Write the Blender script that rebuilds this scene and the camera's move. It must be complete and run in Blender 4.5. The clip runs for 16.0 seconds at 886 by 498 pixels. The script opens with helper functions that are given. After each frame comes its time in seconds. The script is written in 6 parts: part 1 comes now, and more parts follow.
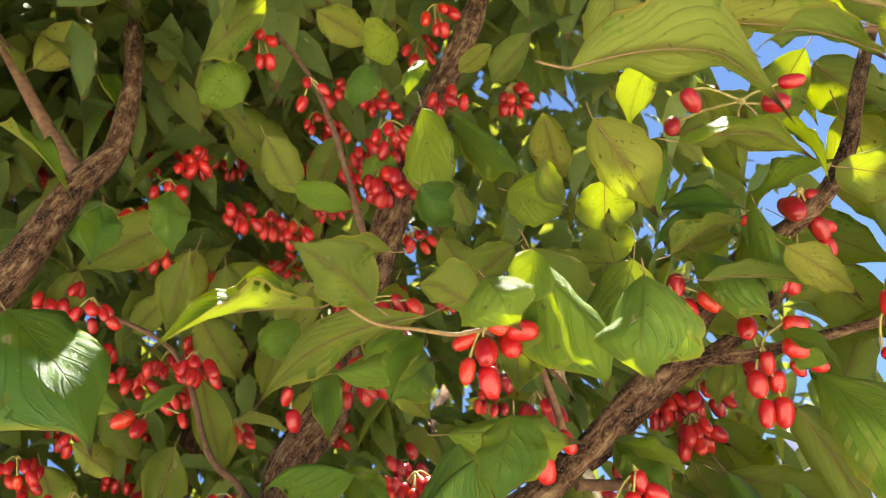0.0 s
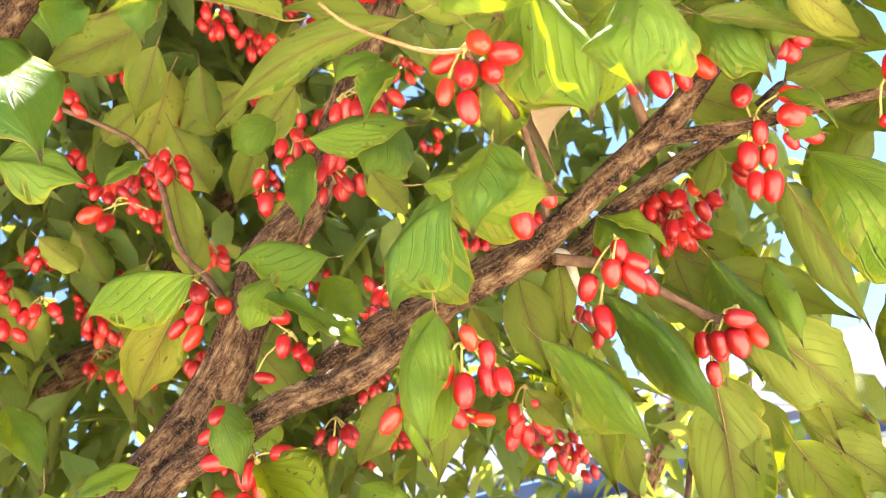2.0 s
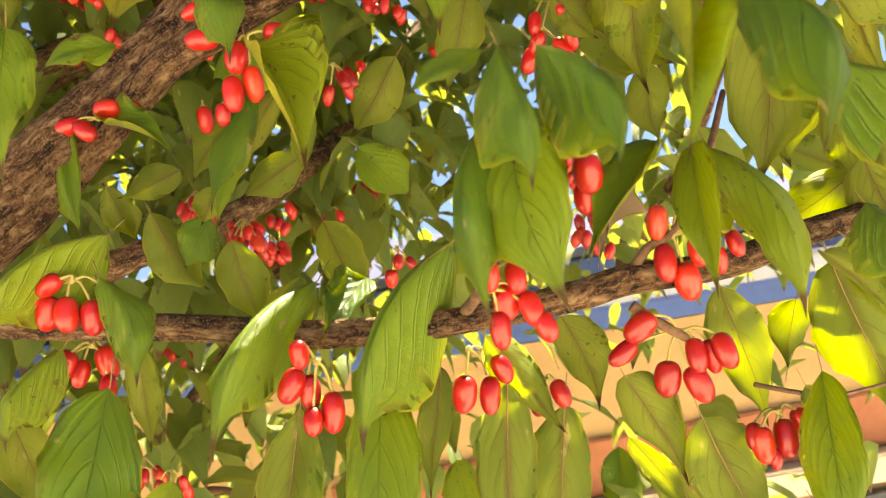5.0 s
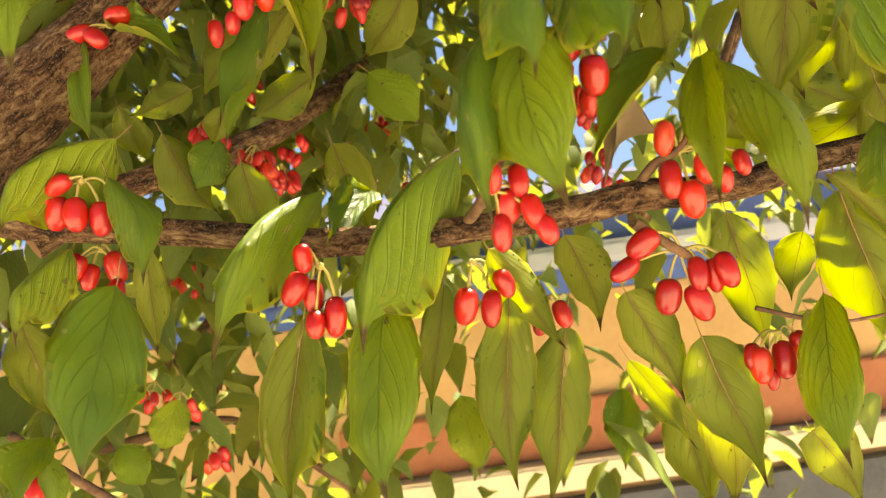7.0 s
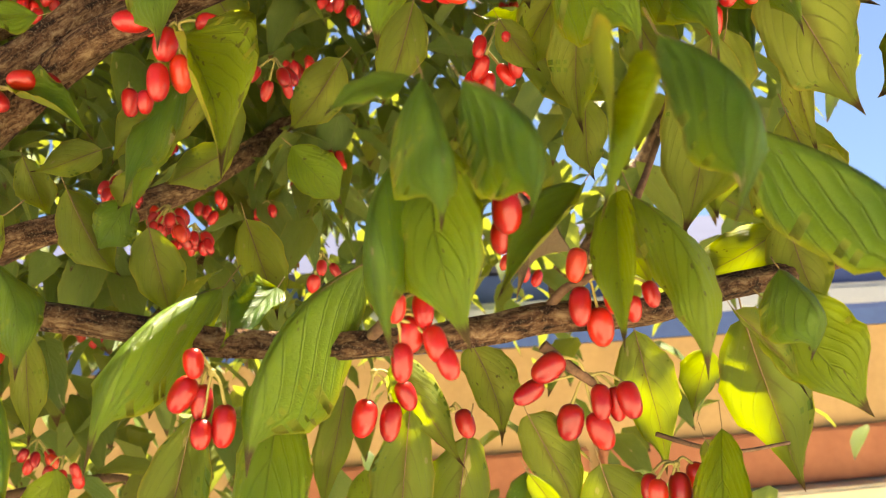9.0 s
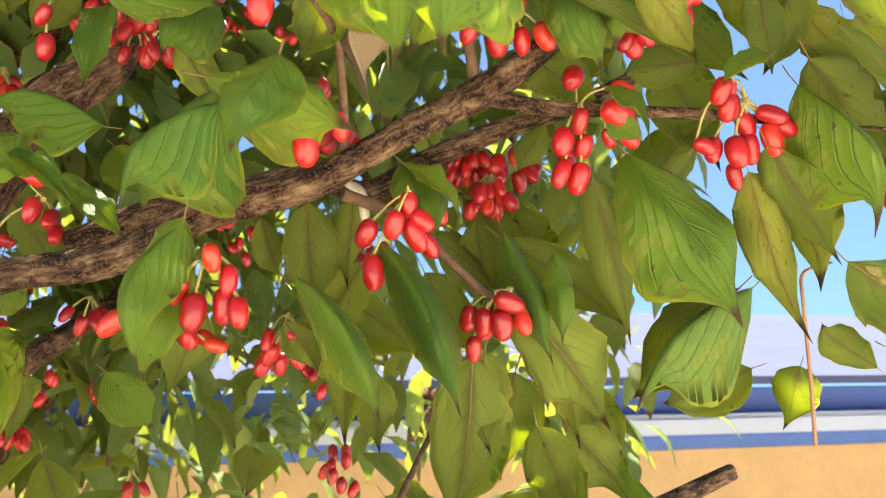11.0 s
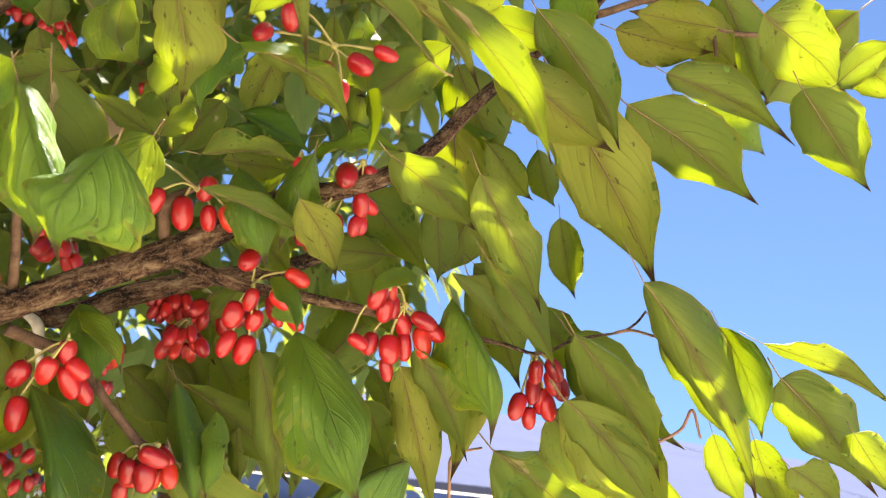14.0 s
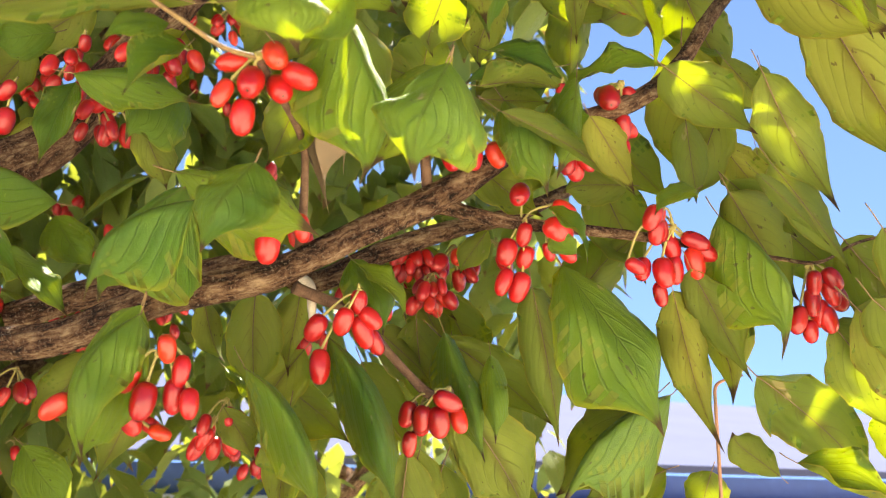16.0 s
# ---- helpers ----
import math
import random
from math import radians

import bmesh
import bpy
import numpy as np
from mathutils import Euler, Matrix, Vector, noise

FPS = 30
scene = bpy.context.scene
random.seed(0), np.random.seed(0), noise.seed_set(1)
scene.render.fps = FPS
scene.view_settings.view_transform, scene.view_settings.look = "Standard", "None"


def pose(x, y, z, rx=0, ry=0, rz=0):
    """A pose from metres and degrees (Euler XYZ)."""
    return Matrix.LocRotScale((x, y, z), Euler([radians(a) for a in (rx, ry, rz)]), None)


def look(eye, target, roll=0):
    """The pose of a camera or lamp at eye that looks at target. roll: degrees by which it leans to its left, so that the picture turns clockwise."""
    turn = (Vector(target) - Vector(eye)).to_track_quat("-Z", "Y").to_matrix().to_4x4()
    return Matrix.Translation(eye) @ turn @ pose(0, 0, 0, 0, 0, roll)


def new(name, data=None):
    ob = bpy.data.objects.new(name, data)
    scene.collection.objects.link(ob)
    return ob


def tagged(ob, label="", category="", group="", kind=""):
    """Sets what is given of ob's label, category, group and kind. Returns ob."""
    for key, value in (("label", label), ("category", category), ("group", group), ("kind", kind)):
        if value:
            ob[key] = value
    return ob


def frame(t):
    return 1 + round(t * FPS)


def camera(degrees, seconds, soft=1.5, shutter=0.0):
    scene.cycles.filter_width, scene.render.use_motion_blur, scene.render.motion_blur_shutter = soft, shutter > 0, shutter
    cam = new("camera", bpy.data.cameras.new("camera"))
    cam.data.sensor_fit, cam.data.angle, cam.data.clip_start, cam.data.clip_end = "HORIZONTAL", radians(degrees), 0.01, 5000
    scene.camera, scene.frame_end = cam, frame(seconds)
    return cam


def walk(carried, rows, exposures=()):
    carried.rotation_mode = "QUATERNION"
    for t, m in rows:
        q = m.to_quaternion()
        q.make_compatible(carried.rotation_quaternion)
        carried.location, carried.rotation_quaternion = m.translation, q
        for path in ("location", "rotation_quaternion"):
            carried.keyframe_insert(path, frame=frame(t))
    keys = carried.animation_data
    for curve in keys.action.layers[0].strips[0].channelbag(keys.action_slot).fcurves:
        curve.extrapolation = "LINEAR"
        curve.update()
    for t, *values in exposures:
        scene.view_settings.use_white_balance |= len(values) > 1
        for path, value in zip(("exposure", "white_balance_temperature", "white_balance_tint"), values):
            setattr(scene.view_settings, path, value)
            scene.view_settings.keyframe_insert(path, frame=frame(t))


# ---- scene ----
cam = camera(58.2, 16.0, 1.15)
cam.data.dof.use_dof, cam.data.dof.focus_distance, cam.data.dof.aperture_fstop = True, 0.46, 14.0
PATH = [
    (0, (0.096, 0.069, 1.68), (0.272, 1.892, 2.483), -15.4),
    (0.5, (0.093, 0.094, 1.658), (0.269, 1.94, 2.406), -15.0),
    (1, (0.092, 0.102, 1.64), (0.264, 1.968, 2.339), -14.4),
    (1.5, (0.093, 0.109, 1.624), (0.26, 1.992, 2.278), -13.7),
    (2, (0.084, 0.121, 1.607), (0.247, 2.017, 2.223), -13.1),
    (2.5, (0.084, 0.124, 1.601), (0.253, 2.031, 2.177), -12.5),
    (3, (0.077, 0.15, 1.572), (0.247, 2.073, 2.095), -11.7),
    (3.5, (0.063, 0.173, 1.539), (0.228, 2.112, 1.999), -10.8),
    (4, (0.056, 0.174, 1.524), (0.211, 2.127, 1.923), -10.1),
    (4.5, (0.055, 0.183, 1.507), (0.2, 2.151, 1.833), -9.5),
    (5, (0.05, 0.197, 1.491), (0.172, 2.18, 1.719), -9.4),
    (5.2, (0.051, 0.202, 1.489), (0.162, 2.19, 1.674), -9.6),
    (7.3, (0.051, 0.197, 1.465), (0.131, 2.191, 1.601), -7.3),
    (7.5, (0.05, 0.199, 1.466), (0.149, 2.192, 1.6), -6.8),
    (8, (0.027, 0.195, 1.482), (0.207, 2.182, 1.617), -5.8),
    (8.5, (0.028, 0.208, 1.485), (0.261, 2.187, 1.65), -4.6),
    (9, (0.065, 0.204, 1.502), (0.325, 2.176, 1.712), -3.6),
    (9.5, (0.1, 0.187, 1.536), (0.386, 2.148, 1.802), -3.1),
    (9.7, (0.102, 0.178, 1.556), (0.406, 2.135, 1.838), -3.3),
    (11.8, (0.178, 0.132, 1.632), (0.765, 1.994, 2.066), 2.3),
    (12, (0.188, 0.129, 1.634), (0.796, 1.978, 2.094), 3.1),
    (12.5, (0.19, 0.109, 1.647), (0.867, 1.924, 2.144), 4.8),
    (13, (0.193, 0.091, 1.662), (0.933, 1.875, 2.181), 6.0),
    (13.5, (0.193, 0.08, 1.671), (0.982, 1.836, 2.21), 6.8),
    (14, (0.203, 0.065, 1.678), (1.021, 1.809, 2.217), 6.6),
    (14.5, (0.202, 0.067, 1.68), (1.007, 1.82, 2.206), 5.6),
    (15, (0.165, 0.092, 1.661), (0.937, 1.863, 2.18), 4.7),
    (15.5, (0.134, 0.118, 1.639), (0.868, 1.906, 2.152), 3.2),
    (16, (0.111, 0.124, 1.635), (0.773, 1.936, 2.162), 1.6),
]
walk(cam, [(t, look(eye, target, roll)) for t, eye, target, roll in PATH],
     [(0, 2.61, 6760, 6), (0.5, 3.36, 6760, 10), (1.0, 3.44, 6760, 12), (1.5, 3.57, 6760, 11), (2.0, 3.72, 6950, 10), (2.5, 3.38, 7500, 9), (3.5, 3.14, 7900, 8),
      (4.5, 3.06, 8800, 8), (5.0, 3.09, 8900, 8), (7.5, 2.81, 9700, 9), (8.5, 2.9, 9300, 9), (9.0, 2.8, 8600, 6), (9.5, 2.56, 7400, 5), (12.0, 3.06, 6560, 10),
      (12.5, 3.06, 6470, 11), (13.5, 2.76, 6470, 10), (14.0, 2.64, 6560, 8), (14.5, 2.41, 6370, 6), (16, 2.93, 7040, 9)])

# ---------------------------------------------------------------- light
SUN_EL, SUN_AZ = 60.0, 42.0          # elevation; azimuth clockwise from +y
world = bpy.data.worlds.new("world")
scene.world = world
world.use_nodes = True
wn = world.node_tree.nodes
sky = wn.new("ShaderNodeTexSky")
sky.sky_type, sky.sun_disc = 'NISHITA', False
sky.sun_elevation, sky.sun_rotation = radians(SUN_EL), radians(SUN_AZ)
sky.altitude, sky.air_density, sky.dust_density, sky.ozone_density = 1800, 0.62, 0.0, 3.6
wn["Background"].inputs[1].default_value = 0.062
high = wn.new("ShaderNodeVectorMath")      # clear dry air: little of the horizon's white
high.operation, high.inputs[1].default_value = 'ADD', (0, 0, 0.30)
world.node_tree.links.new(wn.new("ShaderNodeTexCoord").outputs["Generated"], high.inputs[0])
world.node_tree.links.new(high.outputs[0], sky.inputs[0])
world.node_tree.links.new(sky.outputs[0], wn["Background"].inputs[0])
sun = new("sun", bpy.data.lights.new("sun", 'SUN'))
sun.data.energy, sun.data.angle, sun.data.color = 4.8, radians(0.53), (1.0, 0.95, 0.86)
sun_way = Vector((math.sin(radians(SUN_AZ)) * math.cos(radians(SUN_EL)), math.cos(radians(SUN_AZ)) * math.cos(radians(SUN_EL)), math.sin(radians(SUN_EL))))
sun.matrix_world = look(sun_way * 20, (0, 0, 0))

# ---------------------------------------------------------------- materials


class Mat:
    """A node material with short ways to wire it."""

    def __init__(self, name):
        self.m = bpy.data.materials.new(name)
        self.m.use_nodes = True
        self.t = self.m.node_tree
        self.p = self.t.nodes["Principled BSDF"]
        self.out = self.t.nodes["Material Output"]

    def node(self, kind, **sets):
        n = self.t.nodes.new(kind)
        for key, value in sets.items():
            setattr(n, key, value)
        return n

    def link(self, a, b):
        self.t.links.new(a, b)

    def math(self, op, a, b=0.0, c=0.0):
        n = self.node("ShaderNodeMath", operation=op)
        for i, v in enumerate((a, b, c)):
            if isinstance(v, (int, float)):
                n.inputs[i].default_value = v
            else:
                self.link(v, n.inputs[i])
        return n.outputs[0]

    def noise(self, vec, scale, detail=3.0, rough=0.55):
        n = self.node("ShaderNodeTexNoise")
        n.inputs["Scale"].default_value, n.inputs["Detail"].default_value, n.inputs["Roughness"].default_value = scale, detail, rough
        if vec is not None:
            self.link(vec, n.inputs["Vector"])
        return n.outputs["Fac"]

    def ramp(self, fac, *stops):
        n = self.node("ShaderNodeValToRGB")
        while len(n.color_ramp.elements) < len(stops):
            n.color_ramp.elements.new(0.5)
        for e, (at, col) in zip(n.color_ramp.elements, stops):
            e.position, e.color = at, (*col, 1) if len(col) == 3 else col
        self.link(fac, n.inputs[0])
        return n.outputs[0]

    def mix(self, fac, a, b, blend='MIX'):
        n = self.node("ShaderNodeMix", data_type='RGBA', blend_type=blend)
        for sock, v in ((n.inputs[0], fac), (n.inputs[6], a), (n.inputs[7], b)):
            if isinstance(v, (int, float)):
                sock.default_value = v
            elif isinstance(v, tuple):
                sock.default_value = (*v, 1)
            else:
                self.link(v, sock)
        return n.outputs[2]

    def bump(self, height, strength, distance, into=None):
        n = self.node("ShaderNodeBump")
        n.inputs["Strength"].default_value, n.inputs["Distance"].default_value = strength, distance
        self.link(height, n.inputs["Height"])
        if into is not None:
            self.link(into, n.inputs["Normal"])
        return n.outputs[0]


def leaf_material(name, green, dark, vein, ribs, relief, glow, gloss, through_part, spec, single=False, lines=0.32, rusty=0.0):
    """A dogwood leaf's face: arching side veins, blotches, brown specks; light shines through."""
    m = Mat(name)
    uv = m.node("ShaderNodeUVMap", uv_map="leaf").outputs[0]
    sep = m.node("ShaderNodeSeparateXYZ")
    m.link(uv, sep.inputs[0])
    across = m.math('ABSOLUTE', m.math('MULTIPLY_ADD', sep.outputs[0], 2.0, -1.0))
    along = sep.outputs[1]
    if single:
        rnd = m.node("ShaderNodeNewGeometry").outputs["Random Per Island"]
    else:
        rnd = m.node("ShaderNodeObjectInfo").outputs["Random"]
    shift = m.node("ShaderNodeVectorMath", operation='ADD')
    m.link(uv, shift.inputs[0])
    comb = m.node("ShaderNodeCombineXYZ")
    m.link(m.math('MULTIPLY', rnd, 13.37), comb.inputs[0])
    m.link(m.math('MULTIPLY', rnd, 7.71), comb.inputs[1])
    m.link(m.math('MULTIPLY_ADD', rnd, 3.3, 0.37), comb.inputs[2])
    m.link(comb.outputs[0], shift.inputs[1])
    v = shift.outputs[0]
    blotch = m.noise(v, 3.2, 4.0)
    # side veins run out from the midrib and bend to the tip
    s = m.math('SUBTRACT', along, m.math('ADD', m.math('MULTIPLY', across, 0.26), m.math('MULTIPLY', m.math('POWER', across, 2.4), 0.55)))
    wave = m.math('ABSOLUTE', m.math('SUBTRACT', m.math('FRACT', m.math('ADD', m.math('MULTIPLY', s, m.math('MULTIPLY_ADD', rnd, 1.6, 4.8)), m.math('MULTIPLY', blotch, 0.35))), 0.5))
    side = m.math('SMOOTH_MIN', m.math('MULTIPLY', m.math('SUBTRACT', 0.5, wave), 11.0), 1.0, 0.3)
    rib = m.math('MINIMUM', m.math('MULTIPLY', across, 26.0), 1.0)
    line = m.math('SUBTRACT', 1.0, m.math('MINIMUM', side, rib))      # 1 on a vein
    quilt = m.math('MULTIPLY', m.math('MULTIPLY', wave, wave), -4.0)      # the blade swells between the veins
    fine = m.noise(v, 21.0, 6.0, 0.7)
    col = m.ramp(m.math('ADD', m.math('MULTIPLY', blotch, 0.60), m.math('MULTIPLY', rnd, 0.46)), (0.32, dark), (0.76, green))
    col = m.mix(m.math('MULTIPLY', line, lines), col, vein)
    col = m.mix(m.math('MULTIPLY', m.math('SUBTRACT', 1.0, rib), 0.6), col, ribs)
    if rusty:      # rust that spreads from the midrib and along the side veins
        near = m.math('SUBTRACT', 1.0, m.math('MINIMUM', m.math('MULTIPLY', m.math('MULTIPLY', across, m.math('ADD', 0.35, m.math('MULTIPLY', side, 0.65))), 3.4), 1.0))
        rust = m.ramp(m.math('MULTIPLY', near, m.math('MULTIPLY_ADD', m.noise(v, 6.0, 5.0, 0.7), 1.5, -0.12)), (0.16, (0, 0, 0)), (0.50, (1, 1, 1)))
        col = m.mix(m.math('MULTIPLY', rust, rusty), col, (0.085, 0.045, 0.022))
    net = m.node("ShaderNodeTexVoronoi", feature='DISTANCE_TO_EDGE')
    net.inputs["Scale"].default_value = 52.0
    m.link(v, net.inputs["Vector"])
    mesh_line = m.math('SUBTRACT', 1.0, m.math('MINIMUM', m.math('MULTIPLY', net.outputs["Distance"], 9.0), 1.0))
    col = m.mix(m.math('MULTIPLY', mesh_line, 0.09), col, vein)
    col = m.mix(m.math('MULTIPLY', m.ramp(fine, (0.40, (0, 0, 0)), (0.72, (1, 1, 1))), 0.22), col, dark)
    # a few leaves turn yellow; specks and withered rims
    turn = m.ramp(rnd, (0.84, (0, 0, 0)), (1.0, (0.28, 0.28, 0.28)))
    col = m.mix(turn, col, (green[0] * 1.9, green[1] * 1.15, green[2] * 0.8))
    speck = m.ramp(m.math('MULTIPLY', m.noise(v, 11.0, 2.0), m.math('MULTIPLY_ADD', rnd, 0.16, 0.90)), (0.70, (0, 0, 0)), (0.73, (1, 1, 1)))
    rim = m.ramp(m.math('ADD', m.math('MULTIPLY', along, 0.55), m.math('MULTIPLY', m.noise(v, 5.0, 4.0), 0.55)), (0.83, (0, 0, 0)), (0.90, (1, 1, 1)))
    tip = m.ramp(m.math('ADD', along, m.math('MULTIPLY_ADD', rnd, 0.06, m.math('MULTIPLY', m.noise(v, 9.0, 3.0), 0.06))), (0.965, (0, 0, 0)), (1.0, (1, 1, 1)))
    brown = m.math('MAXIMUM', m.math('MAXIMUM', m.math('MULTIPLY', speck, 0.6), m.math('MULTIPLY', tip, 0.9)), m.math('MULTIPLY', rim, 0.85))
    col = m.mix(brown, col, (0.13, 0.065, 0.03))
    scar = m.ramp(m.math('MULTIPLY', m.noise(v, 4.3, 3.0), m.math('MULTIPLY_ADD', rnd, -0.14, 1.04)), (0.695, (0, 0, 0)), (0.71, (0.8, 0.8, 0.8)))
    col = m.mix(scar, col, (0.42, 0.32, 0.17))
    edge = m.ramp(across, (0.93, (0, 0, 0)), (1.0, (0.6, 0.6, 0.6)))
    col = m.mix(edge, col, (green[0] * 2.2, green[1] * 1.3, green[2]))
    m.link(col, m.p.inputs["Base Color"])
    m.p.inputs["Roughness"].default_value = gloss
    m.p.inputs["Specular IOR Level"].default_value = spec
    height = m.math('ADD', m.math('MULTIPLY', line, -0.60), m.math('ADD', m.math('MULTIPLY_ADD', fine, 0.22, m.math('MULTIPLY', mesh_line, -0.08)), m.math('MULTIPLY', blotch, 0.6)))
    height = m.math('ADD', height, m.math('MULTIPLY', quilt, -0.45))
    nb = m.bump(height, 0.75, relief)
    m.link(nb, m.p.inputs["Normal"])
    tr = m.node("ShaderNodeBsdfTranslucent")
    shine = m.mix(brown, m.mix(m.math('MULTIPLY', line, 0.22), glow, (glow[0] * 0.6, glow[1] * 0.6, glow[2])), (0.12, 0.05, 0.02))
    m.link(shine, tr.inputs[0])
    mx = m.node("ShaderNodeMixShader")
    mx.inputs[0].default_value = through_part
    m.link(m.p.outputs[0], mx.inputs[1])
    m.link(tr.outputs[0], mx.inputs[2])
    m.link(mx.outputs[0], m.out.inputs[0])
    return m.m


LEAF_TOP = leaf_material("leaf_upper_face", (0.185, 0.300, 0.026), (0.055, 0.145, 0.018), (0.030, 0.075, 0.012), (0.15, 0.19, 0.04), 0.0030, (0.74, 0.80, 0.05), 0.40, 0.33, 0.38, lines=0.16)
LEAF_UNDER = leaf_material("leaf_underside", (0.275, 0.305, 0.060), (0.14, 0.185, 0.035), (0.24, 0.22, 0.09), (0.46, 0.32, 0.16), -0.0020, (0.74, 0.80, 0.07), 0.6, 0.45, 0.20, lines=0.20, rusty=0.75)
# far leaves: crown shade put into a darker, less translucent leaf colour
LEAF_FAR_DARK = leaf_material("darkened_far_leaf", (0.150, 0.205, 0.050), (0.056, 0.105, 0.026), (0.11, 0.14, 0.035), (0.17, 0.17, 0.06), 0.0015, (0.50, 0.55, 0.05), 0.5, 0.22, 0.25, single=True)


def plain(name, col, col2, scale, rough, bumpiness=0.0, spec=0.5, metal=0.0):
    m = Mat(name)
    at = m.node("ShaderNodeTexCoord").outputs["Object"]
    n1, n2 = m.noise(at, scale, 4.0), m.noise(at, scale * 9, 3.0)
    f = m.math('ADD', m.math('MULTIPLY', n1, 0.65), m.math('MULTIPLY', n2, 0.35))
    m.link(m.ramp(f, (0.34, col2), (0.62, col)), m.p.inputs["Base Color"])
    m.p.inputs["Roughness"].default_value, m.p.inputs["Specular IOR Level"].default_value = rough, spec
    m.p.inputs["Metallic"].default_value = metal
    if bumpiness:
        m.link(m.bump(f, 0.6, bumpiness), m.p.inputs["Normal"])
    return m.m


def berry_material(name, rand):
    m = Mat(name)
    info = m.node("ShaderNodeObjectInfo").outputs["Random"] if rand else m.node("ShaderNodeNewGeometry").outputs["Random Per Island"]
    at = m.node("ShaderNodeTexCoord").outputs["Object"]
    n = m.noise(at, 90.0 if not rand else 1.3, 3.0)
    col = m.ramp(info, (0.0, (0.30, 0.005, 0.009)), (0.5, (0.43, 0.008, 0.012)), (0.90, (0.54, 0.014, 0.014)), (1.0, (0.62, 0.045, 0.014)))
    col = m.mix(m.ramp(n, (0.45, (0, 0, 0)), (0.75, (0.5, 0.5, 0.5))), col, (0.52, 0.022, 0.010))
    dots = m.ramp(m.noise(at, 14.0 if rand else 700.0, 1.0), (0.70, (0, 0, 0)), (0.75, (0.22, 0.22, 0.22)))
    col = m.mix(dots, col, (0.66, 0.16, 0.08))
    m.link(col, m.p.inputs["Base Color"])
    m.p.inputs["Roughness"].default_value, m.p.inputs["Coat Weight"].default_value, m.p.inputs["Coat Roughness"].default_value = 0.34, 0.35, 0.12
    tr = m.node("ShaderNodeBsdfTranslucent")
    tr.inputs[0].default_value = (0.90, 0.06, 0.025, 1)
    mx = m.node("ShaderNodeMixShader")
    mx.inputs[0].default_value = 0.10
    m.link(m.p.outputs[0], mx.inputs[1])
    m.link(tr.outputs[0], mx.inputs[2])
    m.link(mx.outputs[0], m.out.inputs[0])
    return m.m


BERRY = berry_material("ripe_berry_skin", True)
BERRY_FAR = berry_material("far_berry_skin", False)
CALYX = plain("dry_calyx", (0.10, 0.06, 0.03), (0.04, 0.025, 0.015), 300, 0.9)
STALK = plain("berry_stalk_skin", (0.42, 0.36, 0.11), (0.30, 0.24, 0.07), 120, 0.6)
RIB = plain("leaf_midrib_skin", (0.30, 0.20, 0.075), (0.16, 0.085, 0.04), 60, 0.7)
TWIG = plain("twig_bark", (0.20, 0.115, 0.068), (0.08, 0.042, 0.026), 160, 0.85, 0.0015, 0.3)
PEELED = plain("peeled_twig_wood", (0.70, 0.62, 0.50), (0.42, 0.33, 0.23), 140, 0.8, 0.0008, 0.3)
YOUNG = plain("young_shoot_bark", (0.36, 0.16, 0.10), (0.20, 0.13, 0.06), 90, 0.6, 0.0005, 0.4)
DRY = plain("withered_leaf", (0.36, 0.27, 0.16), (0.16, 0.10, 0.055), 60, 0.85, 0.001, 0.3)


def bark_material():
    """Fibrous bark: tan ridges split along the limb over dark brown furrows."""
    m = Mat("fibrous_bark")
    uv = m.node("ShaderNodeUVMap", uv_map="bark").outputs[0]
    st = m.node("ShaderNodeMapping")
    m.link(uv, st.inputs[0])
    st.inputs["Scale"].default_value = (1.0, 0.26, 1.0)
    warp = m.node("ShaderNodeVectorMath", operation='ADD')
    m.link(st.outputs[0], warp.inputs[0])
    wob = m.node("ShaderNodeVectorMath", operation='SCALE')
    nz = m.node("ShaderNodeTexNoise")
    nz.inputs["Scale"].default_value = 60.0
    m.link(uv, nz.inputs["Vector"])
    m.link(nz.outputs["Color"], wob.inputs[0])
    wob.inputs["Scale"].default_value = 0.006
    m.link(wob.outputs[0], warp.inputs[1])
    ridge = m.noise(warp.outputs[0], 190.0, 9.0, 0.80)
    plates = m.noise(uv, 55.0, 4.0)
    flake = m.noise(uv, 620.0, 4.0, 0.7)
    cells = m.node("ShaderNodeTexVoronoi", feature='DISTANCE_TO_EDGE')
    cells.inputs["Scale"].default_value = 330.0
    m.link(warp.outputs[0], cells.inputs["Vector"])
    plate = m.math('MINIMUM', m.math('MULTIPLY', cells.outputs["Distance"], 2.6), 1.0)
    f = m.math('ADD', m.math('ADD', m.math('MULTIPLY', ridge, 0.72), m.math('MULTIPLY', plates, 0.25)), m.math('MULTIPLY_ADD', plate, 0.06, -0.015))
    col = m.ramp(f, (0.40, (0.016, 0.008, 0.005)), (0.455, (0.10, 0.045, 0.024)), (0.52, (0.27, 0.150, 0.080)), (0.61, (0.58, 0.40, 0.23)))
    col = m.mix(m.ramp(flake, (0.54, (0, 0, 0)), (0.66, (0.6, 0.6, 0.6))), col, (0.50, 0.37, 0.25))
    m.link(col, m.p.inputs["Base Color"])
    m.p.inputs["Roughness"].default_value, m.p.inputs["Specular IOR Level"].default_value = 0.9, 0.25
    h = m.math('ADD', f, m.math('MULTIPLY', flake, 0.30))
    m.link(m.bump(h, 1.0, 0.012), m.p.inputs["Normal"])
    return m.m


BARK = bark_material()

# ---------------------------------------------------------------- helpers for meshes


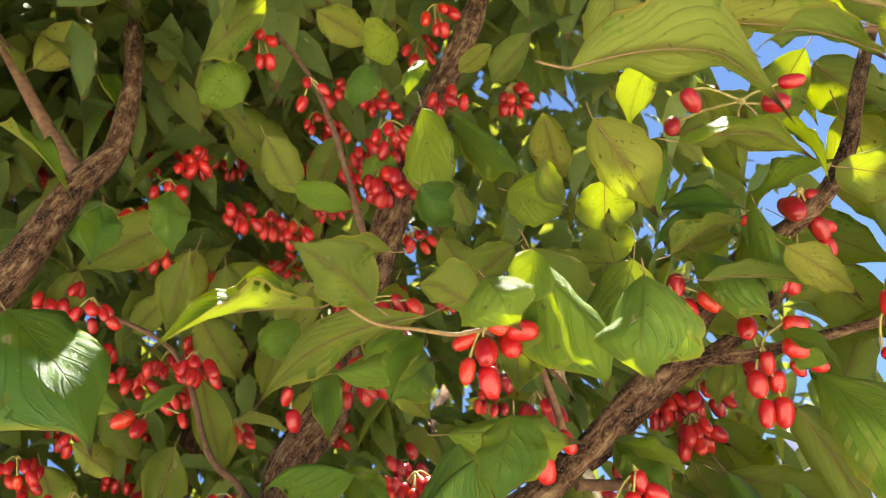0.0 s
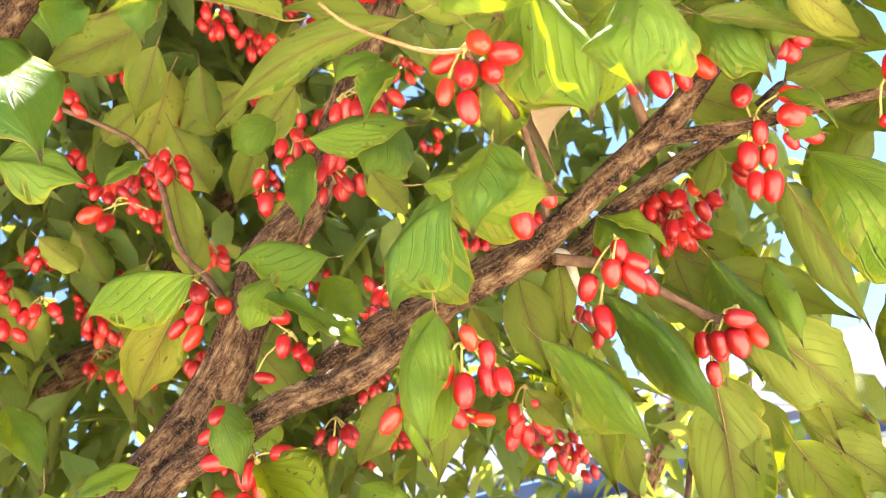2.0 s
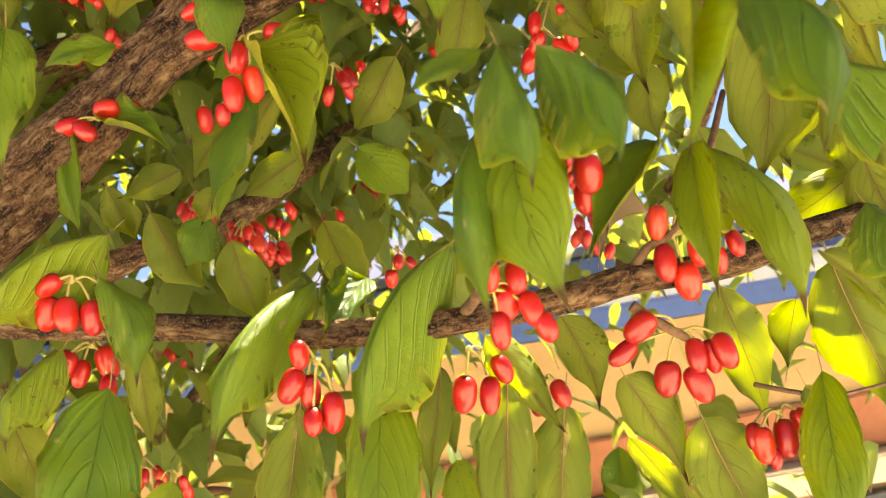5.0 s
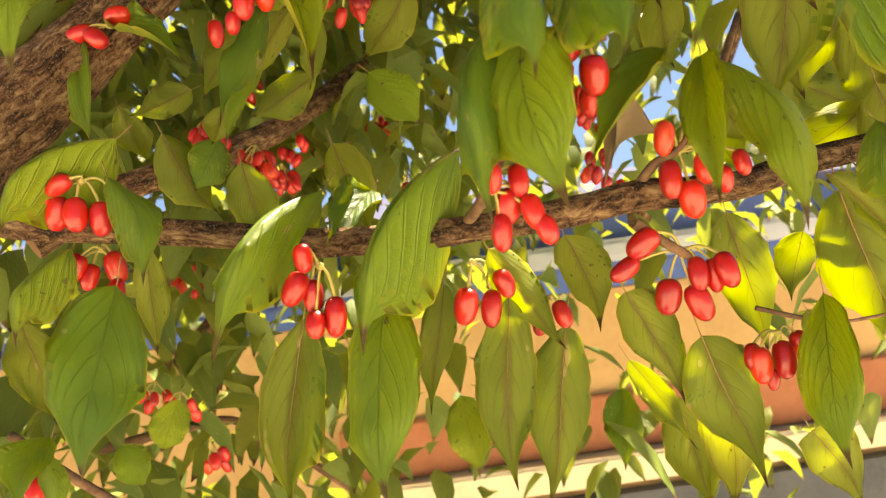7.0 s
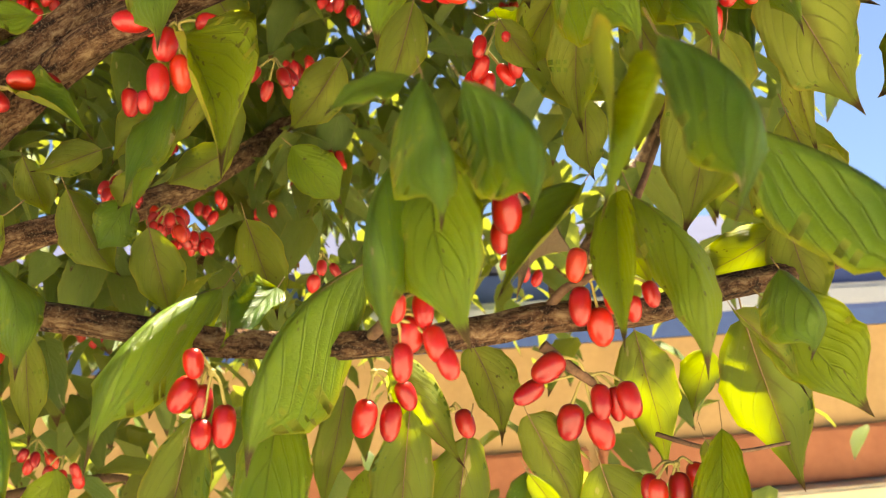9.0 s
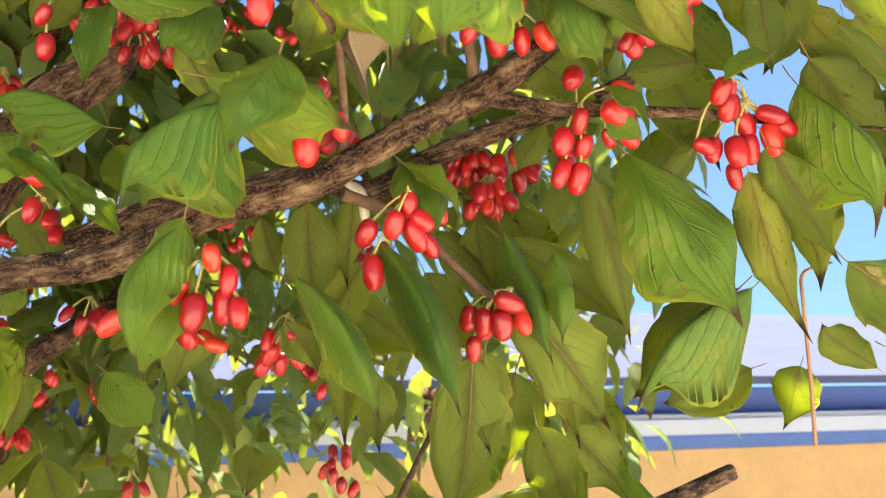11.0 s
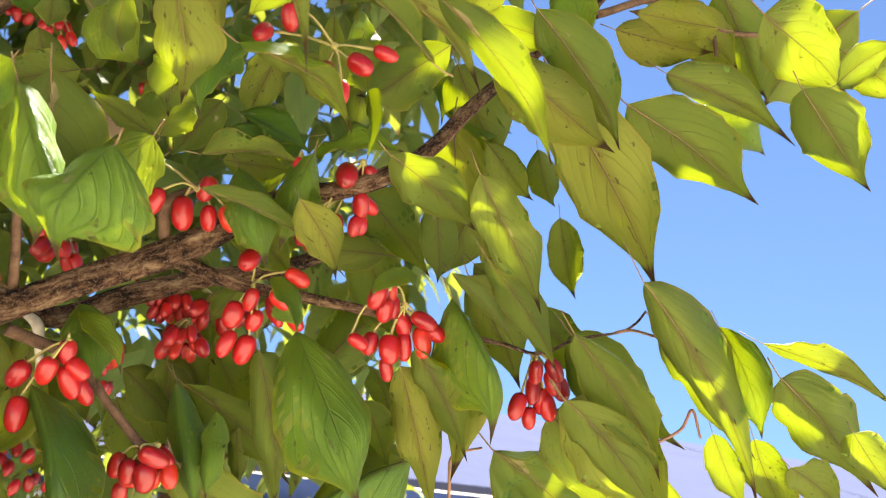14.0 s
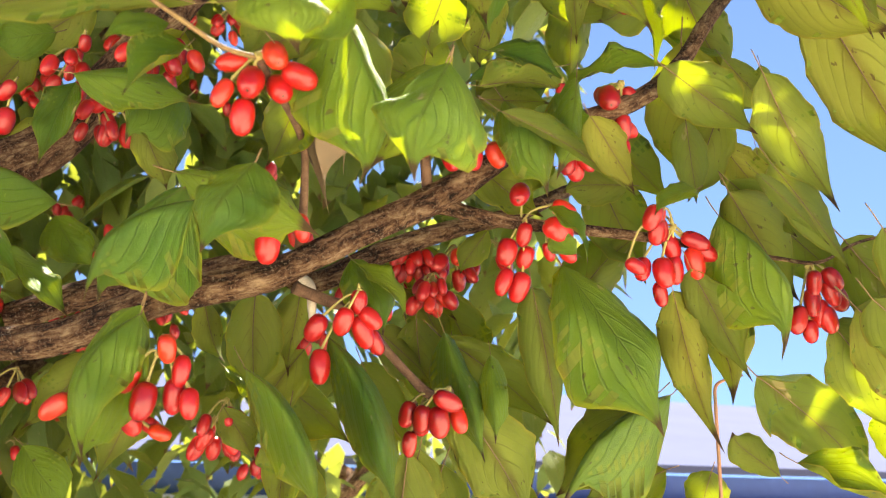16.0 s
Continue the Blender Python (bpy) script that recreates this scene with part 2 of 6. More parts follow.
def part(name, bm, materials, parent=None, label="", uv=None):
    """One mesh object from a bmesh, under a thing or a part."""
    me = bpy.data.meshes.new(name)
    bm.to_mesh(me)
    bm.free()
    for mat in materials if isinstance(materials, (list, tuple)) else (materials,):
        me.materials.append(mat)
    ob = new(name, me)
    ob.parent = parent
    if label:
        tagged(ob, label)
    return ob


def smooth(pts, steps):
    """A rounded line through the points (x, y, z, radius)."""
    p = [np.array(q, float) for q in pts]
    p = [2 * p[0] - p[1], *p, 2 * p[-1] - p[-2]]
    out = []
    for i in range(1, len(p) - 2):
        for k in range(steps):
            t = k / steps
            out.append(0.5 * (2 * p[i] + (p[i + 1] - p[i - 1]) * t + (2 * p[i - 1] - 5 * p[i] + 4 * p[i + 1] - p[i + 2]) * t * t + (3 * p[i] - p[i - 1] - 3 * p[i + 1] + p[i + 2]) * t ** 3))
    out.append(p[-2])
    return out


def tube(bm, pts, sides, rough=0.0, steps=6, uv_name=None, mat=0, seed=0.0):
    """Adds a tapering limb along the points (x, y, z, radius); rough: the bark's relief as a share of the radius."""
    line = smooth(pts, steps)
    uvl = bm.loops.layers.uv.verify() if uv_name is None else (bm.loops.layers.uv.get(uv_name) or bm.loops.layers.uv.new(uv_name))
    rings, run, side = [], 0.0, None
    for i, q in enumerate(line):
        a, b = line[max(i - 1, 0)], line[min(i + 1, len(line) - 1)]
        way = Vector(b[:3] - a[:3]).normalized()
        if side is None:
            side = way.orthogonal().normalized()
        side = (side - way * side.dot(way)).normalized()
        up = way.cross(side)
        if i:
            run += float(np.linalg.norm(q[:3] - line[i - 1][:3]))
        ring, r = [], max(float(q[3]), 0.0002)
        for k in range(sides):
            ang = 2 * math.pi * k / sides
            dirn = side * math.cos(ang) + up * math.sin(ang)
            c = Vector(q[:3])
            d = 1.0
            if rough:
                s1 = c * 9 + dirn * 1.2 + Vector((seed, 0, 0))
                # ridges that follow the limb, and lumps
                d += rough * (1.1 * noise.noise(Vector((math.cos(ang) * 3.4 + seed, math.sin(ang) * 3.4, run * 14))) + 0.8 * noise.noise(s1) + 0.5 * noise.noise(Vector((math.cos(ang) * 7 + seed, math.sin(ang) * 7, run * 45))))
            ring.append((bm.verts.new(c + dirn * r * d), k / sides * 2 * math.pi * r, run))
        rings.append(ring)
    for a, b in zip(rings, rings[1:]):
        for k in range(sides):
            n = (k + 1) % sides
            f = bm.faces.new((a[k][0], a[n][0], b[n][0], b[k][0]))
            f.smooth, f.material_index = True, mat
            wide = a[k][1] + (a[1][1] - a[0][1])
            for loop, q in zip(f.loops, ((a[k][1], a[k][2]), (wide, a[k][2]), (wide, b[k][2]), (a[k][1], b[k][2]))):
                loop[uvl].uv = q
    for ring, flip in ((rings[0], True), (rings[-1], False)):
        vs = [v[0] for v in ring]
        f = bm.faces.new(vs[::-1] if flip else vs)
        f.material_index = mat
    return bm


def box(bm, x0, y0, z0, x1, y1, z1, bevel=0.0):
    vs = [bm.verts.new((x, y, z)) for x in (x0, x1) for y in (y0, y1) for z in (z0, z1)]
    fs = [bm.faces.new([vs[i] for i in q]) for q in ((0, 1, 3, 2), (4, 6, 7, 5), (0, 4, 5, 1), (2, 3, 7, 6), (0, 2, 6, 4), (1, 5, 7, 3))]
    if bevel:
        bmesh.ops.bevel(bm, geom=list({e for f in fs for e in f.edges}), offset=bevel, segments=2, affect='EDGES')
    return bm


# ---------------------------------------------------------------- leaf shapes
def leaf_outline(u, belly, point):
    """Half width of the blade at u from base (0) to tip (1): rounded below, drawn out to a drip tip."""
    a, b = 0.72 * belly / 0.8, 0.72 + 0.30 * point
    top = a / (a + b)
    w = (u ** a) * (1 - u) ** b / (top ** a * (1 - top) ** b)
    k = min(1.0, max(0.0, (u - 0.66) / 0.30))
    w *= 1 - 0.68 * k * k * (3 - 2 * k)
    return max(w, 0.024 if u > 0.9 else 0.0) if u < 0.999 else 0.006


def leaf_shape(name, fold=10, bow=0.08, cup=0.0, twist=0, wave=0.02, belly=0.80, point=0.55, hook=0.0, sway=0.0, skew=0.0, roll=0.0, tip_turn=0.0, seed=0, nu=16, nv=8):
    """A blade one long and one wide, base at the origin, tip at +y, upper face to +z: two faces a hair apart, a rim and a stalk."""
    rng = random.Random(seed)
    bm = bmesh.new()
    uvl = bm.loops.layers.uv.new("leaf")
    ph = [rng.uniform(0, 6.28) for _ in range(6)]
    top, low = [], []

    def spine(u):
        """The midrib's side step and height."""
        return sway * 4 * u * (1 - u) + 0.014 * math.sin(5 * u + ph[0]) * u + tip_turn * max(0.0, u - 0.7) ** 2 * 3, bow * 4 * u * (1 - u) * (1 + 0.5 * (u - 0.5)) - hook * max(0.0, u - 0.66) ** 1.5 * 4

    for i in range(nu + 1):
        u = i / nu
        half = 0.5 * leaf_outline(u, belly, point)
        xm, z = spine(u)
        ang = radians(twist) * (u - 0.4)
        rows = []
        for j in range(nv + 1):
            v = 2 * j / nv - 1
            s = v * half * (1 + 0.06 * math.sin(2.2 * u * 3 + ph[4]) * (1 if v > 0 else -1))
            f = radians(fold + (skew if v > 0 else -skew))
            x = s * math.cos(f * 0.9)
            h = (0.30 * abs(s) + 0.70 * s * s / max(half, 0.001)) * math.sin(f) * 1.15 + cup * s * s * 4
            h -= roll * (1.0 if v > 0 else 0.6) * abs(v) ** 4 * half * (1 + 0.7 * math.sin(4 * u + ph[2] + v))
            edge = abs(v) ** 1.6
            k = 2.1 if v > 0 else 0.0
            h += wave * edge * (math.sin(u * 8.5 + ph[1] + k) + 0.7 * math.sin(u * 16 + ph[2] + 1.7 * k) + 0.35 * math.sin(u * 29 + ph[5] - k)) * (half * 2)
            s2 = x * math.cos(ang) - h * math.sin(ang)
            h2 = x * math.sin(ang) + h * math.cos(ang)
            rag = 1 + (0.035 * math.sin(u * 27 + ph[3] + 2 * v) + 0.02 * math.sin(u * 47 + ph[4])) * (abs(v) > 0.9)
            rows.append(Vector((xm + s2 * rag, u, z + h2)))
        top.append([bm.verts.new(p + Vector((0, 0, 0.0035))) for p in rows])
        low.append([bm.verts.new(p - Vector((0, 0, 0.0035))) for p in rows])

    def quad(vs, mat, uvs):
        f = bm.faces.new(vs)
        f.smooth, f.material_index = True, mat
        for loop, q in zip(f.loops, uvs):
            loop[uvl].uv = q

    for i in range(nu):
        for j in range(nv):
            q = [(j / nv, i / nu), ((j + 1) / nv, i / nu), ((j + 1) / nv, (i + 1) / nu), (j / nv, (i + 1) / nu)]
            quad((top[i][j], top[i][j + 1], top[i + 1][j + 1], top[i + 1][j]), 0, q)
            quad((low[i + 1][j], low[i + 1][j + 1], low[i][j + 1], low[i][j]), 1, q[::-1])
        for j, sgn in ((0, 1), (nv, -1)):
            vs = (top[i][j], top[i + 1][j], low[i + 1][j], low[i][j])
            quad(vs if sgn > 0 else vs[::-1], 1, [(0.5, 0.5)] * 4)
    # stalk, and the midrib standing out on the underside
    rib = [(0.02, -0.16, 0.03, 0.010), (0.012, -0.09, 0.004, 0.0095), (0, -0.03, -0.004, 0.0095)]
    for u in (0.0, 0.12, 0.3, 0.5, 0.7, 0.86):
        x, z = spine(u)
        rib.append((x, u, z - 0.004, 0.0085 * (1 - 0.85 * u)))
    tube(bm, rib, 5, steps=2, uv_name="leaf", mat=2)
    me = bpy.data.meshes.new(name)
    bm.to_mesh(me)
    bm.free()
    return me


SHAPES = {
    "flat": dict(fold=13, bow=0.07, wave=0.035, hook=0.06),
    "soft": dict(fold=20, bow=0.12, wave=0.055, sway=0.03, hook=0.12),
    "bow": dict(fold=12, bow=0.20, wave=0.045, hook=0.14),
    "vee": dict(fold=40, bow=0.12, wave=0.03, sway=0.04, hook=0.10),
    "roof": dict(fold=-32, bow=0.14, wave=0.06, belly=0.72, hook=0.20),
    "twist": dict(fold=16, bow=0.12, twist=75, wave=0.045, hook=0.10),
    "round": dict(fold=12, bow=0.09, belly=0.92, point=0.20, wave=0.06, hook=0.08),
    "curl": dict(fold=30, bow=0.30, cup=1.2, twist=45, hook=0.5, wave=0.07),
    "edge": dict(fold=24, bow=0.10, sway=0.13, wave=0.05, hook=0.12),
    "long": dict(fold=10, bow=0.07, belly=0.66, point=0.72, wave=0.05, hook=0.10),
    "dome": dict(fold=-20, bow=0.20, cup=-0.7, wave=0.05, hook=0.32),
    "cup": dict(fold=20, bow=0.06, cup=0.7, wave=0.03),
}
leaf_count = [0]


def frame_of(base, tip, face):
    """Axes of a blade: y from base to tip, z as near to face as may be."""
    b, t = Vector(base), Vector(tip)
    y = (t - b).normalized()
    z = Vector(face)
    z = (z - y * z.dot(y)).normalized()
    x = y.cross(z)
    return Matrix((x, y, z)).transposed(), (t - b).length


def leaf(parent, bx, by, bz, tx, ty, tz, nx, ny, nz, width, shape="flat", name="leaf", **more):
    """A leaf from its base to its tip, upper face towards n; no two alike. more: changes to the shape."""
    leaf_count[0] += 1
    rng = random.Random(leaf_count[0] * 7 + 3)
    k = dict(SHAPES[shape])
    k["fold"] = k.get("fold", 0) + rng.uniform(-7, 7)
    k["bow"] = k.get("bow", 0) * rng.uniform(0.6, 1.4)
    k["sway"] = k.get("sway", 0) * rng.choice((-1, 1)) + rng.uniform(-0.035, 0.035)
    k["twist"] = k.get("twist", 0) + rng.uniform(-22, 22)
    k["skew"] = rng.uniform(-17, 17)
    k["tip_turn"] = rng.choice((-1, 1)) * rng.uniform(0.1, 0.5)
    k["roll"] = rng.choice((-0.35, 0.15, 0.4, 0.75)) * rng.uniform(0.5, 1.2)
    k["hook"] = (0.05 + k.get("hook", 0)) * rng.uniform(0.8, 2.2)
    k["wave"] = k.get("wave", 0.03) * rng.uniform(0.9, 1.7)
    k["point"] = k.get("point", 0.55) + rng.uniform(-0.05, 0.25)
    k["belly"] = k.get("belly", 0.8) * rng.uniform(0.92, 1.08)
    k.update(more)
    rot, size = frame_of((bx, by, bz), (tx, ty, tz), (nx, ny, nz))
    me = leaf_shape(name, seed=leaf_count[0], **k)
    for mat in (DRY, DRY, STALK) if name == "withered_leaf" else (LEAF_TOP, LEAF_UNDER, RIB):
        me.materials.append(mat)
    ob = new(name, me)
    ob.parent = parent
    ob.matrix_basis = Matrix.Translation((bx, by, bz)) @ rot.to_4x4() @ Matrix.Diagonal((width, size, (width + size) / 2, 1))
    if name == "withered_leaf":
        tagged(ob, "curled withered brown leaf")
    return ob


# ---------------------------------------------------------------- berries
def berry_shape(name, seed, lengthen):
    """An oblong drupe one long, hanging along -z from the origin, with the dry eye at its end."""
    rng = random.Random(seed)
    bm = bmesh.new()
    rows, cols = 10, 12
    ph, rings = rng.uniform(0, 6), []
    prof = [(0.0, 0.05), (0.03, 0.17), (0.10, 0.265), (0.22, 0.325), (0.38, 0.35), (0.55, 0.348), (0.72, 0.318), (0.86, 0.25), (0.95, 0.16), (0.985, 0.08), (0.97, 0.03)]
    for d, r in prof:
        ring = []
        for k in range(cols):
            a = 2 * math.pi * k / cols
            rr = 0.90 * r * lengthen * (1 + 0.035 * math.sin(2 * a + ph) + 0.02 * math.sin(3 * a + ph * 2 + d * 4))
            ring.append(bm.verts.new((rr * math.cos(a) + 0.02 * math.sin(d * 3 + ph), rr * math.sin(a), -d)))
        rings.append(ring)
    for a, b in zip(rings, rings[1:]):
        for k in range(cols):
            f = bm.faces.new((a[k], b[k], b[(k + 1) % cols], a[(k + 1) % cols]))
            f.smooth = True
    bm.faces.new(rings[0])
    f = bm.faces.new(rings[-1][::-1])
    # dry eye
    for k in range(6):
        a = 2 * math.pi * k / 6
        c, s = math.cos(a), math.sin(a)
        t1 = bm.verts.new((0.055 * c + 0.012 * s, 0.055 * s - 0.012 * c, -0.978))
        t2 = bm.verts.new((0.055 * c - 0.012 * s, 0.055 * s + 0.012 * c, -0.978))
        t3 = bm.verts.new((0.03 * c, 0.03 * s, -1.015))
        bm.faces.new((t1, t2, t3)).material_index = 1
    f.material_index = 1
    me = bpy.data.meshes.new(name)
    bm.to_mesh(me)
    bm.free()
    me.materials.append(BERRY)
    me.materials.append(CALYX)
    return me


BERRIES = [berry_shape("berry_oblong", 1, 1.0), berry_shape("berry_slim", 2, 0.90), berry_shape("berry_plump", 3, 1.10)]


def cluster(tree, hx, hy, hz, berries, rng=None):
    """A bunch that hangs from a hub: berries are (x, y, z of the stalk end, direction of the far end, length)."""
    bm = bmesh.new()
    hub = Vector((hx, hy, hz))
    bmesh.ops.create_icosphere(bm, subdivisions=1, radius=0.0022, matrix=Matrix.Translation(hub))
    obs = []
    for i, (x, y, z, dx, dy, dz, size) in enumerate(berries):
        top, d = Vector((x, y, z)), Vector((dx, dy, dz)).normalized()
        mid = (hub + top) / 2 - d * 0.0035
        tube(bm, [(*hub, 0.0009), (*mid, 0.0007), (*(top + d * 0.001), 0.0009)], 5, steps=3)
        me = BERRIES[(i * 7 + int(abs(x) * 1000)) % 3]
        ob = new("berry", me)
        q = Vector((0, 0, -1)).rotation_difference(d)
        ob.matrix_basis = Matrix.Translation(top) @ q.to_matrix().to_4x4() @ Matrix.Rotation((x * 900) % 6.28, 4, 'Z') @ Matrix.Diagonal((size, size, size, 1))
        obs.append(ob)
    body = part("pedicel", bm, STALK, tree, "yellowish stalks of a berry bunch")
    for ob in obs:
        ob.parent = body
    return body


def bunch(tree, hx, hy, hz, count, size, seed, spread=1.0):
    """A hanging bunch with its berries strewn round the hub."""
    rng = random.Random(seed)
    rows = []
    for k in range(count):
        a = 2.4 * k + rng.uniform(-0.4, 0.4)
        r = (0.3 + 0.62 * math.sqrt((k + 0.5) / count)) * size * 0.85 * spread
        drop = -size * (0.45 + 0.5 * (k % 2) + rng.uniform(-0.2, 0.2))
        x, y, z = hx + r * math.cos(a), hy + r * math.sin(a), hz + drop
        rows.append((x, y, z, 0.5 * math.cos(a) + rng.uniform(-.2, .2), 0.5 * math.sin(a) + rng.uniform(-.2, .2), -1.0, size * rng.uniform(0.86, 1.1)))
    return cluster(tree, hx, hy, hz, rows)


def limb(tree, name, sides, rough, material, pts, label="", steps=6, seed=0.0):
    bm = bmesh.new()
    tube(bm, pts, sides, rough, steps, "bark", seed=seed)
    return part(name, bm, material, tree, label)


tree = tagged(new("dogwood_tree"), "cornelian dogwood tree with red berries and drooping green leaves", "tree")

# ---------------------------------------------------------------- ground and house
# unseen ground, kept pale to bounce sunlight up into the shaded leaves
BOUNCE_GROUND = plain("pale_bounce_ground", (0.56, 0.50, 0.40), (0.44, 0.39, 0.31), 3, 0.95, 0.01, 0.2)
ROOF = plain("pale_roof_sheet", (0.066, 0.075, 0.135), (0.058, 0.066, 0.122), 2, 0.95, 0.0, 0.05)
FASCIA = plain("dark_blue_paint", (0.035, 0.09, 0.34), (0.026, 0.07, 0.27), 4, 0.5)
GUTTER = plain("white_gutter_paint", (0.34, 0.38, 0.47), (0.30, 0.34, 0.43), 5, 0.45)
BLUE = plain("blue_board_paint", (0.05, 0.12, 0.38), (0.035, 0.09, 0.30), 5, 0.6)
TAN = plain("tan_plaster", (0.48, 0.32, 0.155), (0.40, 0.26, 0.125), 6, 0.9, 0.002, 0.3)
BROWN = plain("red_brown_panel", (0.36, 0.13, 0.06), (0.27, 0.09, 0.04), 5, 0.7)
CREAM = plain("cream_sill_paint", (0.72, 0.63, 0.45), (0.62, 0.53, 0.37), 6, 0.7)
SLATE = plain("grey_plinth", (0.10, 0.11, 0.12), (0.06, 0.07, 0.08), 7, 0.9, 0.003)

bm = bmesh.new()
bmesh.ops.create_grid(bm, x_segments=60, y_segments=60, size=400)
for v in bm.verts:
    v.co.z = 0.12 * noise.noise(v.co * 0.05)
ground = part("ground", bm, BOUNCE_GROUND)
ground.location.z = -0.75
tagged(ground, "unseen ground round the tree, pale to bounce sunlight", "ground", kind="structure")

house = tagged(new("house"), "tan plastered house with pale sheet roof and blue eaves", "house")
WALL_Y = 2.30
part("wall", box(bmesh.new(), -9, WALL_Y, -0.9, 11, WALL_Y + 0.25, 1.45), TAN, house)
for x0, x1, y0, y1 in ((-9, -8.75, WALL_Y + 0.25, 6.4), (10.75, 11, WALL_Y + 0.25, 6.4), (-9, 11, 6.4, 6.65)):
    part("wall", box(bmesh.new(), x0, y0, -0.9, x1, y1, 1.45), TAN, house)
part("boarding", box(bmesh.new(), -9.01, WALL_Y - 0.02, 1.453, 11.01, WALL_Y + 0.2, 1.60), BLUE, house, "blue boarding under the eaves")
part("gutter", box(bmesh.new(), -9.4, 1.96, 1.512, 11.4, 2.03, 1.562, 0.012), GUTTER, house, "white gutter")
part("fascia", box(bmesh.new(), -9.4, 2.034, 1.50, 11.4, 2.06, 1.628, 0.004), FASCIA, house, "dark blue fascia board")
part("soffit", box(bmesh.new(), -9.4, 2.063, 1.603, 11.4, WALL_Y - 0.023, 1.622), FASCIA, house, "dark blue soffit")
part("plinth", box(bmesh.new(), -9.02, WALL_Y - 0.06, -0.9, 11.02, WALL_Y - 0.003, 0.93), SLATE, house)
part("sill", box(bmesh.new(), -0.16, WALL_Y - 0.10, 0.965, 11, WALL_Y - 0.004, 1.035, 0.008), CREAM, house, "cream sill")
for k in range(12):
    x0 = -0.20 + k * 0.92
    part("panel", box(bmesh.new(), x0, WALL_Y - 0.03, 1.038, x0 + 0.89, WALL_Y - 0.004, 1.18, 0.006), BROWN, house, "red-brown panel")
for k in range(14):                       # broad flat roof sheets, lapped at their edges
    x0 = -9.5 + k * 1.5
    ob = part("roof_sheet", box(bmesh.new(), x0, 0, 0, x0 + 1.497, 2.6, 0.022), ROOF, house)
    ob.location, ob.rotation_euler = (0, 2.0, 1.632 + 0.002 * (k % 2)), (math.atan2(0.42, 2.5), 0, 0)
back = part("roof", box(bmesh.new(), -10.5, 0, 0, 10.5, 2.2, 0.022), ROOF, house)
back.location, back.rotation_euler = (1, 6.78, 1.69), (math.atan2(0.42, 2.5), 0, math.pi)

# ---------------------------------------------------------------- limbs, leaves and berries
limb(tree, "branch", 26, 0.22, BARK, [(-0.1877, 0.6377, 1.5828, 0.0220), (-0.1433, 0.6458, 1.6196, 0.0210), (-0.0974, 0.653, 1.66, 0.0190), (-0.0504, 0.6591, 1.7041, 0.0175), (-0.0199, 0.6565, 1.7478, 0.0160), (0.0024, 0.6721, 1.8042, 0.0155), (0.0448, 0.6731, 1.8473, 0.0145), (0.1157, 0.6622, 1.9727, 0.0130), (0.1754, 0.6746, 2.0809, 0.0120), (0.2516, 0.7005, 2.2046, 0.0110), (0.3063, 0.713, 2.3135, 0.0100)], "main limb with fibrous split brown bark", seed=0)
limb(tree, "branch", 26, 0.22, BARK, [(-0.1052, 0.6523, 1.6438, 0.0077), (-0.0591, 0.6278, 1.6652, 0.0089), (-0.0182, 0.6111, 1.6774, 0.0089), (0.0096, 0.6063, 1.688, 0.0086), (0.0635, 0.5799, 1.6929, 0.0083), (0.1119, 0.5442, 1.7119, 0.0079), (0.1632, 0.5291, 1.7271, 0.0075), (0.2084, 0.5213, 1.7531, 0.0070), (0.2484, 0.5203, 1.7765, 0.0079), (0.2754, 0.5099, 1.7967, 0.0065), (0.3007, 0.495, 1.8169, 0.0059), (0.3335, 0.4643, 1.8248, 0.0054), (0.3703, 0.4612, 1.8541, 0.0049), (0.4116, 0.4705, 1.9107, 0.0041), (0.4984, 0.4903, 2.0145, 0.0034), (0.5411, 0.4953, 2.0833, 0.0030)], "rising branch with ridged brown bark", seed=1)
limb(tree, "twig", 12, 0.16, BARK, [(0.2422, 0.5305, 1.775, 0.0037), (0.2561, 0.5229, 1.7756, 0.0043), (0.2731, 0.5127, 1.7698, 0.0039), (0.2952, 0.5004, 1.7645, 0.0034), (0.3251, 0.4949, 1.764, 0.0030), (0.3676, 0.4852, 1.7614, 0.0025), (0.4018, 0.484, 1.7597, 0.0021), (0.4199, 0.4779, 1.757, 0.0018), (0.4408, 0.4707, 1.7549, 0.0013), (0.4555, 0.4554, 1.7506, 0.0010), (0.4738, 0.4456, 1.7615, 0.0009), (0.4956, 0.4356, 1.7682, 0.0008), (0.5008, 0.4267, 1.7734, 0.0008), (0.5019, 0.419, 1.7802, 0.0007)], "thin brown twig", seed=2)
limb(tree, "twig", 6, 0.04, YOUNG, [(0.4942, 0.4362, 1.768, 0.0010), (0.5001, 0.4281, 1.7695, 0.0009), (0.5107, 0.4194, 1.7667, 0.0008)], "reddish young shoot", seed=3)
limb(tree, "branch", 12, 0.17, BARK, [(0.0329, 0.6365, 1.7112, 0.0085), (0.0746, 0.6222, 1.7263, 0.0081), (0.1218, 0.6091, 1.7365, 0.0076), (0.1687, 0.5954, 1.7489, 0.0072), (0.2013, 0.6073, 1.7434, 0.0072), (0.2409, 0.5979, 1.7642, 0.0066), (0.2826, 0.5883, 1.7823, 0.0059), (0.3268, 0.579, 1.7965, 0.0051), (0.3715, 0.5882, 1.8228, 0.0043)], "thinner branch behind the rising one", seed=4)
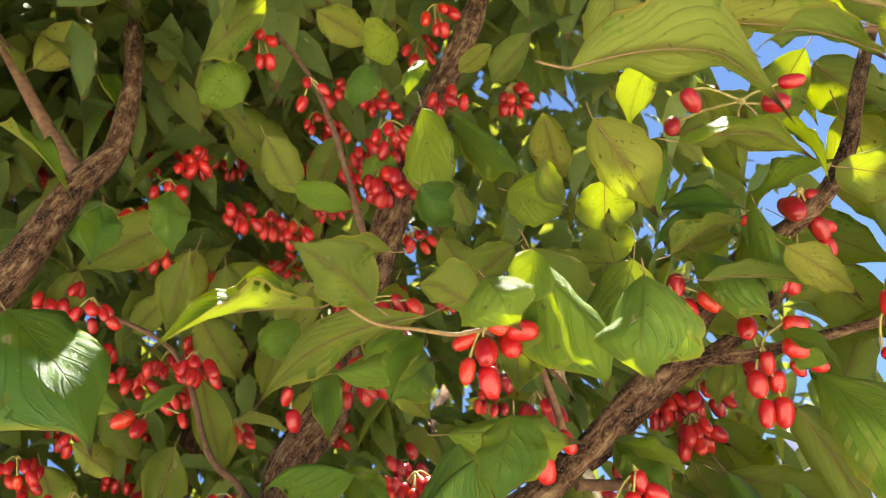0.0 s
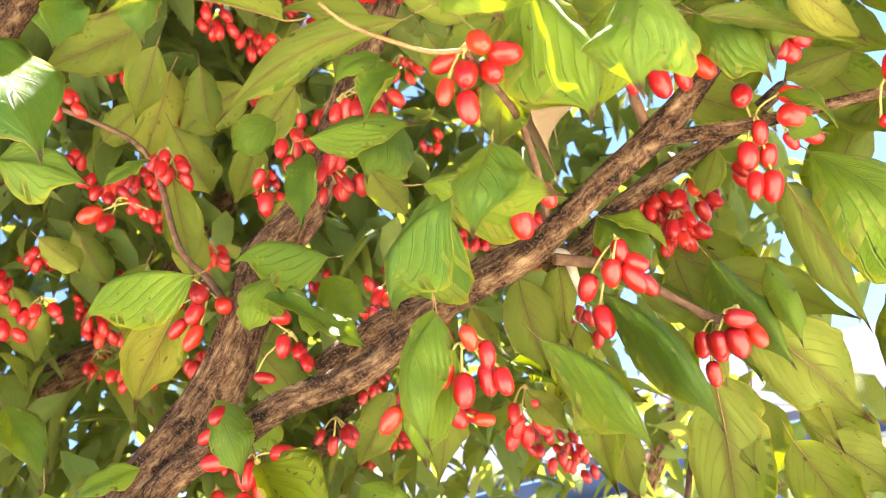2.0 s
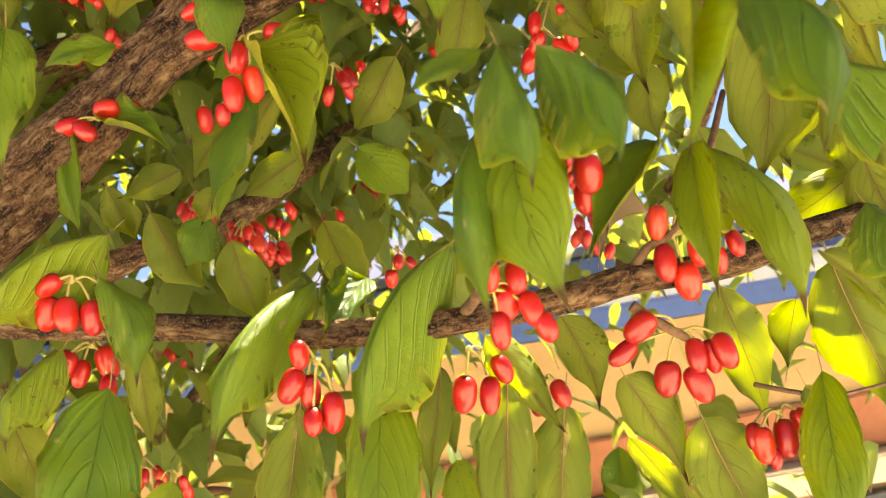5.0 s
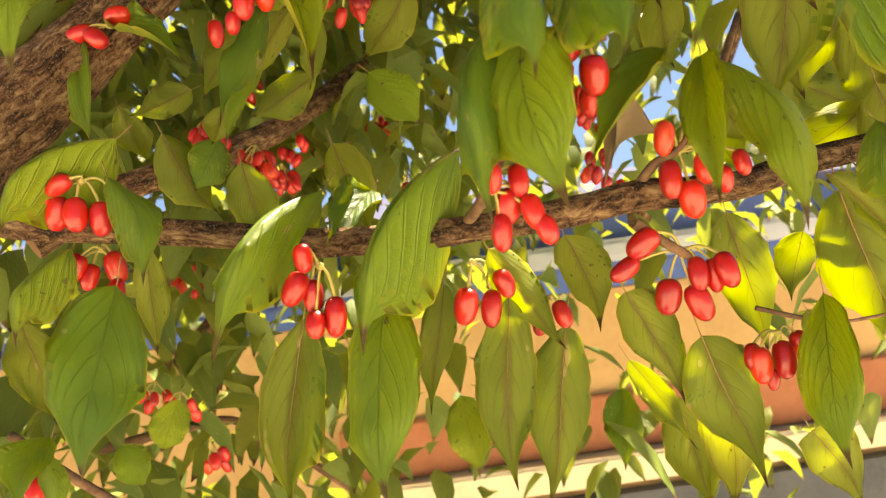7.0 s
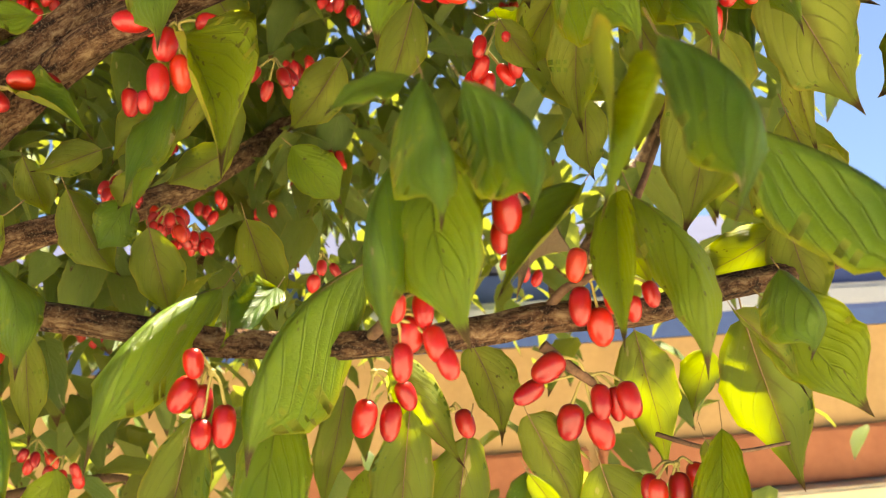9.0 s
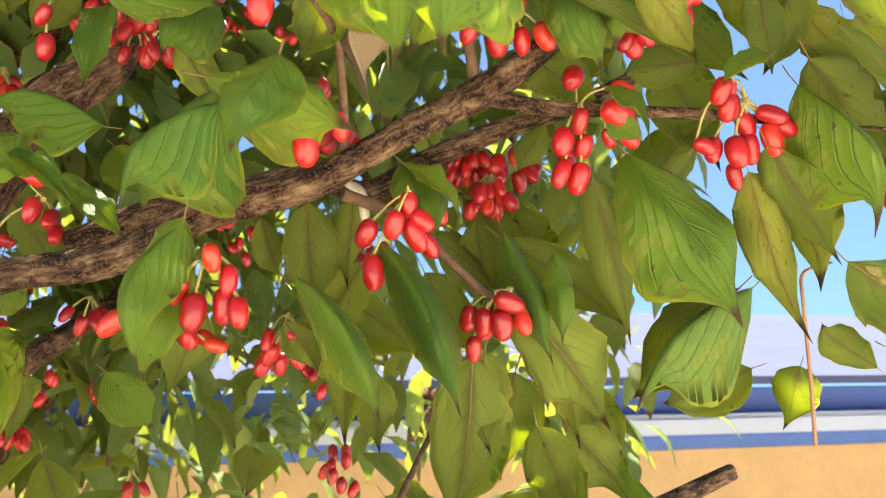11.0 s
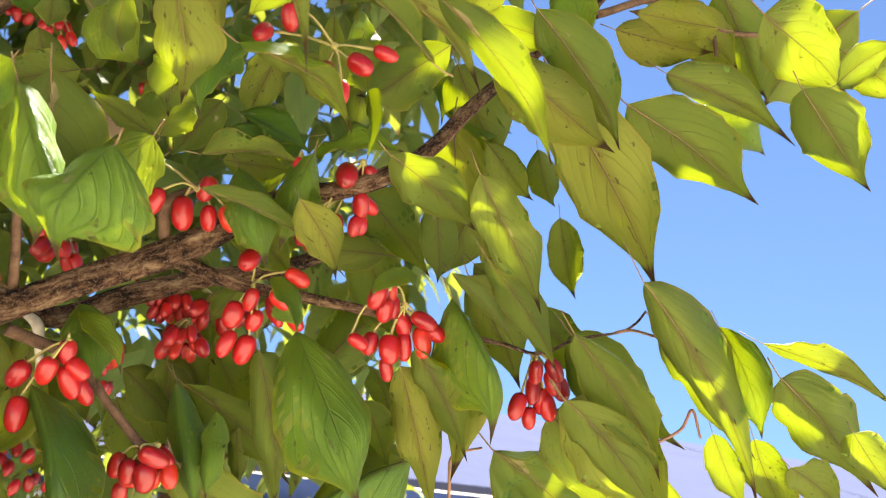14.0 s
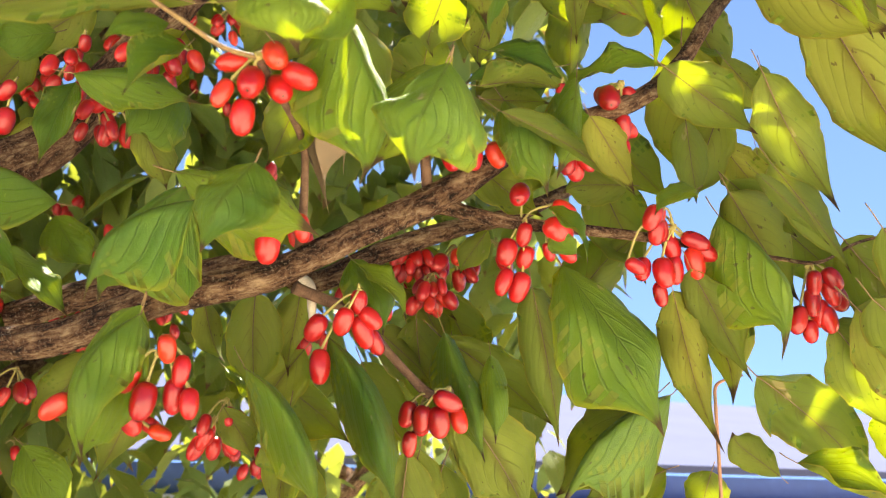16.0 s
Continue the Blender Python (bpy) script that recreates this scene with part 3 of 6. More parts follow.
limb(tree, "branch", 24, 0.22, BARK, [(-0.2375, 0.6459, 1.5618, 0.0085), (-0.1924, 0.6246, 1.5489, 0.0082), (-0.1555, 0.6137, 1.5373, 0.0075), (-0.0666, 0.6009, 1.5203, 0.0068), (-0.0248, 0.5996, 1.5114, 0.0066), (0.012, 0.5935, 1.5036, 0.0066), (0.0671, 0.5662, 1.4994, 0.0066), (0.1274, 0.5734, 1.5016, 0.0070), (0.1619, 0.5815, 1.5061, 0.0074), (0.2217, 0.5989, 1.5068, 0.0072), (0.2678, 0.6162, 1.5164, 0.0070), (0.3236, 0.6332, 1.5244, 0.0068), (0.3911, 0.6492, 1.5403, 0.0064), (0.4794, 0.6738, 1.5636, 0.0060)], "low level branch with flaking brown bark", seed=5)
limb(tree, "branch", 12, 0.18, BARK, [(-0.2455, 0.8272, 1.5566, 0.0140), (-0.1851, 0.862, 1.5951, 0.0130), (-0.1274, 0.8783, 1.6128, 0.0120), (-0.0583, 0.9919, 1.6663, 0.0120), (0.0224, 1.1811, 1.7817, 0.0110), (0.0725, 1.2936, 1.865, 0.0100), (0.1681, 1.4096, 2.0158, 0.0090)], "branch deep in the crown", seed=6)
limb(tree, "branch", 12, 0.17, BARK, [(-0.2481, 0.6455, 1.9408, 0.0160), (-0.191, 0.642, 1.9861, 0.0150), (-0.1393, 0.6646, 2.0729, 0.0130), (-0.1067, 0.6833, 2.1228, 0.0110), (-0.0911, 0.7052, 2.2192, 0.0085), (-0.0908, 0.7222, 2.3299, 0.0075), (-0.084, 0.7269, 2.4673, 0.0060)], "grey-brown limb rising in the shade", seed=7)
limb(tree, "twig", 10, 0.1, TWIG, [(-0.2167, 0.6625, 2.2939, 0.0050), (-0.1953, 0.6704, 2.2464, 0.0055), (-0.1772, 0.6832, 2.1884, 0.0060), (-0.1514, 0.6762, 2.1238, 0.0070), (-0.131, 0.6695, 2.0849, 0.0080)], "thin brown twig", seed=8)
limb(tree, "branch", 12, 0.18, BARK, [(-0.4408, 1.0843, 1.7909, 0.0240), (-0.3417, 1.0645, 1.8387, 0.0230), (-0.2662, 1.0524, 1.8626, 0.0220), (-0.2008, 1.0716, 1.8885, 0.0180), (-0.1554, 1.0854, 1.9882, 0.0160), (-0.062, 1.1333, 2.1002, 0.0140), (0.0522, 1.189, 2.2591, 0.0120)], "dark shaded limb", seed=9)
limb(tree, "branch", 10, 0.18, BARK, [(0.4354, 1.454, 1.6258, 0.0160), (0.4055, 1.4231, 1.556, 0.0160), (0.5138, 1.4228, 1.6953, 0.0140), (0.6109, 1.4824, 1.8143, 0.0120), (0.7129, 1.5265, 1.9814, 0.0100)], "bare stem farther back", seed=10)
limb(tree, "twig", 8, 0.06, TWIG, [(0.1785, 0.5276, 1.7436, 0.0030), (0.175, 0.5058, 1.7677, 0.0022), (0.1681, 0.4862, 1.7881, 0.0019), (0.139, 0.4195, 1.7888, 0.0016)], "thin brown twig", seed=11)
limb(tree, "twig", 8, 0.08, TWIG, [(0.248, 0.5245, 1.7809, 0.0036), (0.2437, 0.5175, 1.7923, 0.0032), (0.2417, 0.5096, 1.8036, 0.0030), (0.2537, 0.487, 1.8099, 0.0020)], "thin brown twig", seed=12)
limb(tree, "twig", 6, 0.04, YOUNG, [(0.4853, 0.5879, 1.5881, 0.0014), (0.4659, 0.5623, 1.6279, 0.0013), (0.451, 0.5438, 1.6752, 0.0012), (0.4495, 0.5409, 1.688, 0.0012), (0.4543, 0.5379, 1.6925, 0.0010), (0.4714, 0.5413, 1.6969, 0.0008)], "reddish young shoot", seed=13)
limb(tree, "twig", 8, 0.08, TWIG, [(0.1798, 0.5431, 1.7253, 0.0035), (0.1989, 0.5482, 1.721, 0.0034), (0.2173, 0.5535, 1.7169, 0.0032), (0.235, 0.5522, 1.6975, 0.0026), (0.2488, 0.5508, 1.6838, 0.0026), (0.2615, 0.5489, 1.6735, 0.0030), (0.2732, 0.544, 1.6754, 0.0014)], "thin brown twig", seed=14)
limb(tree, "twig", 8, 0.08, TWIG, [(0.1604, 0.5825, 1.4932, 0.0030), (0.1692, 0.5826, 1.4852, 0.0027), (0.1819, 0.5827, 1.4753, 0.0024), (0.1983, 0.5927, 1.4653, 0.0012)], "thin brown twig", seed=15)
limb(tree, "twig", 8, 0.08, TWIG, [(0.1607, 0.5815, 1.5071, 0.0028), (0.1718, 0.5752, 1.5196, 0.0024), (0.1833, 0.5692, 1.5254, 0.0020), (0.2123, 0.5858, 1.5578, 0.0020), (0.2454, 0.6214, 1.6026, 0.0018)], "thin brown twig", seed=16)
limb(tree, "twig", 8, 0.08, TWIG, [(0.0766, 0.5656, 1.5014, 0.0030), (0.0828, 0.5498, 1.5079, 0.0026), (0.0892, 0.5238, 1.518, 0.0022), (0.0942, 0.5128, 1.5294, 0.0018), (0.1123, 0.4998, 1.5603, 0.0016), (0.1357, 0.4964, 1.5598, 0.0014)], "thin brown twig", seed=17)
limb(tree, "twig", 6, 0.04, RIB, [(0.081, 0.3876, 1.8036, 0.0007), (0.0915, 0.3947, 1.7959, 0.0008), (0.109, 0.4097, 1.7942, 0.0010), (0.124, 0.4152, 1.7898, 0.0010), (0.138, 0.4191, 1.7902, 0.0011)], "brownish green young shoot", seed=18)
limb(tree, "twig", 6, 0.05, TWIG, [(0.0568, 0.6593, 2.1914, 0.0020), (0.0775, 0.642, 2.1264, 0.0022), (0.0888, 0.5949, 2.0317, 0.0024), (0.0919, 0.5991, 1.9716, 0.0026), (0.0936, 0.5968, 1.9267, 0.0030)], "thin brown twig", seed=19)
limb(tree, "twig", 6, 0.05, TWIG, [(-0.2167, 0.7146, 1.4212, 0.0030), (-0.1845, 0.7152, 1.3923, 0.0030), (-0.1518, 0.7154, 1.3668, 0.0030)], "thin brown twig", seed=20)
limb(tree, "twig", 6, 0.05, TWIG, [(-0.3313, 1.1256, 1.3543, 0.0060), (-0.2399, 1.1208, 1.3655, 0.0060), (-0.1631, 1.1175, 1.3624, 0.0050), (-0.0579, 1.1187, 1.2756, 0.0040)], "thin brown twig", seed=21)
limb(tree, "branch", 8, 0.08, BARK, [(-0.2624, 1.2174, 1.4352, 0.0100), (-0.2143, 1.2123, 1.4792, 0.0100), (-0.1503, 1.2541, 1.5602, 0.0090), (-0.0944, 1.2956, 1.6508, 0.0080)], "reddish young shoot", seed=22)
limb(tree, "twig", 6, 0.05, TWIG, [(-0.1484, 0.697, 1.9806, 0.0020), (-0.076, 0.6812, 1.9161, 0.0022), (-0.053, 0.658, 1.8239, 0.0025), (-0.0384, 0.6664, 1.7997, 0.0025), (-0.0274, 0.6601, 1.7785, 0.0030)], "thin brown twig", seed=23)
limb(tree, "twig", 6, 0.05, TWIG, [(0.2255, 0.6131, 1.4425, 0.0014), (0.247, 0.6126, 1.4347, 0.0013), (0.2726, 0.622, 1.4284, 0.0011), (0.3145, 0.6402, 1.4276, 0.0011)], "thin brown twig", seed=24)
limb(tree, "twig", 6, 0.05, YOUNG, [(0.4456, 0.4547, 1.9111, 0.0016), (0.4277, 0.4583, 1.9265, 0.0020), (0.4097, 0.4641, 1.9349, 0.0020)], "reddish young shoot", seed=25)
limb(tree, "twig", 6, 0.05, TWIG, [(0.5029, 0.4893, 2.0109, 0.0030), (0.5562, 0.4787, 2.0398, 0.0028), (0.6056, 0.4711, 2.0273, 0.0024), (0.6835, 0.4641, 2.0443, 0.0020), (0.7386, 0.4664, 2.028, 0.0016)], "thin brown twig", seed=26)
limb(tree, "twig", 6, 0.05, TWIG, [(0.6017, 0.473, 2.0269, 0.0020), (0.601, 0.4691, 2.003, 0.0014)], "thin brown twig", seed=27)
limb(tree, "twig", 6, 0.05, YOUNG, [(0.5253, 0.4337, 1.7081, 0.0010), (0.5367, 0.4256, 1.7174, 0.0010), (0.5402, 0.4205, 1.729, 0.0010), (0.5479, 0.4215, 1.7139, 0.0008)], "reddish young shoot", seed=28)
limb(tree, "twig", 8, 0.12, PEELED, [(0.1844, 0.569, 1.7388, 0.0020), (0.1929, 0.5697, 1.7329, 0.0032), (0.1969, 0.5775, 1.7203, 0.0026), (0.1994, 0.5859, 1.7058, 0.0010)], "pale twig with peeled bark", seed=29)
leaf(tree, -0.0879, 0.5905, 1.5690, -0.1398, 0.5612, 1.5287, 0.19, -0.89, 0.41, 0.0253, "dome", sway=0.33)
leaf(tree, -0.1147, 0.5903, 1.5173, -0.1408, 0.5700, 1.4792, 0.18, -0.91, 0.36, 0.0222, "dome", sway=0.10)
leaf(tree, -0.0885, 0.5760, 1.5469, -0.0731, 0.5566, 1.4965, 0.32, -0.85, 0.42, 0.0246, "roof", sway=-0.28)
leaf(tree, -0.0867, 0.5679, 1.4948, -0.1021, 0.5346, 1.4175, 0.25, -0.91, 0.34, 0.0399, "flat")
leaf(tree, -0.0831, 0.6042, 1.5156, -0.0882, 0.6236, 1.4615, -0.29, 0.89, 0.35, 0.0185, "soft")
leaf(tree, -0.0984, 0.6274, 1.6400, -0.0551, 0.6077, 1.6140, 0.01, -0.79, 0.62, 0.0180, "soft")
leaf(tree, -0.1262, 0.6470, 1.6458, -0.1133, 0.6251, 1.5820, 0.34, -0.87, 0.37, 0.0164, "soft")
leaf(tree, -0.0162, 0.6520, 1.6540, -0.0475, 0.6263, 1.5850, 0.10, -0.95, 0.31, 0.0178, "long")
leaf(tree, 0.0148, 0.6336, 1.6354, 0.0051, 0.6485, 1.5982, -0.13, 0.91, 0.40, 0.0159, "soft")
leaf(tree, 0.0095, 0.5948, 1.5306, -0.0361, 0.5345, 1.4711, 0.33, -0.78, 0.54, 0.0317, "dome", sway=0.26)
leaf(tree, 0.0336, 0.6106, 1.5300, 0.0109, 0.5837, 1.5011, 0.25, -0.80, 0.55, 0.0232, "soft")
leaf(tree, 0.0773, 0.5571, 1.5355, 0.0264, 0.5220, 1.4545, -0.10, -0.89, 0.45, 0.0342, "dome", sway=0.38)
leaf(tree, -0.0104, 0.6176, 1.4697, -0.0396, 0.6543, 1.3688, -0.13, 0.92, 0.37, 0.0346, "flat")
leaf(tree, 0.0339, 0.6024, 1.4769, 0.0186, 0.5631, 1.3830, -0.00, -0.92, 0.39, 0.0428, "flat")
leaf(tree, 0.0653, 0.6379, 1.4777, 0.0480, 0.6635, 1.4077, 0.03, 0.94, 0.34, 0.0232, "soft")
leaf(tree, 0.0880, 0.5925, 1.4906, 0.1202, 0.6116, 1.4374, 0.09, 0.92, 0.39, 0.0248, "soft")
leaf(tree, 0.1333, 0.6263, 1.4946, 0.1509, 0.6440, 1.4429, 0.18, 0.91, 0.37, 0.0312, "soft")
leaf(tree, 0.0967, 0.6082, 1.4658, 0.0879, 0.6437, 1.3631, 0.10, 0.94, 0.32, 0.0356, "flat")
leaf(tree, 0.1309, 0.6478, 1.4452, 0.1162, 0.6846, 1.3398, 0.17, 0.94, 0.30, 0.0414, "flat")
leaf(tree, 0.1020, 0.5098, 1.5803, 0.0813, 0.4826, 1.5018, -0.16, -0.92, 0.36, 0.0274, "dome", sway=0.42)
leaf(tree, 0.1081, 0.5093, 1.5748, 0.1106, 0.4819, 1.4979, -0.17, -0.93, 0.33, 0.0372, "flat", sway=0.22)
leaf(tree, 0.1672, 0.5231, 1.5599, 0.1228, 0.5035, 1.5160, -0.20, -0.80, 0.56, 0.0240, "vee", sway=-0.15)
leaf(tree, 0.1863, 0.5344, 1.5583, 0.1766, 0.5110, 1.4921, -0.35, -0.87, 0.36, 0.0226, "vee")
leaf(tree, 0.1950, 0.5379, 1.5572, 0.2061, 0.5068, 1.4792, -0.33, -0.89, 0.31, 0.0312, "roof", sway=-0.36)
leaf(tree, 0.1864, 0.6082, 1.5405, 0.1537, 0.6109, 1.5228, -0.34, -0.80, 0.50, 0.0190, "curl", "withered_leaf")
leaf(tree, 0.2882, 0.6272, 1.4999, 0.3305, 0.6605, 1.4002, 0.43, 0.79, 0.44, 0.0559, "flat")
leaf(tree, 0.3121, 0.6614, 1.6366, 0.3031, 0.6888, 1.5665, 0.39, 0.87, 0.29, 0.0577, "flat")
leaf(tree, 0.3140, 0.6272, 1.6020, 0.3484, 0.6531, 1.5291, 0.47, 0.74, 0.48, 0.0446, "flat")
leaf(tree, 0.2279, 0.6379, 1.4970, 0.2526, 0.6654, 1.4154, 0.35, 0.85, 0.39, 0.0356, "soft")
leaf(tree, 0.1869, 0.5901, 1.4337, 0.2184, 0.6142, 1.3605, 0.27, 0.87, 0.40, 0.0392, "soft")
leaf(tree, 0.1517, 0.5867, 1.4604, 0.1816, 0.6060, 1.4041, 0.20, 0.89, 0.41, 0.0310, "soft")
leaf(tree, 0.2915, 0.6818, 1.4814, 0.2836, 0.6967, 1.4415, 0.40, 0.88, 0.25, 0.0271, "soft")
leaf(tree, 0.2117, 0.6353, 1.4102, 0.2181, 0.6621, 1.3288, 0.33, 0.89, 0.32, 0.0392, "soft")
leaf(tree, 0.2485, 0.5853, 1.4466, 0.2296, 0.5538, 1.3713, -0.42, -0.80, 0.44, 0.0303, "flat")
leaf(tree, 0.2482, 0.6044, 1.4389, 0.2771, 0.6225, 1.3844, 0.34, 0.82, 0.46, 0.0217, "soft")
leaf(tree, 0.1639, 0.6493, 1.4213, 0.1978, 0.6675, 1.3688, 0.15, 0.90, 0.41, 0.0178, "soft")
leaf(tree, 0.2614, 0.6493, 1.3676, 0.2946, 0.6658, 1.3180, 0.26, 0.85, 0.46, 0.0327, "soft")
leaf(tree, -0.1377, 0.5990, 1.4272, -0.1504, 0.5840, 1.3986, 0.20, -0.90, 0.39, 0.0232, "soft")
leaf(tree, 0.0796, 1.0260, 1.3709, 0.0895, 0.9921, 1.2949, 0.01, -0.91, 0.41, 0.0491, "soft")
leaf(tree, 0.2446, 1.0181, 1.3572, 0.2322, 0.9864, 1.2834, -0.23, -0.88, 0.42, 0.0413, "soft")
leaf(tree, 0.2588, 0.5797, 1.5041, 0.3011, 0.5958, 1.4617, 0.29, 0.76, 0.58, 0.0155, "soft")
leaf(tree, -0.1057, 0.5464, 1.6603, -0.1076, 0.5298, 1.5889, 0.36, -0.91, 0.20, 0.0328, "soft")
leaf(tree, -0.2074, 0.7181, 1.7496, -0.1777, 0.7026, 1.6916, 0.39, -0.82, 0.42, 0.0351, "soft")
leaf(tree, -0.0565, 0.6558, 1.7806, -0.1105, 0.6952, 1.7252, -0.17, 0.72, 0.68, 0.0441, "flat")
leaf(tree, -0.0754, 0.6009, 1.6693, -0.1098, 0.5862, 1.6591, 0.24, -0.86, 0.45, 0.0160, "soft")
leaf(tree, -0.0240, 0.5865, 1.6964, -0.0105, 0.5755, 1.6508, 0.21, -0.93, 0.29, 0.0300, "roof")
leaf(tree, -0.0061, 0.5937, 1.6550, 0.0192, 0.5495, 1.5789, 0.50, -0.67, 0.55, 0.0365, "vee")
leaf(tree, -0.0241, 0.7059, 1.6692, -0.0583, 0.6825, 1.5786, 0.04, -0.97, 0.24, 0.0175, "long")
leaf(tree, -0.0335, 0.6829, 1.6479, -0.0713, 0.7052, 1.6201, -0.01, 0.77, 0.63, 0.0303, "soft")
leaf(tree, 0.1055, 0.4935, 1.6958, 0.0894, 0.4824, 1.6369, -0.17, -0.96, 0.23, 0.0328, "roof", sway=0.32)
leaf(tree, 0.0143, 0.5720, 1.7469, 0.0475, 0.5574, 1.7190, -0.03, -0.90, 0.43, 0.0150, "soft")
leaf(tree, 0.1546, 0.5104, 1.6770, 0.1878, 0.4883, 1.6132, -0.19, -0.95, 0.23, 0.0238, "dome", sway=-0.36)
leaf(tree, 0.1979, 0.5316, 1.6984, 0.2279, 0.5064, 1.6148, -0.29, -0.94, 0.18, 0.0291, "dome", sway=-0.28)
leaf(tree, 0.1841, 0.5530, 1.6611, 0.1875, 0.5845, 1.6000, 0.27, 0.85, 0.45, 0.0296, "soft")
leaf(tree, 0.2803, 0.5513, 1.6675, 0.3411, 0.5833, 1.6049, 0.34, 0.66, 0.67, 0.0496, "flat")
leaf(tree, 0.2553, 0.5675, 1.6430, 0.2561, 0.6159, 1.5488, 0.38, 0.82, 0.42, 0.0481, "flat")
leaf(tree, 0.2952, 0.5440, 1.6980, 0.2947, 0.5336, 1.6496, -0.51, -0.84, 0.19, 0.0183, "roof")
leaf(tree, 0.1591, 0.6697, 1.6945, 0.1826, 0.6439, 1.6705, 0.09, -0.64, 0.77, 0.0106, "soft")
leaf(tree, 0.1093, 0.5946, 1.6724, 0.0937, 0.6209, 1.6261, 0.06, 0.88, 0.48, 0.0269, "soft")
leaf(tree, 0.2596, 0.5368, 1.5211, 0.2705, 0.5228, 1.4862, -0.29, -0.92, 0.27, 0.0325, "dome")
leaf(tree, 0.0939, 0.4465, 1.5826, 0.0989, 0.4317, 1.5384, 0.04, -0.95, 0.32, 0.0242, "dome")
leaf(tree, 0.1061, 0.4454, 1.5813, 0.1250, 0.4273, 1.5394, 0.03, -0.91, 0.41, 0.0194, "dome", sway=-0.40)
leaf(tree, 0.0916, 0.4639, 1.5888, 0.0631, 0.4547, 1.5763, 0.04, -0.85, 0.53, 0.0148, "soft")
leaf(tree, 0.1115, 0.4589, 1.5741, 0.1208, 0.4689, 1.5485, 0.06, 0.92, 0.38, 0.0125, "soft")
leaf(tree, 0.1651, 0.4287, 1.5888, 0.1784, 0.4071, 1.5324, -0.19, -0.93, 0.31, 0.0264, "dome", sway=-0.36)
leaf(tree, 0.2117, 0.4697, 1.5700, 0.2580, 0.4287, 1.5085, -0.21, -0.88, 0.43, 0.0197, "dome", sway=-0.25)
leaf(tree, 0.2885, 0.4932, 1.5480, 0.2932, 0.4742, 1.5000, -0.41, -0.86, 0.30, 0.0225, "dome")
leaf(tree, 0.2937, 0.6152, 1.5102, 0.3256, 0.5790, 1.4471, -0.20, -0.89, 0.41, 0.0453, "flat")
leaf(tree, 0.3015, 0.4899, 1.5879, 0.3214, 0.4689, 1.5504, -0.35, -0.88, 0.31, 0.0093, "soft")
leaf(tree, 0.1520, 0.4366, 1.5714, 0.1451, 0.4276, 1.5406, -0.23, -0.92, 0.32, 0.0162, "curl")
leaf(tree, 0.0646, 0.4131, 1.8173, 0.0031, 0.3588, 1.7994, 0.34, -0.62, 0.71, 0.0199, "long")
leaf(tree, 0.0923, 0.3585, 1.7910, 0.0647, 0.3605, 1.8265, 0.48, 0.81, 0.33, 0.0286, "soft")
leaf(tree, 0.1124, 0.3963, 1.7951, 0.0285, 0.4315, 1.7884, 0.21, 0.64, 0.74, 0.0165, "soft", sway=-0.35)
leaf(tree, 0.1032, 0.4337, 1.8055, 0.0789, 0.4277, 1.7930, 0.04, -0.93, 0.36, 0.0093, "soft")
leaf(tree, 0.1383, 0.3691, 1.7956, 0.1435, 0.3668, 1.7719, -0.12, -0.99, 0.07, 0.0368, "roof")
leaf(tree, 0.2075, 0.3866, 1.7868, 0.1894, 0.3840, 1.7432, -0.40, -0.89, 0.22, 0.0509, "roof")
leaf(tree, 0.1423, 0.4355, 1.7522, 0.1232, 0.4316, 1.7172, -0.24, -0.94, 0.24, 0.0423, "roof")
leaf(tree, 0.1219, 0.4617, 1.7410, 0.0829, 0.4532, 1.6979, -0.17, -0.93, 0.34, 0.0233, "dome", sway=0.30)
leaf(tree, 0.0534, 0.5967, 1.7716, -0.0017, 0.5703, 1.7766, 0.42, -0.78, 0.46, 0.0196, "dome", sway=0.33)
leaf(tree, 0.0186, 0.5770, 1.7584, -0.0024, 0.5713, 1.7294, -0.05, -0.97, 0.23, 0.0334, "roof")
leaf(tree, -0.0264, 0.5798, 1.7715, -0.0868, 0.5552, 1.7572, 0.24, -0.85, 0.47, 0.0228, "dome", sway=0.45)
leaf(tree, -0.0228, 0.7070, 1.7136, -0.0400, 0.7001, 1.6741, -0.01, -0.98, 0.18, 0.0436, "dome")
leaf(tree, -0.0562, 0.6778, 1.8870, -0.0595, 0.7245, 1.8207, -0.20, 0.80, 0.57, 0.0328, "soft")
leaf(tree, 0.1143, 0.5551, 1.8296, 0.0822, 0.5484, 1.8021, -0.09, -0.94, 0.33, 0.0434, "roof")
leaf(tree, 0.0514, 0.6090, 1.8510, 0.0398, 0.6043, 1.7976, 0.01, -1.00, 0.09, 0.0267, "soft")
leaf(tree, -0.0435, 0.5818, 1.8534, -0.0740, 0.5722, 1.8354, 0.12, -0.95, 0.30, 0.0168, "soft")
leaf(tree, -0.1430, 0.5940, 1.8810, -0.0800, 0.5731, 1.8432, 0.09, -0.80, 0.59, 0.0262, "soft")
leaf(tree, 0.1663, 0.5906, 2.0062, 0.1520, 0.5883, 1.9499, -0.18, -0.98, 0.08, 0.0371, "soft")
leaf(tree, 0.2316, 0.4602, 1.8707, 0.2280, 0.4806, 1.8434, 0.23, 0.79, 0.56, 0.0359, "soft")
leaf(tree, 0.1661, 0.4692, 1.8052, 0.1569, 0.4927, 1.7740, 0.12, 0.81, 0.57, 0.0265, "soft")
leaf(tree, 0.2944, 0.4614, 1.8251, 0.3130, 0.4526, 1.7889, -0.33, -0.94, 0.06, 0.0157, "soft")
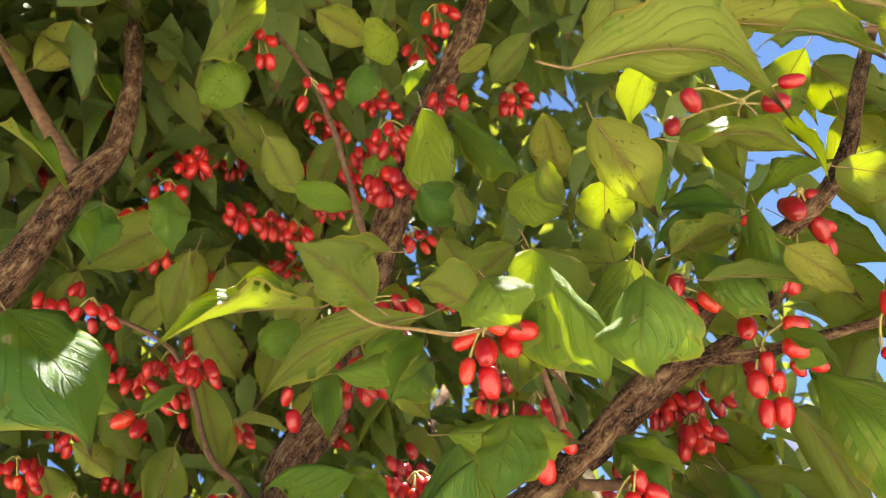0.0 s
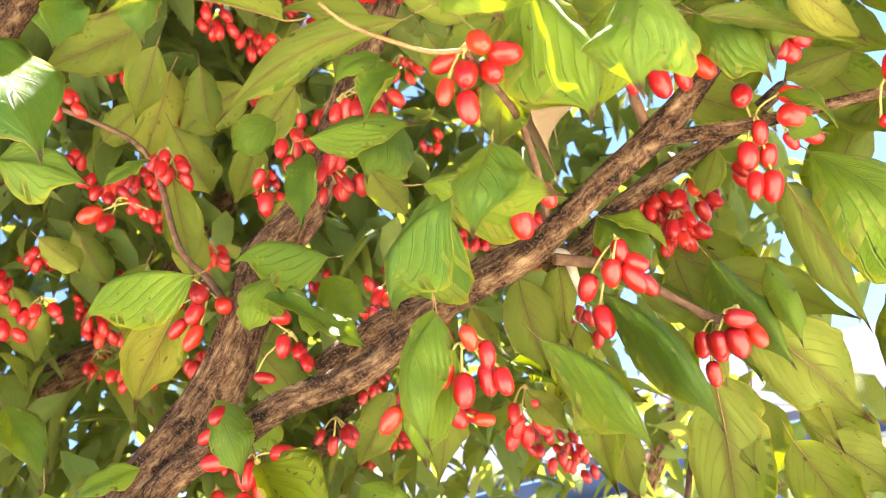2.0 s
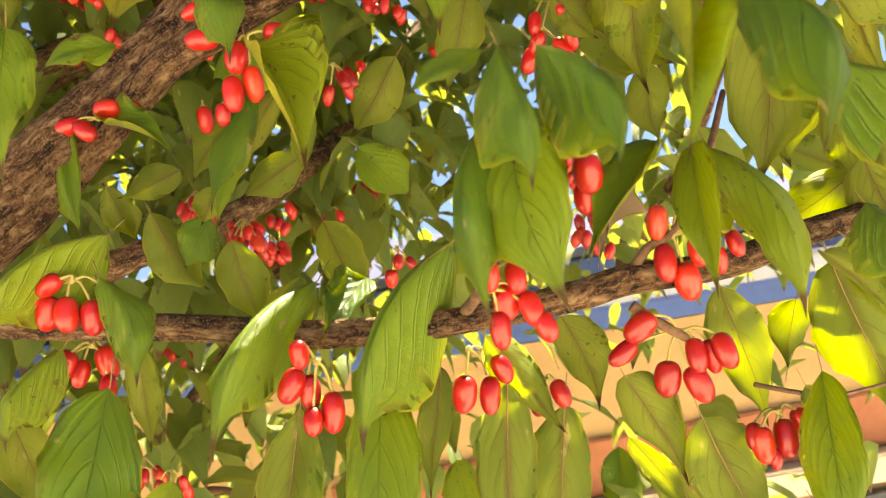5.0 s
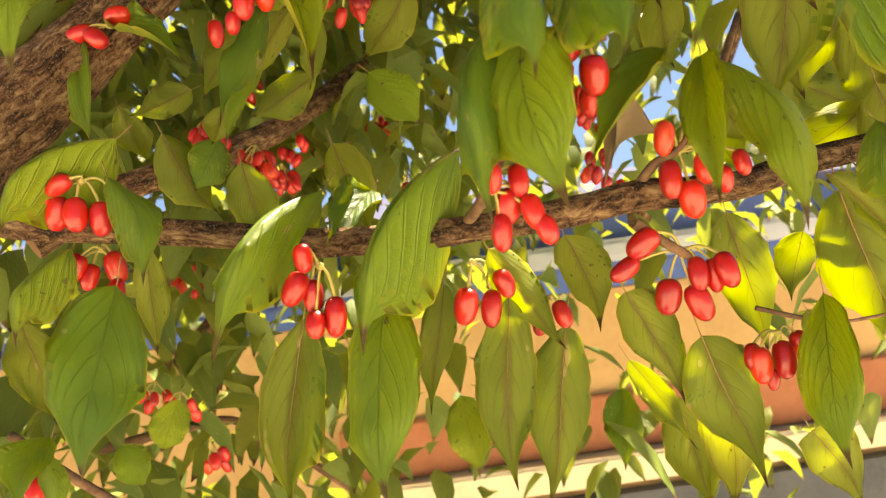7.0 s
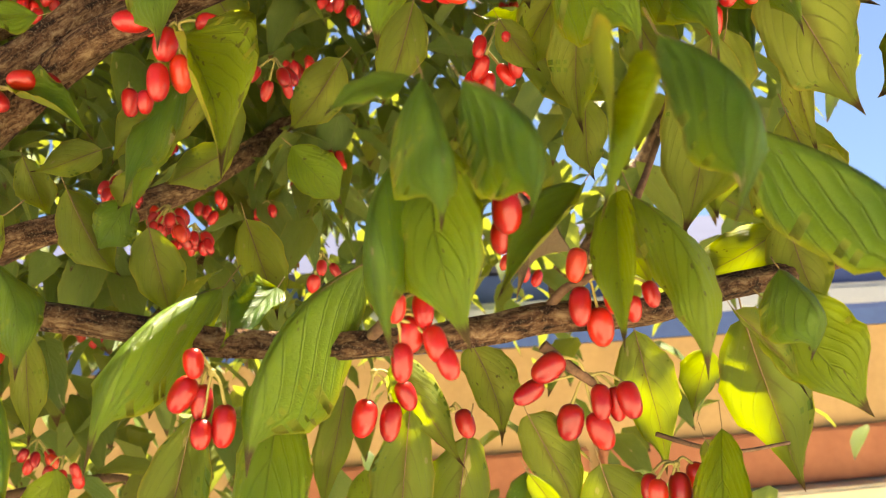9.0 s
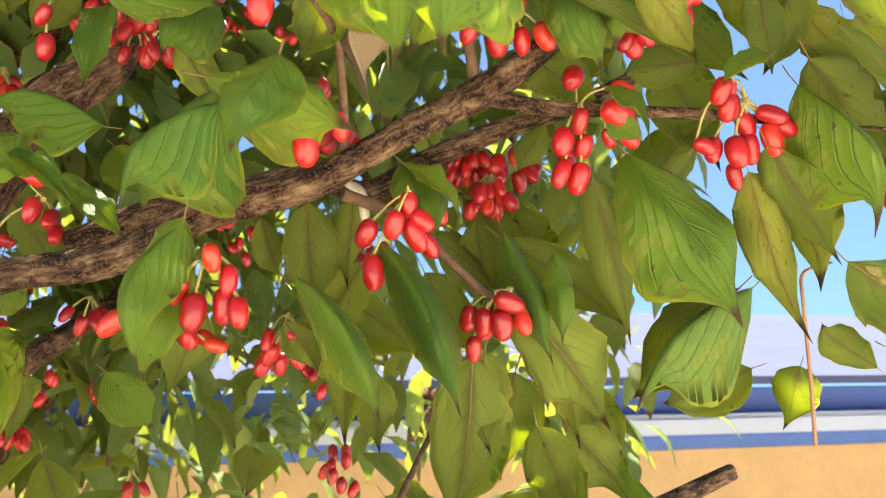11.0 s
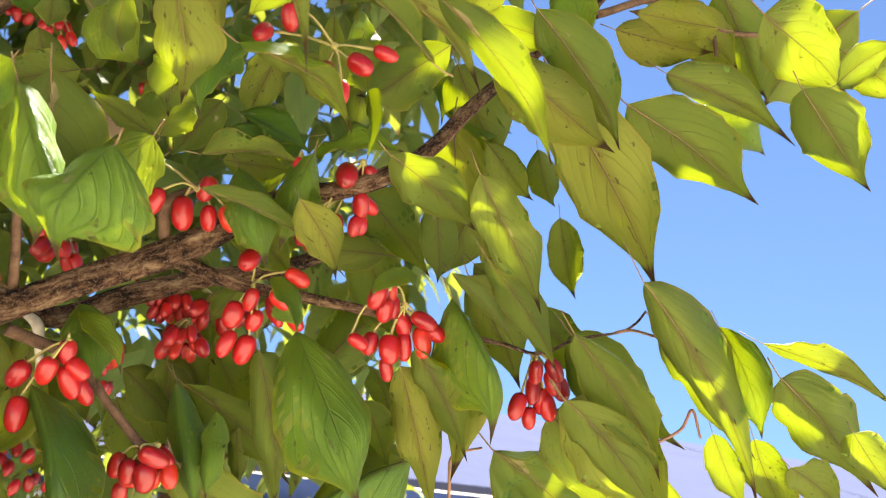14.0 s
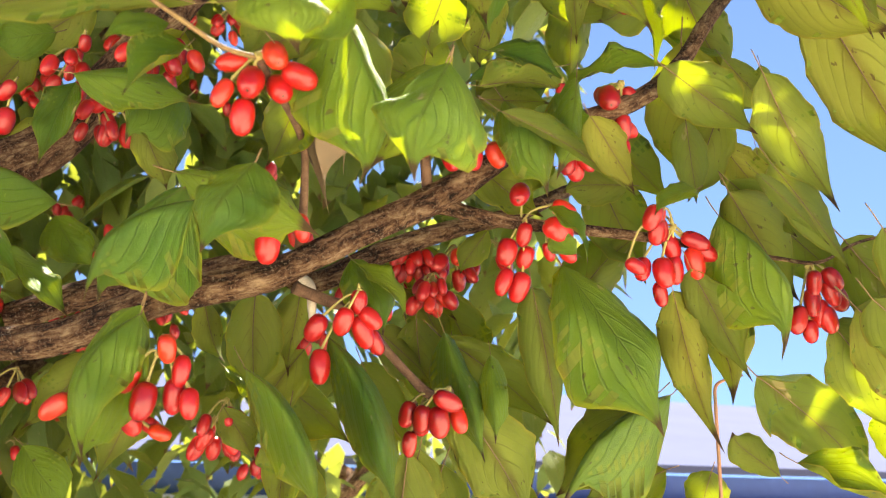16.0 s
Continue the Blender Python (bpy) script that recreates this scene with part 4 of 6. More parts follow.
leaf(tree, 0.2470, 0.4249, 1.7900, 0.3283, 0.4464, 1.7719, 0.01, 0.62, 0.78, 0.0145, "soft")
leaf(tree, 0.2358, 0.5519, 1.8418, 0.2000, 0.5637, 1.8167, -0.46, -0.85, 0.27, 0.0194, "curl", "withered_leaf")
leaf(tree, 0.2130, 0.5232, 1.8080, 0.1869, 0.5373, 1.7740, -0.56, -0.83, 0.09, 0.0149, "curl", "withered_leaf")
leaf(tree, 0.2724, 0.5596, 1.7113, 0.2930, 0.5440, 1.6395, -0.22, -0.96, 0.15, 0.0261, "roof")
leaf(tree, 0.1907, 0.5869, 1.7321, 0.1894, 0.6157, 1.6900, 0.17, 0.82, 0.55, 0.0258, "soft")
leaf(tree, 0.2122, 0.5355, 1.7402, 0.2397, 0.5227, 1.7125, -0.09, -0.93, 0.34, 0.0171, "soft")
leaf(tree, -0.1022, 0.6280, 2.0234, -0.1123, 0.6253, 1.9801, 0.29, -0.96, -0.01, 0.0345, "soft")
leaf(tree, 0.0273, 0.6152, 1.7462, 0.0664, 0.6002, 1.7125, 0.10, -0.86, 0.50, 0.0226, "soft")
leaf(tree, -0.0975, 0.4607, 1.8760, -0.0382, 0.4226, 1.7816, 0.66, -0.45, 0.60, 0.0423, "flat")
leaf(tree, 0.1107, 0.4398, 1.7998, 0.0890, 0.4367, 1.7747, -0.19, -0.94, 0.28, 0.0177, "soft")
leaf(tree, 0.1554, 0.5544, 2.0065, 0.1499, 0.5549, 1.9203, -0.14, -0.99, 0.00, 0.0399, "flat")
leaf(tree, 0.1781, 0.5702, 2.0075, 0.2150, 0.5614, 1.9416, -0.06, -0.99, 0.10, 0.0195, "dome")
leaf(tree, 0.1265, 0.5807, 2.0759, 0.1058, 0.5805, 2.0405, -0.14, -0.99, 0.08, 0.0361, "roof")
leaf(tree, -0.1715, 0.6043, 2.1123, -0.1128, 0.5957, 2.0291, 0.35, -0.87, 0.34, 0.0220, "soft")
leaf(tree, -0.1033, 0.6296, 2.0319, -0.1159, 0.6290, 1.9847, 0.24, -0.97, -0.05, 0.0383, "soft")
leaf(tree, -0.0452, 0.6137, 2.0212, -0.0517, 0.6137, 1.9671, 0.21, -0.98, -0.03, 0.0347, "roof")
leaf(tree, -0.1257, 0.7165, 2.2370, -0.0991, 0.7151, 2.1626, 0.34, -0.93, 0.14, 0.0302, "soft")
leaf(tree, 0.0589, 0.5754, 2.1554, -0.0098, 0.6133, 2.1379, 0.07, 0.52, 0.85, 0.0298, "soft")
leaf(tree, 0.2458, 0.4199, 1.8709, 0.2348, 0.4201, 1.8246, -0.44, -0.89, 0.10, 0.0245, "roof")
leaf(tree, 0.3563, 0.4846, 1.9015, 0.2988, 0.5057, 1.9125, 0.37, 0.66, 0.65, 0.0339, "soft")
leaf(tree, 0.2790, 0.4371, 1.9328, 0.2573, 0.4668, 1.9039, 0.22, 0.76, 0.61, 0.0238, "soft")
leaf(tree, 0.4309, 0.5341, 1.9569, 0.4033, 0.5238, 1.9133, -0.50, -0.71, 0.49, 0.0284, "soft")
leaf(tree, 0.1649, 0.5665, 2.0574, 0.1487, 0.5584, 2.0239, 0.25, -0.96, 0.11, 0.0163, "soft")
leaf(tree, 0.4466, 0.4544, 1.9512, 0.3946, 0.4750, 1.9603, 0.36, 0.61, 0.71, 0.0275, "soft")
leaf(tree, 0.2675, 0.4907, 1.8590, 0.3066, 0.4701, 1.8403, -0.28, -0.88, 0.39, 0.0178, "soft")
leaf(tree, 0.2591, 0.4303, 1.8738, 0.2301, 0.4322, 1.8388, -0.28, -0.94, 0.18, 0.0211, "soft")
leaf(tree, 0.3019, 0.4522, 1.9153, 0.3177, 0.4779, 1.8679, 0.25, 0.81, 0.52, 0.0174, "soft")
leaf(tree, 0.3584, 0.5497, 1.9721, 0.3337, 0.5394, 1.9287, -0.09, -0.96, 0.28, 0.0213, "soft")
leaf(tree, 0.3187, 0.4245, 1.8627, 0.3187, 0.4052, 1.8182, 0.07, -0.91, 0.40, 0.0067, "soft")
leaf(tree, 0.3138, 0.3369, 1.8701, 0.3859, 0.3466, 1.8205, 0.37, 0.65, 0.66, 0.0235, "soft", sway=0.15)
leaf(tree, 0.3988, 0.3976, 1.9281, 0.4712, 0.4093, 1.8736, 0.42, 0.60, 0.68, 0.0378, "soft")
leaf(tree, 0.4321, 0.4199, 1.8966, 0.5314, 0.4420, 1.8079, 0.44, 0.62, 0.65, 0.0543, "flat")
leaf(tree, 0.4936, 0.4355, 1.9152, 0.5969, 0.4314, 1.8771, 0.30, 0.59, 0.75, 0.0571, "flat")
leaf(tree, 0.5256, 0.3909, 1.9601, 0.4834, 0.4248, 1.9733, 0.57, 0.43, 0.70, 0.0275, "soft")
leaf(tree, 0.5366, 0.4493, 1.9579, 0.6381, 0.4369, 1.9412, 0.20, 0.60, 0.77, 0.0362, "soft")
leaf(tree, 0.5883, 0.4126, 2.0055, 0.6701, 0.4087, 1.9763, 0.32, 0.48, 0.82, 0.0543, "soft")
leaf(tree, 0.5778, 0.3735, 1.9286, 0.6425, 0.3806, 1.8832, 0.48, 0.46, 0.75, 0.0452, "flat")
leaf(tree, 0.5982, 0.3654, 1.9352, 0.6417, 0.3492, 1.9750, 0.08, 0.95, 0.30, 0.0258, "soft")
leaf(tree, 0.3368, 0.4262, 1.8322, 0.3891, 0.4281, 1.8062, 0.28, 0.74, 0.62, 0.0339, "soft")
leaf(tree, 0.3775, 0.4029, 1.8261, 0.4314, 0.4183, 1.7720, 0.39, 0.71, 0.59, 0.0323, "soft")
leaf(tree, 0.4280, 0.4951, 1.8336, 0.4802, 0.5022, 1.7956, 0.34, 0.72, 0.60, 0.0301, "soft")
leaf(tree, 0.3535, 0.5220, 1.8471, 0.4120, 0.5309, 1.8038, 0.30, 0.77, 0.56, 0.0373, "soft")
leaf(tree, 0.2931, 0.4253, 1.7967, 0.3221, 0.4342, 1.7672, 0.26, 0.82, 0.51, 0.0226, "soft")
leaf(tree, 0.3049, 0.4574, 1.8340, 0.2947, 0.4525, 1.7800, -0.29, -0.95, 0.14, 0.0281, "dome")
leaf(tree, 0.3075, 0.4841, 1.8545, 0.2524, 0.4843, 1.8407, -0.11, -0.89, 0.43, 0.0194, "dome")
leaf(tree, 0.3123, 0.4823, 1.8424, 0.3500, 0.4373, 1.8431, -0.68, -0.56, 0.47, 0.0142, "soft")
leaf(tree, 0.3269, 0.5150, 1.7476, 0.3641, 0.4714, 1.6572, -0.16, -0.91, 0.37, 0.0467, "flat")
leaf(tree, 0.4036, 0.4726, 1.7762, 0.4290, 0.4412, 1.7052, -0.31, -0.90, 0.29, 0.0323, "dome")
leaf(tree, 0.3667, 0.4007, 1.7709, 0.4077, 0.4044, 1.7446, 0.30, 0.76, 0.58, 0.0101, "soft")
leaf(tree, 0.3975, 0.4237, 1.7895, 0.4539, 0.4338, 1.7429, 0.35, 0.73, 0.59, 0.0237, "soft")
leaf(tree, 0.3684, 0.4464, 1.7779, 0.3427, 0.4482, 1.7655, -0.31, -0.80, 0.52, 0.0190, "soft")
leaf(tree, 0.2989, 0.4777, 1.7679, 0.3146, 0.4619, 1.7380, -0.14, -0.90, 0.40, 0.0140, "soft")
leaf(tree, 0.2113, 0.5483, 1.7458, 0.2307, 0.5291, 1.7068, 0.03, -0.89, 0.45, 0.0294, "soft")
leaf(tree, 0.4396, 0.3989, 1.7536, 0.5116, 0.4101, 1.6953, 0.38, 0.70, 0.60, 0.0353, "flat")
leaf(tree, 0.4489, 0.4172, 1.7221, 0.5172, 0.4247, 1.6722, 0.34, 0.74, 0.58, 0.0389, "soft")
leaf(tree, 0.4584, 0.3698, 1.7804, 0.5607, 0.3896, 1.6891, 0.45, 0.63, 0.64, 0.0308, "soft", sway=0.10)
leaf(tree, 0.4920, 0.3944, 1.7631, 0.5693, 0.4016, 1.7091, 0.39, 0.65, 0.65, 0.0242, "soft")
leaf(tree, 0.5882, 0.4128, 1.7757, 0.6942, 0.3991, 1.7550, 0.22, 0.72, 0.66, 0.0226, "soft")
leaf(tree, 0.5871, 0.3984, 1.7533, 0.6691, 0.4048, 1.6969, 0.43, 0.59, 0.69, 0.0434, "soft")
leaf(tree, 0.5489, 0.4127, 1.7166, 0.5840, 0.4232, 1.6777, 0.49, 0.62, 0.61, 0.0209, "soft")
leaf(tree, 0.5850, 0.3899, 1.7025, 0.6289, 0.3884, 1.6828, 0.32, 0.69, 0.65, 0.0263, "soft")
leaf(tree, 0.3068, 0.5136, 1.7326, 0.3426, 0.5485, 1.6529, 0.27, 0.83, 0.49, 0.0289, "flat")
leaf(tree, 0.3859, 0.4940, 1.7350, 0.4329, 0.5260, 1.6550, 0.40, 0.74, 0.53, 0.0294, "soft")
leaf(tree, 0.3868, 0.4780, 1.7443, 0.4349, 0.4965, 1.6905, 0.38, 0.71, 0.59, 0.0297, "soft")
leaf(tree, 0.2617, 0.5656, 1.6440, 0.2674, 0.5930, 1.5915, 0.14, 0.87, 0.47, 0.0366, "soft")
leaf(tree, 0.3140, 0.5980, 1.6635, 0.3420, 0.6288, 1.5932, 0.21, 0.86, 0.46, 0.0240, "soft")
leaf(tree, 0.3026, 0.6239, 1.7122, 0.2999, 0.6073, 1.6401, -0.21, -0.95, 0.23, 0.0303, "roof")
leaf(tree, 0.3200, 0.5934, 1.6909, 0.3332, 0.6119, 1.6509, 0.23, 0.85, 0.47, 0.0158, "soft")
leaf(tree, 0.4300, 0.5607, 1.6837, 0.3449, 0.5562, 1.6243, -0.37, -0.72, 0.58, 0.0343, "dome")
leaf(tree, 0.4761, 0.5333, 1.6962, 0.5812, 0.5468, 1.6333, 0.28, 0.73, 0.63, 0.0523, "soft")
leaf(tree, 0.4775, 0.5068, 1.6427, 0.5185, 0.4636, 1.6096, -0.37, -0.76, 0.53, 0.0300, "soft")
leaf(tree, 0.4635, 0.5672, 1.6367, 0.4657, 0.5871, 1.6000, 0.50, 0.75, 0.44, 0.0304, "soft")
leaf(tree, 0.1676, 0.4054, 1.8096, 0.1925, 0.4189, 1.7486, 0.26, -0.96, -0.11, 0.0345, "roof")
leaf(tree, 0.109, 0.5251, 1.8869, 0.0423, 0.5233, 1.9056, 0.00, -0.25, 1.00, 0.0248, "flat")
leaf(tree, 0.0505, 0.595, 1.99, 0.0958, 0.6034, 1.961, -0.09, -0.91, -0.41, 0.0234, "bow")
leaf(tree, 0.1876, 0.3232, 1.8548, 0.2698, 0.3262, 1.83, 0.29, 0.04, 0.96, 0.0330, "bow")
leaf(tree, 0.3148, 0.3308, 1.8346, 0.2589, 0.3188, 1.8493, 0.29, -0.22, 0.93, 0.0201, "bow")
leaf(tree, 0.2519, 0.3954, 1.9508, 0.2432, 0.4138, 1.911, 0.30, 0.89, 0.34, 0.0358, "flat")
leaf(tree, 0.2745, 0.3908, 1.9064, 0.3312, 0.381, 1.9162, 0.06, 0.87, 0.50, 0.0341, "soft")
leaf(tree, 0.2459, 0.3872, 1.8463, 0.3042, 0.3885, 1.8304, 0.24, 0.30, 0.92, 0.0341, "soft")
leaf(tree, -0.1731, 0.6773, 2.2258, -0.1032, 0.6611, 2.2473, -0.07, 0.67, 0.74, 0.0419, "soft")
leaf(tree, 0.0282, 0.7632, 2.1112, -0.0267, 0.7319, 2.1943, 0.03, 0.93, 0.37, 0.0585, "soft")
leaf(tree, 0.0142, 0.6681, 2.1309, -0.0185, 0.6549, 2.1679, -0.09, -0.91, -0.40, 0.0511, "soft")
leaf(tree, 0.0972, 0.6197, 2.1729, 0.14, 0.6336, 2.1318, 0.20, 0.84, 0.50, 0.0341, "soft")
leaf(tree, 0.1565, 0.5968, 2.1122, 0.1249, 0.6041, 2.1025, 0.00, -0.80, -0.61, 0.0422, "soft")
leaf(tree, 0.2316, 0.6017, 2.0846, 0.1965, 0.6113, 2.0705, 0.02, 0.85, 0.53, 0.0218, "vee")
leaf(tree, 0.2501, 0.5502, 2.0481, 0.2091, 0.5657, 2.0219, 0.03, 0.88, 0.47, 0.0286, "soft")
leaf(tree, -0.0406, 0.6167, 1.9608, -0.0693, 0.6392, 1.916, -0.17, 0.83, 0.53, 0.0324, "twist")
leaf(tree, -0.0235, 0.6738, 1.9768, -0.0241, 0.6965, 1.9254, -0.18, 0.90, 0.40, 0.0314, "soft")
leaf(tree, 0.0328, 0.63, 2.064, 0.0499, 0.6529, 2.0081, -0.03, 0.93, 0.37, 0.0351, "long")
leaf(tree, 0.0916, 0.6648, 2.0715, 0.0533, 0.6884, 2.0265, -0.05, 0.87, 0.50, 0.0356, "vee")
leaf(tree, 0.1268, 0.6118, 1.985, 0.1052, 0.6042, 2.0069, -0.12, -0.90, -0.42, 0.0352, "soft")
leaf(tree, 0.2448, 0.5748, 1.9933, 0.2484, 0.5978, 1.9404, 0.25, 0.88, 0.40, 0.0324, "soft")
leaf(tree, 0.1492, 0.6123, 1.9292, 0.166, 0.6308, 1.8834, 0.09, 0.91, 0.40, 0.0293, "soft")
leaf(tree, 0.344, 0.531, 1.9466, 0.3548, 0.5563, 1.8866, 0.43, 0.80, 0.42, 0.0370, "vee")
leaf(tree, 0.1084, 0.6258, 1.9074, 0.0718, 0.6528, 1.8542, 0.05, 0.90, 0.42, 0.0392, "roof")
leaf(tree, 0.046, 0.6806, 1.9461, -0.0019, 0.7026, 1.9066, 0.01, 0.88, 0.47, 0.0369, "soft")
leaf(tree, -0.1572, 0.7108, 2.0218, -0.194, 0.7317, 1.9825, -0.20, 0.78, 0.60, 0.0324, "soft")
leaf(tree, 0.3777, 0.4597, 1.9267, 0.335, 0.4839, 1.8811, 0.30, 0.93, 0.21, 0.0375, "soft")
leaf(tree, 0.3635, 0.5322, 1.815, 0.4111, 0.5522, 1.7592, 0.29, 0.80, 0.53, 0.0426, "soft")
leaf(tree, 0.2799, 0.3886, 1.9104, 0.3717, 0.3957, 1.874, 0.33, 0.31, 0.89, 0.0369, "soft")
leaf(tree, 0.3925, 0.4797, 1.9279, 0.4435, 0.4976, 1.8761, 0.38, 0.69, 0.61, 0.0419, "soft")
leaf(tree, 0.4008, 0.493, 1.8958, 0.4227, 0.5285, 1.8104, 0.53, 0.73, 0.44, 0.0532, "soft")
leaf(tree, 0.2132, 0.3908, 1.8702, 0.2313, 0.4106, 1.8213, 0.60, 0.64, 0.48, 0.0324, "soft")
leaf(tree, 0.1383, 0.4022, 1.7929, 0.111, 0.3829, 1.8094, 0.18, 0.47, 0.86, 0.0221, "soft")
leaf(tree, 0.1655, 0.3884, 1.8105, 0.1487, 0.3975, 1.7886, -0.19, -0.95, -0.25, 0.0223, "edge")
leaf(tree, 0.2483, 0.4534, 1.8162, 0.3016, 0.4647, 1.8312, -0.33, 0.55, 0.76, 0.0218, "soft")
leaf(tree, 0.3227, 0.4915, 1.7486, 0.3042, 0.4887, 1.7615, -0.22, -0.84, -0.50, 0.0149, "edge")
leaf(tree, 0.3027, 0.5673, 1.7801, 0.287, 0.5783, 1.7525, 0.33, 0.93, 0.18, 0.0188, "twist")
leaf(tree, 0.2685, 0.6228, 1.782, 0.3046, 0.6361, 1.7345, 0.22, 0.88, 0.41, 0.0342, "soft")
leaf(tree, 0.2713, 0.6096, 1.7277, 0.2874, 0.6287, 1.6684, 0.29, 0.89, 0.36, 0.0361, "soft")
leaf(tree, 0.0064, 0.7141, 1.9226, -0.0228, 0.7328, 1.8763, -0.13, 0.89, 0.44, 0.0324, "twist")
leaf(tree, -0.0684, 0.7464, 1.971, -0.0441, 0.7679, 1.903, -0.14, 0.96, 0.25, 0.0422, "soft")
leaf(tree, -0.1296, 0.7519, 1.9707, -0.0838, 0.7385, 1.9976, -0.10, 0.81, 0.58, 0.0307, "long")
leaf(tree, -0.0703, 0.7007, 2.0419, -0.1623, 0.715, 2.0243, 0.00, 0.78, 0.62, 0.0531, "soft")
leaf(tree, -0.0047, 0.7788, 2.0146, -0.0823, 0.7957, 1.9856, -0.02, 0.84, 0.54, 0.0473, "soft")
leaf(tree, -0.0797, 0.8183, 2.0728, -0.1284, 0.8509, 1.9912, -0.23, 0.85, 0.48, 0.0562, "soft")
leaf(tree, 0.0891, 0.6192, 1.8383, 0.1114, 0.6309, 1.7988, 0.04, 0.95, 0.31, 0.0262, "soft")
leaf(tree, 0.0294, 0.6547, 1.9043, -0.0083, 0.6622, 1.8924, -0.02, -0.87, -0.50, 0.0298, "bow")
leaf(tree, 0.3414, 0.5491, 1.8226, 0.2907, 0.5589, 1.8075, 0.10, 0.96, 0.28, 0.0301, "twist")
leaf(tree, 0.3767, 0.52, 1.8056, 0.3308, 0.5263, 1.7994, 0.09, 0.94, 0.32, 0.0262, "flat")
leaf(tree, 0.1367, 0.5295, 1.9314, 0.1551, 0.5389, 1.8997, -0.21, -0.90, -0.39, 0.0426, "roof")
leaf(tree, 0.1837, 0.5248, 1.8717, 0.14, 0.5353, 1.8528, 0.02, 0.90, 0.44, 0.0273, "soft")
leaf(tree, -0.2795, 0.8925, 1.9102, -0.2676, 0.9196, 1.829, -0.40, 0.89, 0.24, 0.0484, "soft")
leaf(tree, -0.2068, 0.8728, 1.9484, -0.1831, 0.8924, 1.8859, -0.28, 0.94, 0.19, 0.0390, "soft")
leaf(tree, -0.0218, 0.7109, 1.7556, 0.0111, 0.7273, 1.6999, -0.17, 0.97, 0.19, 0.0373, "soft")
leaf(tree, 0.2806, 0.5875, 1.7133, 0.3575, 0.5925, 1.6646, 0.25, 0.84, 0.48, 0.0376, "soft")
leaf(tree, 0.0354, 0.7698, 1.6413, 0.0715, 0.7763, 1.601, 0.02, -0.99, -0.14, 0.0383, "soft")
leaf(tree, 0.1545, 0.5996, 1.6643, 0.1748, 0.6046, 1.6359, 0.19, 0.94, 0.30, 0.0197, "soft")
leaf(tree, 0.2151, 0.6524, 1.6373, 0.218, 0.6638, 1.588, 0.29, 0.93, 0.23, 0.0284, "twist")
leaf(tree, 0.3452, 0.6504, 1.5991, 0.3927, 0.6581, 1.5493, 0.27, 0.88, 0.40, 0.0388, "long")
leaf(tree, 0.2997, 0.6281, 1.7092, 0.2645, 0.6206, 1.7534, 0.36, 0.83, 0.43, 0.0319, "vee")
leaf(tree, 0.0055, 0.7342, 1.5848, 0.0252, 0.7477, 1.521, -0.13, 0.98, 0.17, 0.0381, "roof")
leaf(tree, -0.0644, 0.7705, 1.5875, -0.0541, 0.7851, 1.5222, -0.22, 0.96, 0.18, 0.0379, "twist")
leaf(tree, -0.1238, 0.7883, 1.6204, -0.096, 0.8015, 1.5551, -0.27, 0.96, 0.08, 0.0404, "soft")
leaf(tree, 0.0481, 0.7165, 1.8618, -0.0064, 0.7265, 1.8391, -0.05, 0.86, 0.50, 0.0335, "soft")
leaf(tree, -0.0656, 0.7402, 1.8892, -0.0658, 0.7563, 1.8215, -0.20, 0.95, 0.23, 0.0390, "vee")
leaf(tree, -0.1598, 0.6825, 1.8621, -0.1298, 0.6877, 1.8296, -0.01, 0.99, 0.15, 0.0234, "soft")
leaf(tree, -0.1209, 0.8105, 1.8739, -0.1588, 0.8291, 1.8088, -0.27, 0.87, 0.41, 0.0434, "twist")
leaf(tree, 0.0374, 0.7319, 1.8007, 0.0659, 0.7377, 1.766, -0.11, -0.96, -0.25, 0.0341, "soft")
leaf(tree, -0.006, 0.7416, 1.7751, -0.0288, 0.7516, 1.7411, -0.13, 0.93, 0.36, 0.0236, "long")
leaf(tree, 0.2148, 0.618, 1.5648, 0.2467, 0.6235, 1.5302, 0.14, 0.95, 0.28, 0.0265, "flat")
leaf(tree, 0.3101, 0.6126, 1.5534, 0.334, 0.6241, 1.4965, 0.39, 0.86, 0.34, 0.0351, "soft")
leaf(tree, -0.0051, 0.6887, 1.6644, -0.0345, 0.6931, 1.6192, -0.21, 0.95, 0.23, 0.0195, "edge")
leaf(tree, -0.0001, 0.7406, 1.6347, -0.0469, 0.7443, 1.6115, -0.08, 0.95, 0.30, 0.0293, "round")
leaf(tree, 0.3516, 0.7776, 1.5967, 0.4004, 0.7774, 1.5673, 0.22, 0.91, 0.36, 0.0319, "soft")
leaf(tree, 0.2073, 0.7179, 1.388, 0.2205, 0.7225, 1.3122, 0.25, 0.96, 0.10, 0.0406, "twist")
leaf(tree, -0.1351, 0.5907, 1.4188, -0.133, 0.5925, 1.3915, 0.44, -0.90, -0.02, 0.0162, "roof")
leaf(tree, -0.2263, 0.7604, 1.4931, -0.2048, 0.7644, 1.4196, -0.41, 0.91, -0.07, 0.0430, "soft")
leaf(tree, -0.1467, 0.8319, 1.4206, -0.165, 0.8356, 1.3786, 0.20, -0.96, -0.17, 0.0308, "soft")
leaf(tree, -0.2262, 0.9184, 1.3815, -0.2112, 0.9206, 1.3397, 0.37, -0.93, 0.08, 0.0348, "soft")
leaf(tree, -0.0871, 0.7444, 1.6368, -0.1298, 0.7473, 1.6217, -0.06, 0.93, 0.36, 0.0254, "soft")
leaf(tree, -0.1561, 0.797, 1.6465, -0.1394, 0.7994, 1.6, -0.22, 0.98, -0.03, 0.0277, "twist")
